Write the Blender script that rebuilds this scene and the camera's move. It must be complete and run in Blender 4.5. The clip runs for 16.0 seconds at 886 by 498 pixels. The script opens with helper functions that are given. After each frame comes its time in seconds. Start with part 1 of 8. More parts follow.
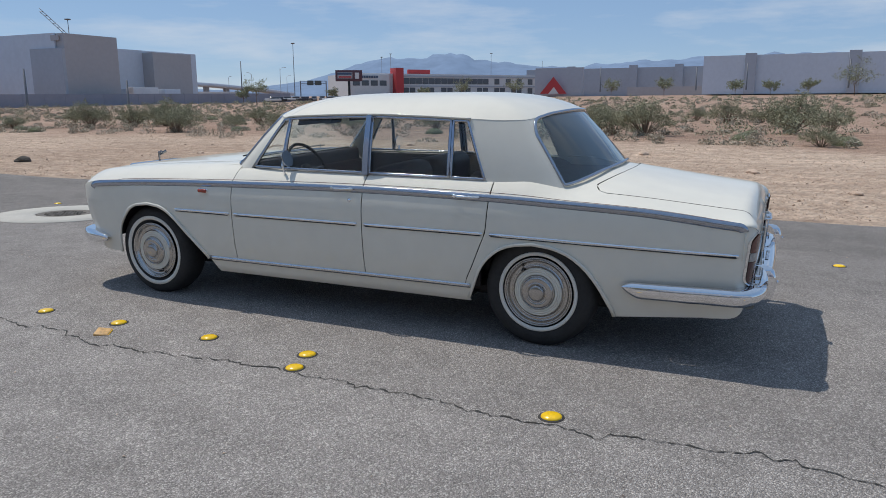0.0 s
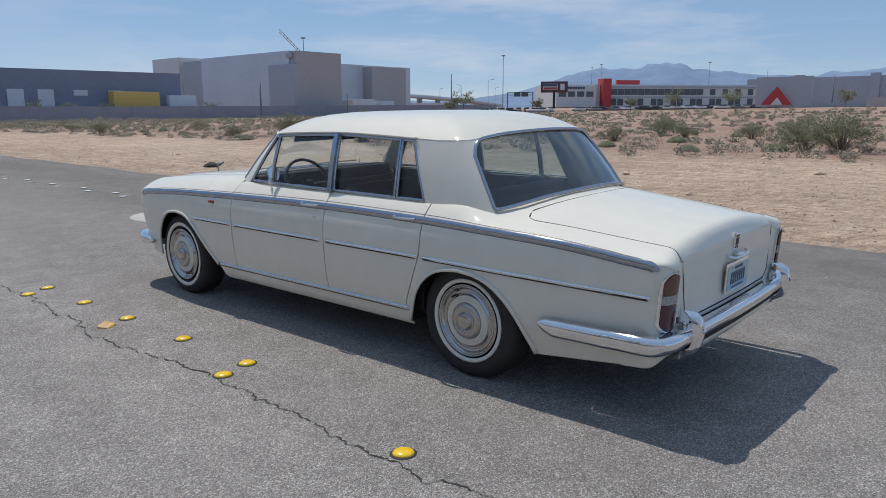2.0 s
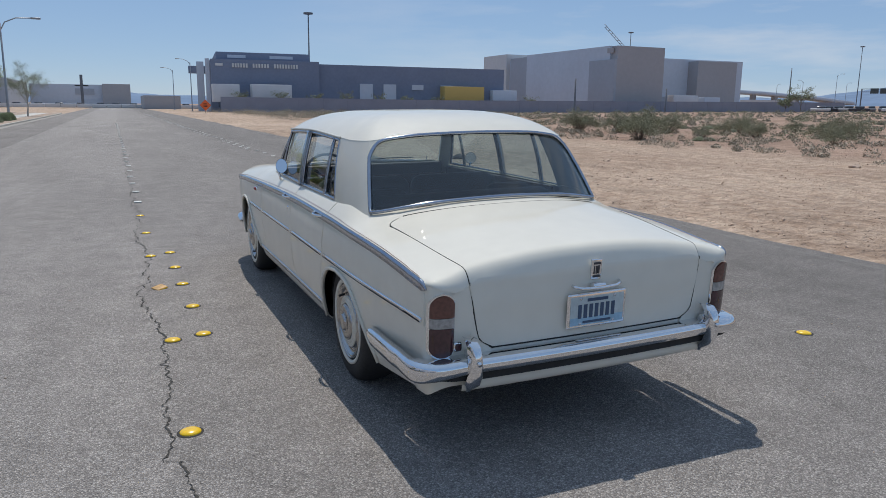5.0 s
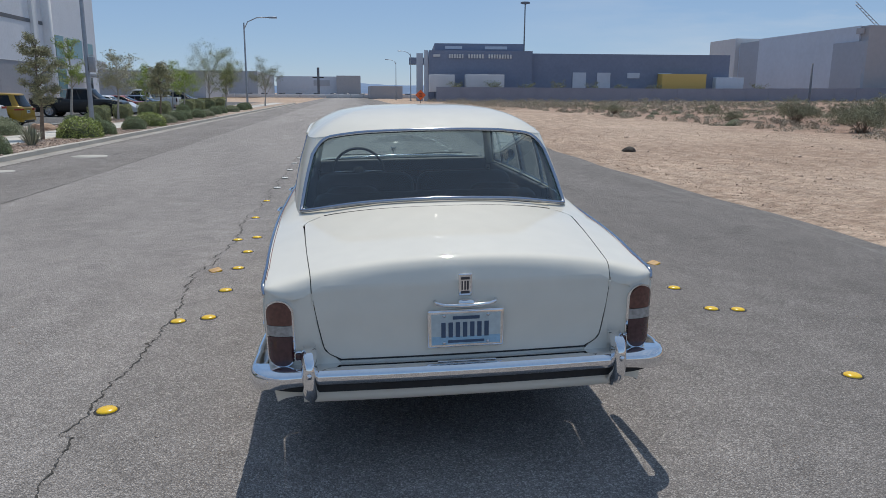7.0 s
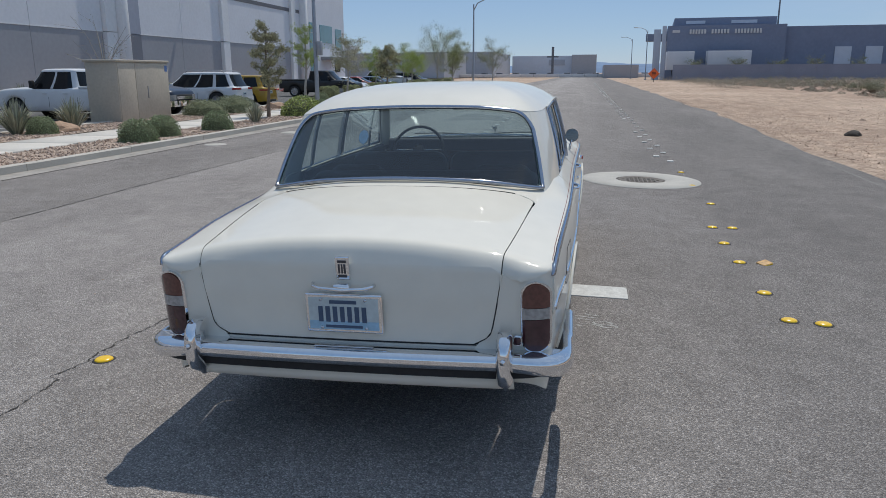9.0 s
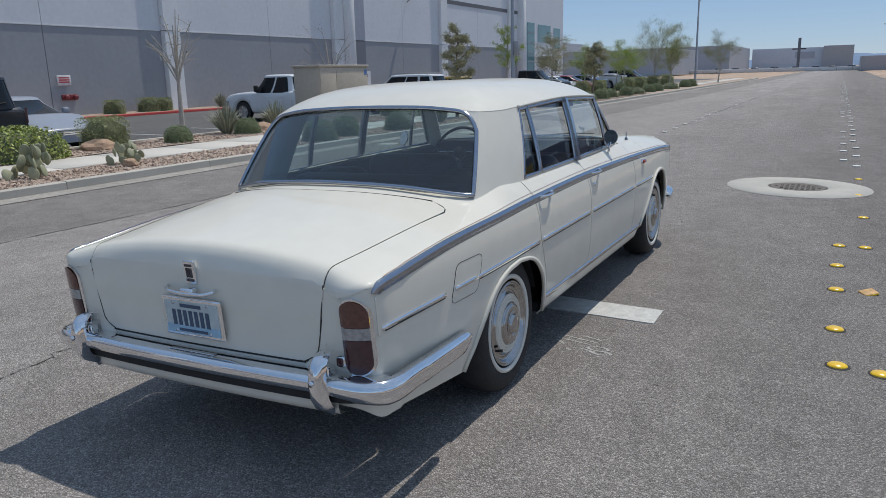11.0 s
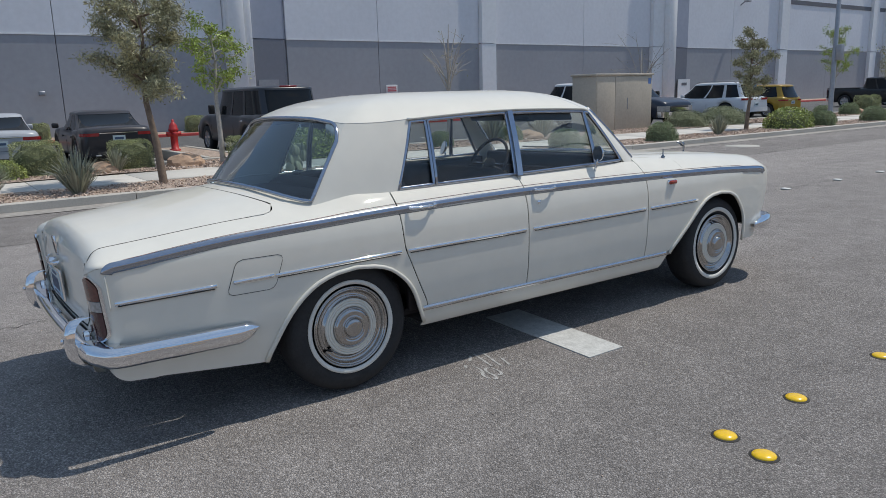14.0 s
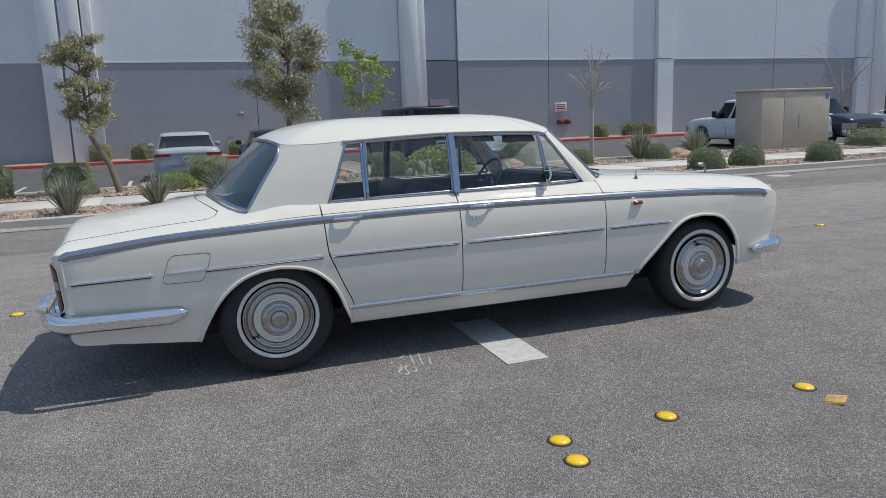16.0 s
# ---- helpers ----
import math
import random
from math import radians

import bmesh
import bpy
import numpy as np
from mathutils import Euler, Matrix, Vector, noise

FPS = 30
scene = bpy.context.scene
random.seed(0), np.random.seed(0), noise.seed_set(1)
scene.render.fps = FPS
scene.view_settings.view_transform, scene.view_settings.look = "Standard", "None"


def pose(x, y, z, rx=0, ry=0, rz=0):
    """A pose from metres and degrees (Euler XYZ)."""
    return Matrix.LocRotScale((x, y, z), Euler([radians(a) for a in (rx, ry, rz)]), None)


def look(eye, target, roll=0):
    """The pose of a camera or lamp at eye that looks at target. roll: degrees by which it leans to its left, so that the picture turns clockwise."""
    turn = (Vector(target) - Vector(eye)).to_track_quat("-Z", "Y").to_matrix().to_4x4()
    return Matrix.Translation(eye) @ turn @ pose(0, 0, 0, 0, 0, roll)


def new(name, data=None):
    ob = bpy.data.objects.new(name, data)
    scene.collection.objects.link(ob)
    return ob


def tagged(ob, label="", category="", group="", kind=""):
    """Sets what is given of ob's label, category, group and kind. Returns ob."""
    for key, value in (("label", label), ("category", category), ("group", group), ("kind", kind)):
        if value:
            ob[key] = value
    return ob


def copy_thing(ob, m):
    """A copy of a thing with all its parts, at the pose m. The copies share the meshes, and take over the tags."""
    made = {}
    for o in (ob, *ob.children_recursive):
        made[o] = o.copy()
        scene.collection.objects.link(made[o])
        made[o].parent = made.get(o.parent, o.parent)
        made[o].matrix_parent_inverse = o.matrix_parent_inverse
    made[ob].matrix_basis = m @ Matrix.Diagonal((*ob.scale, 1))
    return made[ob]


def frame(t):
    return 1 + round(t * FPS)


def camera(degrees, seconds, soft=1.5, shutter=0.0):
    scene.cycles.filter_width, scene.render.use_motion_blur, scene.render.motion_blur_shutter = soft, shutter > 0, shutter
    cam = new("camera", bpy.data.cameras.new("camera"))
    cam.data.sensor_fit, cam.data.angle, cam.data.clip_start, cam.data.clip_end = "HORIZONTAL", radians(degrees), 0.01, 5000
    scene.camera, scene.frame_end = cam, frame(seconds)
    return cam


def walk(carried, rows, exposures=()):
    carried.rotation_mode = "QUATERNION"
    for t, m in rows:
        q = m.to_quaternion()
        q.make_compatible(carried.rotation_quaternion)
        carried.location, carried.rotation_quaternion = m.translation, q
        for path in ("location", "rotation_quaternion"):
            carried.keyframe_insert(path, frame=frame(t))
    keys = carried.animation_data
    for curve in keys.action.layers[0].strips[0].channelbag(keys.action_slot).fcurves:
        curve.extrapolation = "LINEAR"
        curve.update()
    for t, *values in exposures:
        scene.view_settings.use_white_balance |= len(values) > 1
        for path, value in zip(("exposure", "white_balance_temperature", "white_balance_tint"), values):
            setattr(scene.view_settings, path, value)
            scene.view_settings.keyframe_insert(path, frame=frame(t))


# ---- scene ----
cam = camera(62.5, 16.0, 0.5)
PATH = [
    (0, (-4.787, -1.264, 1.41), (-3.017, -0.421, 1.012), -0.3),
    (0.5, (-4.552, -1.565, 1.434), (-2.847, -0.597, 1.039), -0.5),
    (1, (-4.355, -1.93, 1.446), (-2.719, -0.846, 1.063), -0.5),
    (1.5, (-4.112, -2.217, 1.423), (-2.552, -1.023, 1.046), -0.4),
    (2, (-3.851, -2.484, 1.451), (-2.378, -1.182, 1.084), -0.2),
    (2.5, (-3.572, -2.817, 1.465), (-2.189, -1.418, 1.108), 0.3),
    (3, (-3.298, -3.033, 1.449), (-2.013, -1.541, 1.093), 0.5),
    (3.5, (-2.994, -3.222, 1.476), (-1.818, -1.646, 1.112), 0.5),
    (4, (-2.67, -3.47, 1.49), (-1.605, -1.819, 1.118), 0.4),
    (4.2, (-2.536, -3.558, 1.489), (-1.524, -1.874, 1.113), 0.5),
    (6.3, (-0.97, -3.882, 1.521), (-0.524, -1.972, 1.129), 0.2),
    (6.5, (-0.844, -3.899, 1.534), (-0.455, -1.978, 1.137), 0.1),
    (7, (-0.465, -3.964, 1.541), (-0.219, -2.024, 1.125), 0.4),
    (7.5, (-0.129, -3.948, 1.521), (-0.027, -1.999, 1.083), 0.5),
    (8, (0.183, -3.891, 1.549), (0.126, -1.943, 1.102), 0.5),
    (8.5, (0.56, -3.858, 1.546), (0.344, -1.922, 1.092), 0.2),
    (9, (0.885, -3.753, 1.522), (0.516, -1.844, 1.053), -0.2),
    (9.2, (1.037, -3.672, 1.52), (0.596, -1.78, 1.048), -0.5),
    (11.3, (2.361, -2.951, 1.495), (1.347, -1.289, 1.035), -1.3),
    (11.5, (2.524, -2.868, 1.498), (1.451, -1.244, 1.039), -1.1),
    (12, (2.787, -2.627, 1.468), (1.594, -1.087, 1.015), -1.0),
    (12.5, (3.042, -2.362, 1.483), (1.734, -0.916, 1.035), -1.2),
    (13, (3.411, -2.115, 1.471), (2.003, -0.766, 1.025), -1.4),
    (13.5, (3.669, -1.88, 1.431), (2.168, -0.631, 0.999), -1.5),
    (14, (3.93, -1.637, 1.459), (2.337, -0.5, 1.042), -1.6),
    (14.5, (4.268, -1.388, 1.465), (2.6, -0.36, 1.066), -1.6),
    (15, (4.513, -1.121, 1.431), (2.778, -0.204, 1.049), -1.6),
    (15.5, (4.744, -0.84, 1.458), (2.95, -0.038, 1.085), -1.8),
    (16, (5.03, -0.522, 1.458), (3.186, 0.166, 1.101), -2.0),
]
walk(cam, [(t, look(eye, target, roll)) for t, eye, target, roll in PATH], [(0.0, 0.12), (3.5, 0.10), (7.0, 0.04), (11.5, 0.05), (14.5, 0.08), (16.0, 0.14)])

# ---- world, sun, exposure ----
SUN_DIR = Vector((0.10, 0.50, 1.0)).normalized()
world = bpy.data.worlds.new("world")
scene.world = world
world.use_nodes = True
wn = world.node_tree.nodes
wl = world.node_tree.links
sky = wn.new("ShaderNodeTexSky")
sky.sky_type = "NISHITA"
sky.sun_disc = False
sky.sun_elevation = math.asin(SUN_DIR.z)
sky.sun_rotation = math.atan2(SUN_DIR.x, SUN_DIR.y)
sky.air_density = 0.85
sky.dust_density = 0.12
sky.ozone_density = 2.0
sky.altitude = 1200
# thin high cloud, drawn out sideways
tc = wn.new("ShaderNodeTexCoord")
mp = wn.new("ShaderNodeMapping")
mp.inputs["Scale"].default_value = (1.6, 1.6, 9.0)
mp.inputs["Rotation"].default_value = (0.10, -0.06, 0.4)
cn = wn.new("ShaderNodeTexNoise")
cn.inputs["Scale"].default_value = 2.2
cn.inputs["Detail"].default_value = 7
cn.inputs["Roughness"].default_value = 0.58
cr = wn.new("ShaderNodeValToRGB")
cr.color_ramp.elements[0].position = 0.47
cr.color_ramp.elements[0].color = (0, 0, 0, 1)
cr.color_ramp.elements[1].position = 0.80
cr.color_ramp.elements[1].color = (0.78, 0.78, 0.78, 1)
# cloud lies to the east only
sx = wn.new("ShaderNodeSeparateXYZ")
east = wn.new("ShaderNodeMapRange")
east.inputs["From Min"].default_value = 0.15
east.inputs["From Max"].default_value = 0.75
cm = wn.new("ShaderNodeMath")
cm.operation = "MULTIPLY"
cmix = wn.new("ShaderNodeMixRGB")
cmix.inputs["Color2"].default_value = (4.5, 4.95, 5.6, 1)
wl.new(tc.outputs["Generated"], mp.inputs["Vector"])
wl.new(mp.outputs["Vector"], cn.inputs["Vector"])
wl.new(cn.outputs["Fac"], cr.inputs["Fac"])
wl.new(tc.outputs["Generated"], sx.inputs["Vector"])
wl.new(sx.outputs["X"], east.inputs["Value"])
wl.new(cr.outputs["Color"], cm.inputs[0])
wl.new(east.outputs["Result"], cm.inputs[1])
wl.new(cm.outputs["Value"], cmix.inputs["Fac"])
haze = wn.new("ShaderNodeMixRGB")
haze.inputs["Fac"].default_value = 0.72
haze_ramp = wn.new("ShaderNodeValToRGB")
haze_ramp.color_ramp.interpolation = "EASE"
he = haze_ramp.color_ramp.elements
he[0].position, he[0].color = 0.28, (1.28, 2.28, 3.98, 1)
he[1].position, he[1].color = 0.95, (2.3, 3.3, 4.8, 1)
haze_co = wn.new("ShaderNodeTexCoord")
haze_sep = wn.new("ShaderNodeSeparateXYZ")
wl.new(haze_co.outputs["Generated"], haze_sep.inputs["Vector"])
wl.new(haze_sep.outputs["Z"], haze_ramp.inputs["Fac"])
wl.new(haze_ramp.outputs["Color"], haze.inputs["Color2"])
wl.new(sky.outputs["Color"], haze.inputs["Color1"])
wl.new(haze.outputs["Color"], cmix.inputs["Color1"])
wl.new(cmix.outputs["Color"], wn["Background"].inputs["Color"])
wn["Background"].inputs["Strength"].default_value = 0.132

sun_data = bpy.data.lights.new("sun", "SUN")
sun_data.energy = 2.70
sun_data.angle = radians(0.5)
sun_data.color = (1.0, 0.988, 0.945)
sun = new("sun", sun_data)
sun.matrix_world = look((0, 0, 50), Vector((0, 0, 50)) - SUN_DIR)
scene.view_settings.use_white_balance = True
scene.view_settings.white_balance_temperature = 6900
scene.view_settings.white_balance_tint = 11

# ---- materials ----
MATS = {}


def mat(name, color, rough=0.6, metal=0.0, vary=0.12, scale=6.0, fine=60.0, bump=0.0, bump_scale=80.0,
        spec=0.5, coat=0.0, island=0.0, tint=None, distance=0.01, rand=0.0):
    """A painted or natural surface with variation at two scales."""
    if name in MATS:
        return MATS[name]
    m = bpy.data.materials.new(name)
    m.use_nodes = True
    nt = m.node_tree
    n, l = nt.nodes, nt.links
    b = n["Principled BSDF"]
    b.inputs["Roughness"].default_value = rough
    b.inputs["Metallic"].default_value = metal
    b.inputs["Specular IOR Level"].default_value = spec
    b.inputs["Coat Weight"].default_value = coat
    b.inputs["Coat Roughness"].default_value = 0.04
    co = n.new("ShaderNodeTexCoord")
    big = n.new("ShaderNodeTexNoise")
    big.inputs["Scale"].default_value = scale
    big.inputs["Detail"].default_value = 5
    small = n.new("ShaderNodeTexNoise")
    small.inputs["Scale"].default_value = fine
    small.inputs["Detail"].default_value = 3
    l.new(co.outputs["Object"], big.inputs["Vector"])
    l.new(co.outputs["Object"], small.inputs["Vector"])
    add = n.new("ShaderNodeMath")
    add.operation = "ADD"
    l.new(big.outputs["Fac"], add.inputs[0])
    l.new(small.outputs["Fac"], add.inputs[1])
    ramp = n.new("ShaderNodeMapRange")
    ramp.inputs["From Min"].default_value = 0.7
    ramp.inputs["From Max"].default_value = 1.3
    l.new(add.outputs["Value"], ramp.inputs["Value"])
    mix = n.new("ShaderNodeMixRGB")
    lo = [c * (1 - vary) for c in color]
    hi = [min(1.0, c * (1 + vary)) for c in (tint or color)]
    mix.inputs["Color1"].default_value = (*lo, 1)
    mix.inputs["Color2"].default_value = (*hi, 1)
    l.new(ramp.outputs["Result"], mix.inputs["Fac"])
    last = mix.outputs["Color"]
    if island or rand:
        src = n.new("ShaderNodeNewGeometry") if island else n.new("ShaderNodeObjectInfo")
        hs = n.new("ShaderNodeHueSaturation")
        mr = n.new("ShaderNodeMapRange")
        amount = island or rand
        mr.inputs["To Min"].default_value = 1 - amount
        mr.inputs["To Max"].default_value = 1 + amount
        l.new(src.outputs["Random Per Island" if island else "Random"], mr.inputs["Value"])
        l.new(mr.outputs["Result"], hs.inputs["Value"])
        l.new(last, hs.inputs["Color"])
        last = hs.outputs["Color"]
    l.new(last, b.inputs["Base Color"])
    if bump:
        bn = n.new("ShaderNodeTexNoise")
        bn.inputs["Scale"].default_value = bump_scale
        bn.inputs["Detail"].default_value = 4
        l.new(co.outputs["Object"], bn.inputs["Vector"])
        bp = n.new("ShaderNodeBump")
        bp.inputs["Strength"].default_value = bump
        bp.inputs["Distance"].default_value = distance
        l.new(bn.outputs["Fac"], bp.inputs["Height"])
        l.new(bp.outputs["Normal"], b.inputs["Normal"])
    MATS[name] = m
    return m


def glass_mat(name, tint, gloss=0.10):
    """Window glass: thin, tinted, with the sharp gloss of glass."""
    m = bpy.data.materials.new(name)
    m.use_nodes = True
    n, l = m.node_tree.nodes, m.node_tree.links
    n.remove(n["Principled BSDF"])
    tr = n.new("ShaderNodeBsdfTransparent")
    tr.inputs["Color"].default_value = (*tint, 1)
    gl = n.new("ShaderNodeBsdfGlossy")
    gl.inputs["Roughness"].default_value = 0.01
    gl.inputs["Color"].default_value = (1, 1, 1, 1)
    lw = n.new("ShaderNodeLayerWeight")
    lw.inputs["Blend"].default_value = 0.5
    pw = n.new("ShaderNodeMath")
    pw.operation = "POWER"
    pw.inputs[1].default_value = 4.0
    fr = n.new("ShaderNodeMath")
    fr.operation = "MULTIPLY_ADD"
    fr.inputs[1].default_value = 0.85
    fr.inputs[2].default_value = gloss
    l.new(lw.outputs["Facing"], pw.inputs[0])
    l.new(pw.outputs["Value"], fr.inputs[0])
    mx = n.new("ShaderNodeMixShader")
    l.new(fr.outputs["Value"], mx.inputs["Fac"])
    l.new(tr.outputs["BSDF"], mx.inputs[1])
    l.new(gl.outputs["BSDF"], mx.inputs[2])
    l.new(mx.outputs["Shader"], n["Material Output"].inputs["Surface"])
    MATS[name] = m
    return m


def asphalt_mat(name, base, light, patch_scale=0.35, lanes=False):
    """Worn asphalt: stones in a dark binder, broad wear, lanes stepped at the joints and grading darker towards +x."""
    m = bpy.data.materials.new(name)
    m.use_nodes = True
    n, l = m.node_tree.nodes, m.node_tree.links
    b = n["Principled BSDF"]
    b.inputs["Roughness"].default_value = 0.9
    b.inputs["Specular IOR Level"].default_value = 0.2
    co = n.new("ShaderNodeTexCoord")

    def noise_node(scale, detail, rough, vec=None):
        q = n.new("ShaderNodeTexNoise")
        q.inputs["Scale"].default_value = scale
        q.inputs["Detail"].default_value = detail
        q.inputs["Roughness"].default_value = rough
        l.new(vec or co.outputs["Object"], q.inputs["Vector"])
        return q.outputs["Fac"]

    def ranged(sock, a, b_, c, d):
        q = n.new("ShaderNodeMapRange")
        for key, v in (("From Min", a), ("From Max", b_), ("To Min", c), ("To Max", d)):
            q.inputs[key].default_value = v
        l.new(sock, q.inputs["Value"])
        return q.outputs["Result"]

    def times(s1, s2):
        q = n.new("ShaderNodeMath")
        q.operation = "MULTIPLY"
        l.new(s1, q.inputs[0])
        l.new(s2, q.inputs[1])
        return q.outputs["Value"]
    # stones of two sizes
    vo = n.new("ShaderNodeTexVoronoi")
    vo.inputs["Scale"].default_value = 140
    l.new(co.outputs["Object"], vo.inputs["Vector"])
    sep = n.new("ShaderNodeSeparateColor")
    l.new(vo.outputs["Color"], sep.inputs["Color"])
    pit = ranged(vo.outputs["Distance"], 0.35, 0.85, 1.12, 0.60)
    mix = n.new("ShaderNodeMixRGB")
    mix.inputs["Color1"].default_value = (*base, 1)
    mix.inputs["Color2"].default_value = (*light, 1)
    pw = n.new("ShaderNodeMath")
    pw.operation = "POWER"
    pw.inputs[1].default_value = 3.0
    l.new(sep.outputs["Red"], pw.inputs[0])
    l.new(pw.outputs["Value"], mix.inputs["Fac"])
    stretch = n.new("ShaderNodeMapping")
    stretch.inputs["Scale"].default_value = (1.6, 0.45, 1.0)
    l.new(co.outputs["Object"], stretch.inputs["Vector"])
    f = times(ranged(noise_node(patch_scale, 7, 0.62, stretch.outputs["Vector"]), 0.3, 0.7, 0.86, 1.14), pit)
    f = times(f, ranged(noise_node(45, 10, 0.8), 0.3, 0.7, 0.74, 1.28))
    f = times(f, ranged(noise_node(3.2, 8, 0.7), 0.33, 0.67, 0.86, 1.12))
    if lanes:
        sx_ = n.new("ShaderNodeSeparateXYZ")
        l.new(co.outputs["Object"], sx_.inputs["Vector"])
        rp = n.new("ShaderNodeValToRGB")
        el = rp.color_ramp.elements
        el[0].position, el[0].color = 0.0, (0.80, 0.80, 0.80, 1)
        el[1].position, el[1].color = 1.0, (0.74, 0.74, 0.74, 1)
        for px, v in ((-5.63, 0.80), (-5.61, 1.0), (-1.775, 1.0), (-1.755, 0.95), (0.8, 0.87), (2.0, 0.76), (3.2, 0.67)):
            q = el.new((10 + px) / 20)
            q.color = (v, v, v, 1)
        l.new(ranged(sx_.outputs["X"], -10, 10, 0, 1), rp.inputs["Fac"])
        f = times(f, rp.outputs["Color"])
    sc = n.new("ShaderNodeVectorMath")
    sc.operation = "SCALE"
    l.new(mix.outputs["Color"], sc.inputs[0])
    l.new(f, sc.inputs["Scale"])
    l.new(sc.outputs["Vector"], b.inputs["Base Color"])
    bp = n.new("ShaderNodeBump")
    bp.inputs["Strength"].default_value = 1.0
    bp.inputs["Distance"].default_value = 0.008
    bp.invert = True
    l.new(vo.outputs["Distance"], bp.inputs["Height"])
    l.new(bp.outputs["Normal"], b.inputs["Normal"])
    MATS[name] = m
    return m


CREAM = mat("cream_paint", (0.735, 0.705, 0.62), 0.55, vary=0.03, scale=1.5, fine=9, coat=0.7, spec=0.15, bump=0.02, bump_scale=220, distance=0.001)
CHROME = mat("chrome", (0.80, 0.81, 0.83), 0.06, 1.0, vary=0.04, scale=8)
TRIM = mat("dull_bright_trim", (0.40, 0.43, 0.49), 0.16, 1.0, vary=0.06, scale=20)
BRUSHED = mat("bright_trim", (0.62, 0.63, 0.65), 0.22, 1.0, vary=0.08, scale=20)
RUBBER = mat("tyre_rubber", (0.022, 0.022, 0.023), 0.75, vary=0.25, scale=12, bump=0.2, bump_scale=90)
WHITEWALL = mat("whitewall", (0.70, 0.68, 0.62), 0.6, vary=0.06, scale=10)
BLACK = mat("dark_underbody", (0.022, 0.022, 0.023), 0.8, vary=0.3)
LEATHER = mat("dark_leather", (0.020, 0.016, 0.018), 0.55, vary=0.2, scale=9, bump=0.15, bump_scale=160)
CARPET = mat("dark_carpet", (0.03, 0.025, 0.025), 0.95, vary=0.2)
WOOD = mat("walnut", (0.05, 0.024, 0.015), 0.4, vary=0.35, scale=4, fine=40, coat=0.15, spec=0.3)
LINING = mat("grey_headlining", (0.10, 0.095, 0.09), 0.9, vary=0.08)
RED_LENS = mat("red_lens", (0.058, 0.020, 0.026), 0.2, vary=0.2, scale=30, coat=0.6)
AMBER_LENS = mat("amber_red_lens", (0.32, 0.035, 0.012), 0.15, vary=0.2, scale=30, coat=0.6)
CLEAR_LENS = mat("clear_lens", (0.34, 0.33, 0.32), 0.12, vary=0.2, scale=60, coat=0.6)
GREY_LENS = mat("ribbed_reflector", (0.5, 0.5, 0.5), 0.15, 0.7, vary=0.25, scale=60)
COACHLINE = mat("red_coachline", (0.20, 0.05, 0.05), 0.6)
BROWN_LENS = mat("brown_red_lens", (0.125, 0.045, 0.036), 0.2, vary=0.2, scale=30, coat=0.6)
DISC = mat("polished_disc", (0.45, 0.445, 0.44), 0.16, 1.0, vary=0.08, scale=12)
GLASS = glass_mat("window_glass", (0.86, 0.90, 0.90), 0.055)
REAR_GLASS = glass_mat("rear_window_glass", (0.53, 0.66, 0.67))
MIRROR = mat("mirror_glass", (0.85, 0.87, 0.9), 0.02, 1.0, vary=0.01)
SIGN_BLUE = mat("plate_blue", (0.30, 0.50, 0.66), 0.45, vary=0.15, scale=8)
SIGN_PALE = mat("plate_pale", (0.50, 0.58, 0.60), 0.45, vary=0.1, scale=8)
SIGN_DARK = mat("plate_bars", (0.05, 0.09, 0.16), 0.5)

ASPHALT = asphalt_mat("asphalt", (0.272, 0.250, 0.236), (0.56, 0.52, 0.49), 0.35, True)
LOT_ASPHALT = asphalt_mat("lot_asphalt", (0.12, 0.12, 0.12), (0.22, 0.22, 0.22), 0.2)
CRACK = mat("crack_tar", (0.045, 0.042, 0.038), 0.9, vary=0.3)
EDGEPAINT = mat("worn_edge_paint", (0.21, 0.20, 0.185), 0.85, vary=0.3, scale=9, fine=90)
CONCRETE = mat("kerb_concrete", (0.46, 0.43, 0.38), 0.85, vary=0.14, scale=1.2, fine=45, bump=0.2, bump_scale=60)
WALK = mat("pavement_concrete", (0.56, 0.53, 0.48), 0.85, vary=0.10, scale=1.0, fine=60, bump=0.15, bump_scale=70)
RINGCON = mat("manhole_concrete", (0.44, 0.42, 0.38), 0.85, vary=0.12, scale=3, fine=60, bump=0.2, bump_scale=80)
IRON = mat("cast_iron", (0.13, 0.115, 0.10), 0.7, 0.4, vary=0.3, scale=12, bump=0.4, bump_scale=50)
YELLOW = mat("yellow_ceramic", (0.92, 0.56, 0.010), 0.25, vary=0.1, scale=8, coat=0.5)
FADED = mat("faded_orange_marker", (0.55, 0.32, 0.12), 0.6, vary=0.3, scale=20)
DOTRIM = mat("marker_bitumen", (0.035, 0.033, 0.03), 0.8)
WHITEPAINT = mat("road_paint_white", (0.515, 0.515, 0.491), 0.7, vary=0.22, scale=14, fine=120)
WORNPAINT = mat("worn_spray_paint", (0.37, 0.365, 0.35), 0.9, vary=0.45, scale=30, fine=140)
SAND = mat("desert_sand", (0.495, 0.335, 0.235), 0.95, vary=0.26, scale=0.10, fine=3.2, bump=0.9, bump_scale=6.5, tint=(0.50, 0.38, 0.29), distance=0.12)
gm = SAND.node_tree
gn, gk = gm.nodes, gm.links
gb = gn["Principled BSDF"]
gsrc = gb.inputs["Base Color"].links[0].from_socket
gco = gn.new("ShaderNodeTexCoord")
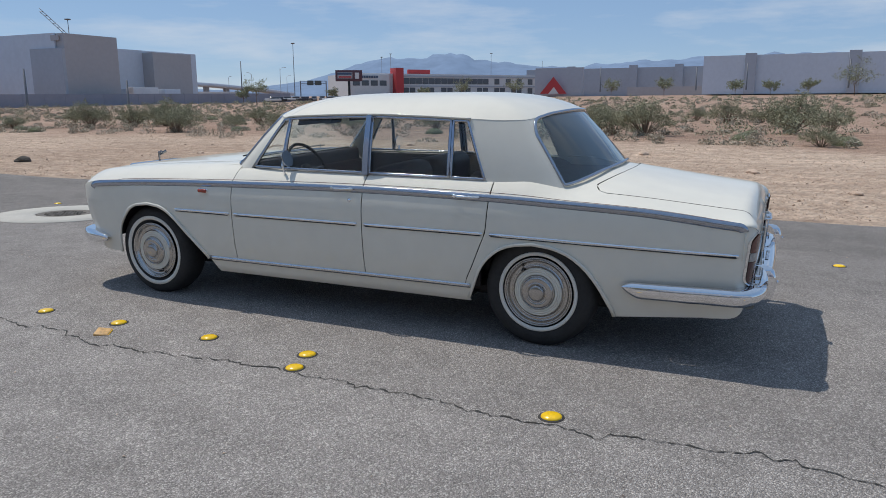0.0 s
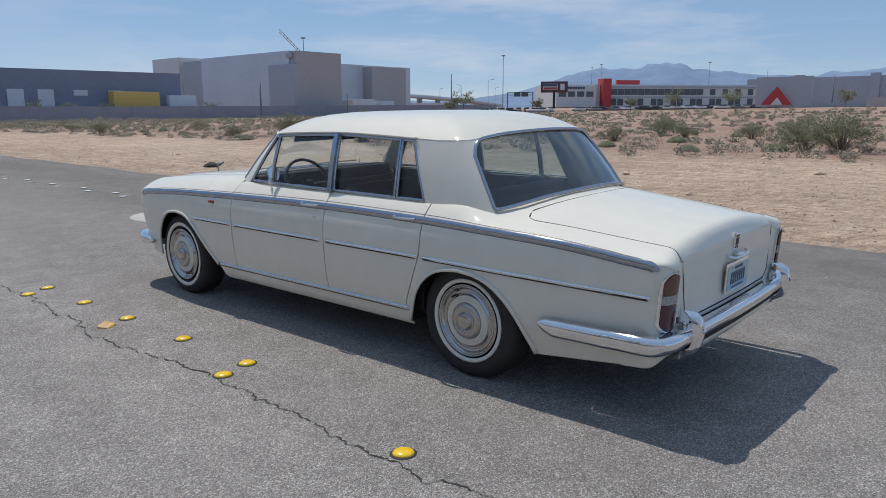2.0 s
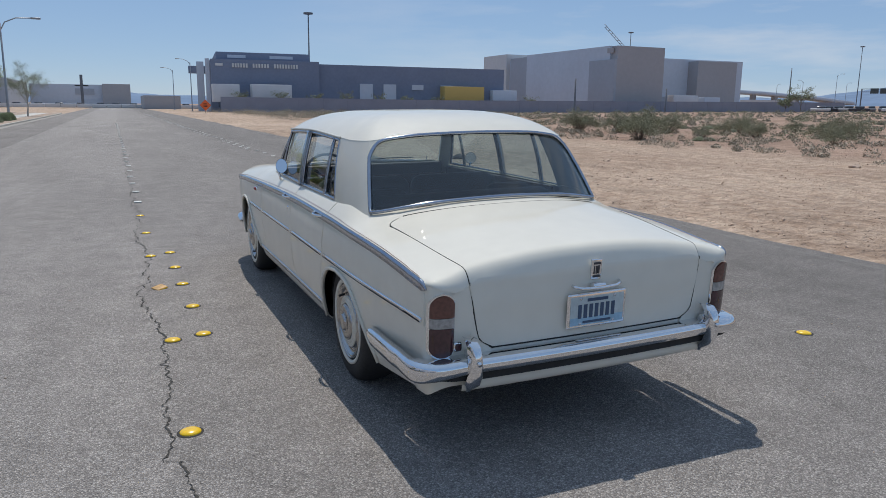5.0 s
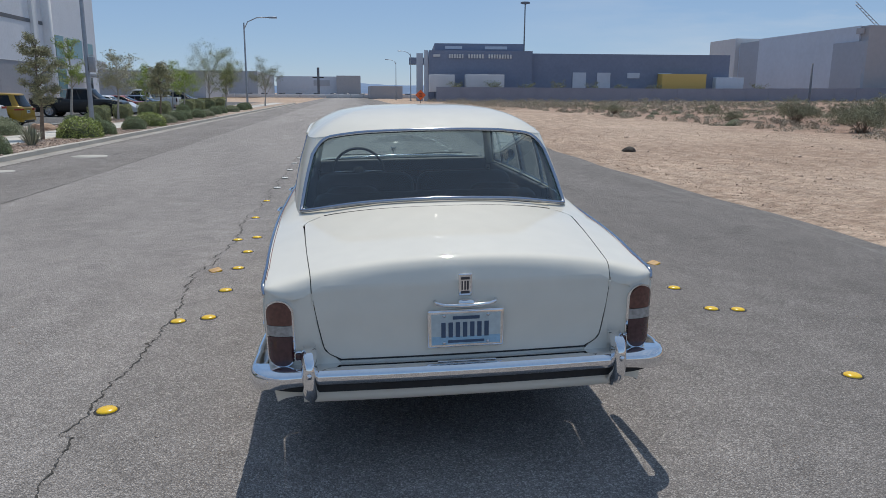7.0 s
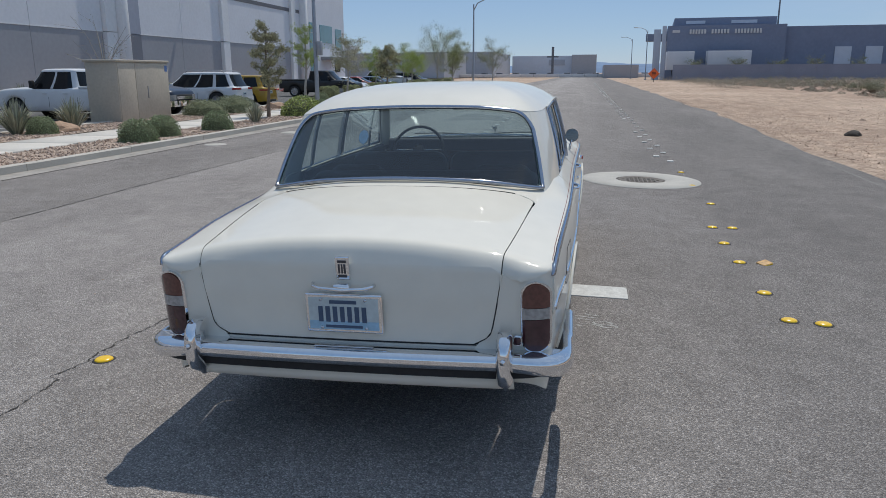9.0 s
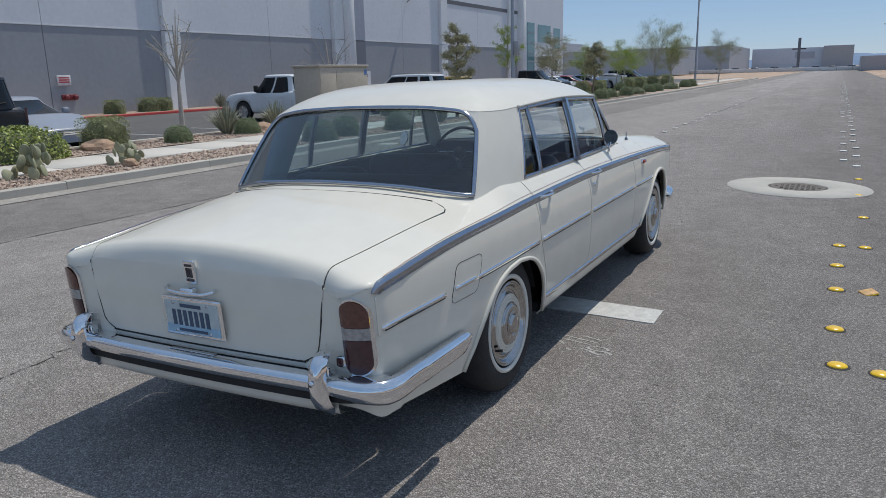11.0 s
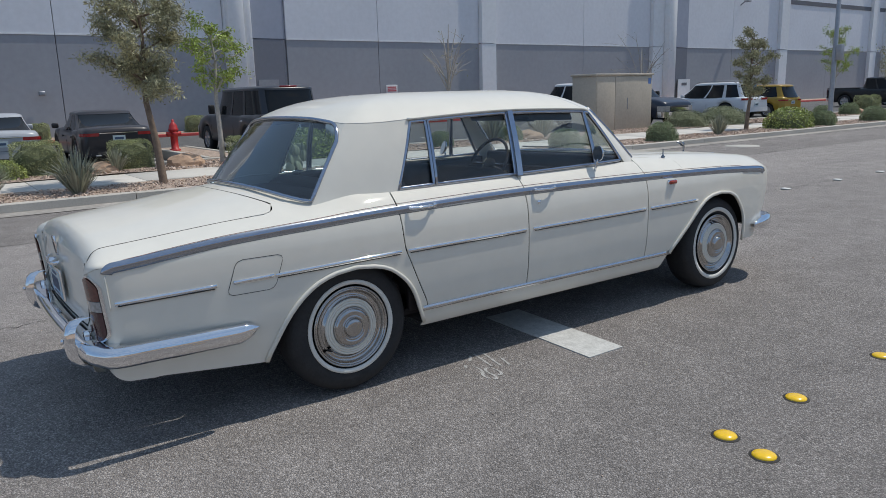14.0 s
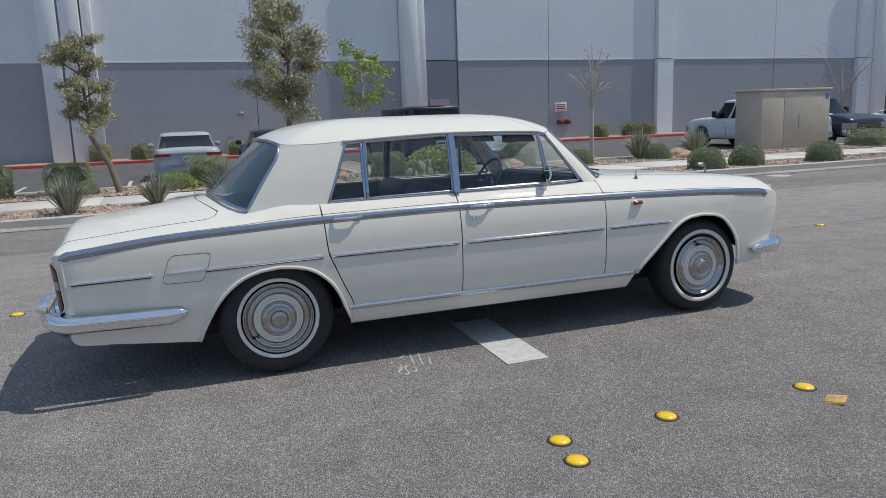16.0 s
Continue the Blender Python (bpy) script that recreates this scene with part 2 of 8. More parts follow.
# ruts and drifts drawn out along the road
gmp = gn.new("ShaderNodeMapping")
gmp.inputs["Scale"].default_value = (2.2, 0.35, 1.0)
grut = gn.new("ShaderNodeTexNoise")
grut.inputs["Scale"].default_value = 1.0
grut.inputs["Detail"].default_value = 8
grut.inputs["Roughness"].default_value = 0.7
gmr = gn.new("ShaderNodeMapRange")
gmr.inputs["From Min"].default_value = 0.36
gmr.inputs["From Max"].default_value = 0.62
gmr.inputs["To Min"].default_value = 0.80
gmr.inputs["To Max"].default_value = 1.10
gsc = gn.new("ShaderNodeVectorMath")
gsc.operation = "SCALE"
# redder, darker earth where the scrub grows
gsep = gn.new("ShaderNodeSeparateXYZ")
gpat = gn.new("ShaderNodeTexNoise")
gpat.inputs["Scale"].default_value = 0.16
gpat.inputs["Detail"].default_value = 6
gadd = gn.new("ShaderNodeMath")
gadd.operation = "MULTIPLY_ADD"
gadd.inputs[1].default_value = 16.0
gfar = gn.new("ShaderNodeMapRange")
gfar.inputs["From Min"].default_value = 24.0
gfar.inputs["From Max"].default_value = 30.0
gmix = gn.new("ShaderNodeMixRGB")
gmix.blend_type = "MULTIPLY"
gmix.inputs["Color2"].default_value = (0.74, 0.665, 0.65, 1)
gk.new(gco.outputs["Object"], gmp.inputs["Vector"])
gk.new(gmp.outputs["Vector"], grut.inputs["Vector"])
gk.new(grut.outputs["Fac"], gmr.inputs["Value"])
gk.new(gsrc, gsc.inputs[0])
gfine = gn.new("ShaderNodeTexNoise")
gfine.inputs["Scale"].default_value = 13.0
gfine.inputs["Detail"].default_value = 12
gfine.inputs["Roughness"].default_value = 0.78
gfr = gn.new("ShaderNodeMapRange")
gfr.inputs["From Min"].default_value = 0.32
gfr.inputs["From Max"].default_value = 0.66
gfr.inputs["To Min"].default_value = 0.55
gfr.inputs["To Max"].default_value = 1.34
gmul = gn.new("ShaderNodeMath")
gmul.operation = "MULTIPLY"
gk.new(gco.outputs["Object"], gfine.inputs["Vector"])
gk.new(gfine.outputs["Fac"], gfr.inputs["Value"])
gk.new(gmr.outputs["Result"], gmul.inputs[0])
gk.new(gfr.outputs["Result"], gmul.inputs[1])
gk.new(gmul.outputs["Value"], gsc.inputs["Scale"])
gk.new(gco.outputs["Object"], gsep.inputs["Vector"])
gk.new(gco.outputs["Object"], gpat.inputs["Vector"])
gk.new(gpat.outputs["Fac"], gadd.inputs[0])
gk.new(gsep.outputs["X"], gadd.inputs[2])
gk.new(gadd.outputs["Value"], gfar.inputs["Value"])
gk.new(gfar.outputs["Result"], gmix.inputs["Fac"])
gk.new(gsc.outputs["Vector"], gmix.inputs["Color1"])
gk.new(gmix.outputs["Color"], gb.inputs["Base Color"])
gclod = gn.new("ShaderNodeTexNoise")
gclod.inputs["Scale"].default_value = 11.0
gclod.inputs["Detail"].default_value = 6
gclod.inputs["Roughness"].default_value = 0.7
gbump = gn.new("ShaderNodeBump")
gbump.inputs["Strength"].default_value = 0.9
gbump.inputs["Distance"].default_value = 0.06
gk.new(gco.outputs["Object"], gclod.inputs["Vector"])
gk.new(gclod.outputs["Fac"], gbump.inputs["Height"])
gk.new(gb.inputs["Normal"].links[0].from_socket, gbump.inputs["Normal"])
gk.new(gbump.outputs["Normal"], gb.inputs["Normal"])
SANDROCK = mat("sandstone_pieces", (0.54, 0.40, 0.305), 0.9, vary=0.2, scale=6, island=0.3)
GRAVEL = mat("landscape_gravel", (0.41, 0.315, 0.25), 0.95, vary=0.4, scale=9, fine=26, bump=0.9, bump_scale=26, distance=0.05)
STONE = mat("gravel_stone", (0.47, 0.36, 0.29), 0.9, vary=0.2, scale=20, island=0.35)
BOULDER = mat("tan_boulder", (0.42, 0.28, 0.19), 0.9, vary=0.3, scale=3, bump=0.5, bump_scale=10)


# ---- building helpers ----
def mesh_of(name, verts, faces, smooth=False):
    me = bpy.data.meshes.new(name)
    me.from_pydata([tuple(v) for v in verts], [], [tuple(f) for f in faces])
    me.update()
    if smooth:
        me.polygons.foreach_set("use_smooth", [True] * len(me.polygons))
    return me


def part(name, me, material, parent=None, label="", m=None):
    """One mesh object, under a thing or a part."""
    if isinstance(me, bmesh.types.BMesh):
        bm = me
        me = bpy.data.meshes.new(name)
        bm.to_mesh(me)
        bm.free()
    if material in (GLASS, REAR_GLASS, CREAM) and parent is not None and parent.name.startswith("saloon_car"):
        outward(me, (0, 1.2, 0.75))
    if not me.materials:
        me.materials.append(material)
    ob = new(name, me)
    if parent is not None:
        ob.parent = parent
    if m is not None:
        ob.matrix_basis = m
    if label:
        ob["label"] = label
    return ob


def empty(name, m, label, category, group=""):
    ob = new(name)
    ob.empty_display_size = 0.2
    ob.matrix_basis = m
    return tagged(ob, label, category, group)


def box(x0, x1, y0, y1, z0, z1, bevel=0.0, seg=2):
    bm = bmesh.new()
    bmesh.ops.create_cube(bm, size=1.0)
    for v in bm.verts:
        v.co = ((x0 + x1) / 2 + v.co.x * (x1 - x0), (y0 + y1) / 2 + v.co.y * (y1 - y0), (z0 + z1) / 2 + v.co.z * (z1 - z0))
    if bevel:
        bmesh.ops.bevel(bm, geom=bm.edges[:], offset=bevel, segments=seg, affect="EDGES", profile=0.5)
        for f in bm.faces:
            f.smooth = True
    return bm


def lathe(profile, seg=40, axis="x"):
    """Turns (radius, height) points round an axis."""
    vs, fs = [], []
    n = len(profile)
    for i in range(seg):
        a = 2 * math.pi * i / seg
        for r, h in profile:
            c, s = r * math.cos(a), r * math.sin(a)
            vs.append((h, c, s) if axis == "x" else (c, s, h))
    for i in range(seg):
        j = (i + 1) % seg
        for k in range(n - 1):
            f = (i * n + k, j * n + k, j * n + k + 1, i * n + k + 1)
            fs.append(f if axis == "z" else f)
    return mesh_of("lathe", vs, fs, True)


def grid_mesh(rows, smooth=True, flip=False):
    """A sheet from rows of points, all of one length."""
    n = len(rows[0])
    vs = [p for r in rows for p in r]
    fs = []
    for i in range(len(rows) - 1):
        for j in range(n - 1):
            f = (i * n + j, i * n + j + 1, (i + 1) * n + j + 1, (i + 1) * n + j)
            fs.append(f[::-1] if flip else f)
    return mesh_of("sheet", vs, fs, smooth)


def join_sheets(sheets, flips=None, smooth=True):
    vs, fs = [], []
    for k, rows in enumerate(sheets):
        n, o = len(rows[0]), len(vs)
        vs += [p for r in rows for p in r]
        for i in range(len(rows) - 1):
            for j in range(n - 1):
                f = (o + i * n + j, o + i * n + j + 1, o + (i + 1) * n + j + 1, o + (i + 1) * n + j)
                fs.append(f[::-1] if flips and flips[k] else f)
    return weld(mesh_of("sheets", vs, fs, smooth))


def weld(me):
    """Joins rows that meet, so that shading runs on over the seam."""
    bm = bmesh.new()
    bm.from_mesh(me)
    bmesh.ops.remove_doubles(bm, verts=bm.verts[:], dist=0.0002)
    bm.to_mesh(me)
    bm.free()
    return me


def outward(me, centre):
    """Turns the faces away from a centre."""
    c = Vector(centre)
    total = sum((p.normal.dot(p.center - c) * p.area for p in me.polygons))
    if total < 0:
        me.flip_normals()
    return me


def sweep(points, profile, closed=False, smooth=True, up=None, caps=True):
    """A profile of (side, up) points drawn along a path."""
    pts = [Vector(p) for p in points]
    n, k = len(pts), len(profile)
    vs, fs = [], []
    for i, p in enumerate(pts):
        a = pts[(i - 1) % n] if (closed or i) else pts[i]
        b = pts[(i + 1) % n] if (closed or i < n - 1) else pts[i]
        t = (b - a).normalized()
        u = Vector(up[i]) if isinstance(up, list) else Vector(up or (0, 0, 1))
        side = t.cross(u)
        if side.length < 1e-5:
            side = Vector((1, 0, 0))
        side.normalize()
        w = side.cross(t).normalized()
        for s, h in profile:
            vs.append(p + side * s + w * h)
    for i in range(n if closed else n - 1):
        j = (i + 1) % n
        for q in range(k):
            r = (q + 1) % k
            fs.append((i * k + q, i * k + r, j * k + r, j * k + q))
    if caps and not closed:
        fs.append(tuple(range(k))[::-1])
        fs.append(tuple((n - 1) * k + q for q in range(k)))
    return mesh_of("sweep", vs, fs, smooth)


def ring(r, n=8, sx=1.0, sy=1.0):
    return [(r * sx * math.cos(2 * math.pi * i / n), r * sy * math.sin(2 * math.pi * i / n)) for i in range(n)]


def spline(xs, ys):
    """A smooth curve through the points, with no overshoot."""
    xs, ys = list(xs), list(ys)
    if xs[0] > xs[-1]:
        xs, ys = xs[::-1], ys[::-1]
    h = [xs[i + 1] - xs[i] for i in range(len(xs) - 1)]
    d = [(ys[i + 1] - ys[i]) / h[i] for i in range(len(h))]
    m = [d[0]] + [0 if d[i - 1] * d[i] <= 0 else 2 * d[i - 1] * d[i] / (d[i - 1] + d[i]) for i in range(1, len(d))] + [d[-1]]

    def at(x):
        x = min(max(x, xs[0]), xs[-1])
        i = 0
        while i < len(h) - 1 and x > xs[i + 1]:
            i += 1
        t = (x - xs[i]) / h[i]
        return ((1 + 2 * t) * (1 - t) ** 2 * ys[i] + t * (1 - t) ** 2 * h[i] * m[i]
                + t * t * (3 - 2 * t) * ys[i + 1] + t * t * (t - 1) * h[i] * m[i + 1])
    return at


def spline_flat(xs, ys):
    """A smooth curve whose ends run level, for halves that mirror."""
    e = 1e-3
    return spline([xs[0], xs[0] + e] + list(xs[1:-1]) + [xs[-1] - e, xs[-1]], [ys[0], ys[0]] + list(ys[1:-1]) + [ys[-1], ys[-1]])


def steps(a, b, n):
    return [a + (b - a) * i / (n - 1) for i in range(n)]


def clamp(v, a=0.0, b=1.0):
    return min(max(v, a), b)


# ---- ground, road, pavement ----
KERB_X = -8.6


def edge_x(y):
    """Where the asphalt ends against the sand."""
    return 5.55 + 0.10 * math.sin(y * 0.31) + 0.05 * math.sin(y * 1.3 + 1) + 0.045 * max(0, y - 10) * (1 if y < 80 else 80 / y) * 0.9


def terrain(x, y):
    if x > 5.0:
        r = x - 5.6
        z = -0.125 + 0.012 * max(0.0, x - 12) * clamp((x + 25) / (abs(y) * 0.55 + x + 25))
        if 0 < r < 26:
            w = clamp(r / 2.2) * clamp((26 - r) / 10)
            z += w * (0.10 + 0.10 * noise.noise(Vector((x * 0.33, y * 0.12, 0))) + 0.05 * noise.noise(Vector((x * 0.9, y * 0.5, 3))))
        if r > 12:
            z += 0.16 * noise.noise(Vector((x * 0.11, y * 0.09, 7))) * clamp((r - 12) / 10)
        return z
    if x < KERB_X - 0.1:
        return -0.30
    return -0.22


xs = [-4000, -2500, -1200, -600, -300, -150, -80, -50, -40, -32, -28, -24, -20, -16, -14, -12, -10.5, -9.2, -8.75, -8.3, -7.5, 0, 4.6]
xs += steps(5.0, 30, 84) + steps(31, 60, 24) + [65, 72, 80, 90, 100, 115, 130, 150, 175, 200, 230, 260, 300, 360, 450, 600, 900, 1400, 2500, 4000]
ys = [-4000, -2500, -1200, -600, -300, -150, -100, -70, -50, -40, -30] + steps(-25, 45, 110) + steps(46, 90, 40) + [95, 100, 110, 120, 135, 150, 170, 200, 240, 300, 380, 500, 800, 1300, 2500, 4000]
ground = part("ground", grid_mesh([[(x, y, terrain(x, y)) for x in xs] for y in ys]), SAND)
tagged(ground, "pale pinkish desert sand, rutted and stony, beside the road", "ground", kind="structure")


def road_z(x):
    return -0.02 * min(abs(x), 5.6) - 0.004 * max(0, -5.6 - x)


ry = [-120, -60, -35, -20] + steps(-12, 40, 105) + [45, 50, 60, 70, 80, 95, 110, 130, 160, 200, 260, 340, 420]
rows = []
for y in ry:
    e = edge_x(y)
    cols = [KERB_X + 0.02, -7, -5.6, -4, -2, -1, 0, 1, 2, 3, 4.5, e - 0.12, e]
    rows.append([(x, y, road_z(x) if x < e - 0.01 else road_z(x) - 0.05) for x in cols])
road = part("road", grid_mesh(rows), ASPHALT)
tagged(road, "worn grey asphalt road with pale stones showing", "road", kind="structure")

# the parking lot across the pavement
def lot_z(x):
    return -0.20 + 0.010 * (-15.0 - x)


lot = part("parking_lot", grid_mesh([[(x, y, lot_z(x)) for x in (-28.9, -22, -14.0)] for y in (-90, -30, 0, 30, 60, 95, 130)], flip=False), LOT_ASPHALT)
tagged(lot, "grey asphalt parking lot below the warehouse wall", "parking lot", kind="structure")


def planter_sheet(x0, x1, z, name, label):
    rr = []
    for y in steps(-40, 120, 150):
        rr.append([(x, y, z(x) + 0.03 * noise.noise(Vector((x * 1.7, y * 1.1, 2)))) for x in steps(x0, x1, 6)])
    return tagged(part(name, grid_mesh(rr), GRAVEL), label, "gravel bed", kind="structure")


planter_sheet(-10.32, -8.77, lambda x: -0.005, "gravel_bed_street", "brown gravel bed between kerb and pavement")
planter_sheet(-13.98, -12.02, lambda x: 0.03, "gravel_bed_lot", "brown gravel bed between pavement and parking lot")
planter_sheet(-31.2, -29.2, lambda x: lot_z(x) + 0.12, "gravel_bed_wall", "brown gravel bed along the warehouse wall")

# kerb stones with a gutter lip, one stone to every three metres
kerb = empty("kerb", pose(0, 0, 0), "pale concrete kerb with a gutter along the road", "kerb")
kerb["kind"] = "structure"
kprof = [(0.0, -0.30), (0.0, 0.005), (-0.02, 0.018), (-0.15, 0.018), (-0.15, -0.30)]
vs = [(KERB_X + px, yy, pz) for yy in (0.006, 3.044) for px, pz in kprof]
n = len(kprof)
fs = [(i, (i + 1) % n, n + (i + 1) % n, n + i) for i in range(n)] + [tuple(range(n))[::-1], tuple(range(n, 2 * n))]
kerb_mesh = mesh_of("kerb_stone", vs, fs)
for i in range(-9, 36):
    part("kerb_stone", kerb_mesh, CONCRETE, kerb, m=pose(0, i * 3.05 + 1.2, 0.006 * (i % 2)))
gut = part("gutter", grid_mesh([[(KERB_X - 0.01, y, -0.108), (KERB_X + 0.3, y, -0.113), (KERB_X + 0.42, y, -0.1135)] for y in (-60, 0, 30, 60, 110)]), mat("stained_gutter_concrete", (0.33, 0.305, 0.275), 0.9, vary=0.3, scale=0.7, fine=14, bump=0.2, bump_scale=60))
tagged(gut, "stained concrete gutter strip along the kerb", "gutter", kind="structure")

pave = empty("pavement", pose(0, 0, 0), "pale concrete pavement between two gravel beds", "pavement")
pave["kind"] = "structure"
slab = bpy.data.meshes.new("pavement_slab")
bm = box(-12.02, -10.32, 0.004, 1.796, -0.10, 0.022, 0.008, 1)
bm.to_mesh(slab)
bm.free()
for i in range(-18, 62):
    part("pavement_slab", slab, WALK, pave, m=pose(0, i * 1.8, 0.004 * math.sin(i * 2.3)))

red_kerb = part("red_kerb", box(-29.2, -28.9, -60, 93, -0.20, lot_z(-29) + 0.12, 0.02), mat("red_kerb_paint", (0.46, 0.050, 0.045), 0.6, vary=0.2, scale=3))
tagged(red_kerb, "red-painted concrete kerb along the warehouse", "kerb", kind="structure")
lot_kerb = part("lot_kerb", box(-14.12, -13.98, -60, 100, -0.30, 0.07, 0.02), CONCRETE)
tagged(lot_kerb, "low concrete kerb at the parking lot's edge", "kerb", kind="structure")
for i, y in enumerate([-10.0, -7.2, -4.4, -1.55, 1.3, 4.0, 8.4, 11.2, 14.0, 16.8, 21.2, 25.2, 28.2, 33.2, 38.5]):
    tagged(part("parking_line", mesh_of("parking_line", [(px, y + dy, lot_z(px) + dz) for px in (-19.2, -14.3) for dy, dz in ((-0.05, 0.0), (-0.05, 0.006), (0.05, 0.006), (0.05, 0.0))], [(0, 1, 2, 3), (7, 6, 5, 4), (1, 5, 6, 2), (0, 4, 5, 1), (3, 2, 6, 7)]), WHITEPAINT), "white painted parking bay line", "parking line", "parking bay lines")

# lane joints and the long wandering crack
def ribbon(name, pts, width, label, material=CRACK, seed=1):
    rnd = random.Random(seed)
    rr = []
    for x, y in pts:
        w = width * (0.25 + 1.1 * rnd.random() ** 1.5)
        rr.append([(x - w / 2, y, road_z(x) + 0.0035), (x + w / 2, y, road_z(x) + 0.0035)])
    return tagged(part(name, grid_mesh(rr, False), material), label, "road crack", kind="structure")


rnd = random.Random(5)
pts, x = [], -1.75
y = -14.0
while y < 40:
    x += rnd.uniform(-0.013, 0.013) + (-1.765 - x) * 0.05
    if rnd.random() < 0.05:
        x += rnd.choice((-0.03, 0.03))
    pts.append((x + rnd.uniform(-0.006, 0.006), y))
    y += rnd.uniform(0.010, 0.028)
ribbon("road_crack", pts, 0.011, "dark crack wandering along the paving joint")
pts = [(-5.62 + 0.03 * math.sin(y * 0.7) + rnd.uniform(-.012, .012), y) for y in steps(-20, 60, 500)]
ribbon("paving_joint", pts, 0.022, "dark paving joint along the far lane", seed=4)
edge_paint = grid_mesh([[(edge_x(y) - 0.42, y, road_z(5) - 0.003), (edge_x(y) - 0.385, y, road_z(5) - 0.003)] for y in steps(-20, 60, 160)], False)
tagged(part("edge_line", edge_paint, EDGEPAINT), "thin pale worn line near the asphalt edge", "road line", kind="structure")

# raised pavement markers
def marker(material, label, tilt=0.0):
    e = empty("road_marker", pose(0, 0, 0), label, "road marker", "yellow road markers")
    dome = [(0.050, 0.0), (0.0505, 0.004), (0.046, 0.010), (0.034, 0.0155), (0.018, 0.0185), (0.0005, 0.0195)]
    part("dome", lathe(dome, 20, "z"), material, e)
    part("adhesive_pad", lathe([(0.064, -0.002), (0.060, 0.003), (0.0005, 0.0035)], 16, "z"), DOTRIM, e, "dark bitumen pad")
    return e


first = marker(YELLOW, "round yellow ceramic road marker on asphalt")
spots = [(-1.70, -1.80 + 1.465 * i) for i in range(7)] + [(2.42, -1.80 + 1.465 * i + 0.0) for i in range(8)]
spots = [(x, y + (0.06 if x > 0 and y < 0 else -0.09 if x > 0 and y < 1.3 else 0)) for x, y in spots]
for k in range(5):
    spots.append((-1.50, 1.19 + 0.742 * k))
    spots.append((2.22, 1.07 + 0.745 * k - (0.115 if k == 1 else 0)))
faded = [(-1.69, 2.62), (2.41, 2.58)]
used = False
for x, y in spots:
    if any(abs(x - a) < 0.1 and abs(y - b) < 0.2 for a, b in faded):
        continue
    m = pose(x + 0.012 * math.sin(y * 7), y + 0.02 * math.sin(y * 3), road_z(x), 0, 0, y * 40)
    if not used:
        first.matrix_basis = m
        used = True
    else:
        copy_thing(first, m)
# worn pale markers farther along both lines
pale = empty("road_marker", pose(2.42, 9.95, road_z(2.42)), "pale worn square road marker on asphalt", "road marker", "pale road markers")
part("reflector", box(-0.055, 0.055, -0.055, 0.055, 0, 0.018, 0.006, 1), mat("pale_marker", (0.68, 0.67, 0.63), 0.5, vary=0.15, scale=20), pale)
for i in range(72):
    y = 11.4 + 1.465 * i
    copy_thing(pale, pose(2.43 - 0.0045 * (y - 11) + 0.02 * math.sin(i * 2.1), y, road_z(2.4) + 0.004))
    if y < 60:
        copy_thing(pale, pose(-1.70 - 0.004 * (y - 11) + 0.015 * math.sin(i * 1.7), y - 2.9, road_z(1.7) + 0.003, 0, 0, 8 * math.sin(i)))
    if i % 8 < 5 and y < 70:
        copy_thing(pale, pose(2.24 - 0.0045 * (y - 11), y - 0.7, road_z(2.3) + 0.004))
for x, y in faded:
    e = empty("road_marker", pose(x, y, road_z(x), 7, -9, 30), "square faded orange reflector marker, chipped", "road marker", "yellow road markers")
    part("reflector", box(-0.05, 0.05, -0.045, 0.045, 0, 0.016, 0.006), FADED, e)
    part("lens", box(-0.044, 0.044, -0.047, -0.041, 0.003, 0.012), YELLOW, e, "amber lens")

# manholes
mh = empty("manhole", pose(1.72, 7.38, road_z(1.72) + 0.002, 0, 1.146, 0), "round concrete manhole collar with an iron cover", "manhole")
part("collar", lathe([(0.86, 0.0), (0.855, 0.008), (0.36, 0.010), (0.355, 0.004)], 56, "z"), RINGCON, mh, "pale concrete collar")
cover = part("cover", lathe([(0.345, 0.0), (0.34, 0.008), (0.30, 0.008), (0.29, 0.004), (0.0005, 0.004)], 40, "z"), IRON, mh, "rusty cast iron cover")
for i in range(-4, 5):
    for j in range(-4, 5):
        if i * i + j * j < 17:
            part("stud", box(i * .062 - .02, i * .062 + .02, j * .062 - .02, j * .062 + .02, 0.003, 0.010), IRON, cover)
mh2 = empty("manhole", pose(-7.2, 16.1, road_z(-7.2)), "small round concrete manhole collar in the far lane", "manhole")
part("collar", lathe([(0.44, 0.0), (0.435, 0.008), (0.0005, 0.009)], 36, "z"), RINGCON, mh2)
mh3 = empty("valve_cover", pose(-7.75, 12.4, road_z(-7.7)), "small round valve cover set in concrete", "valve cover")
part("collar", lathe([(0.26, 0.0), (0.255, 0.006), (0.0005, 0.007)], 28, "z"), RINGCON, mh3)

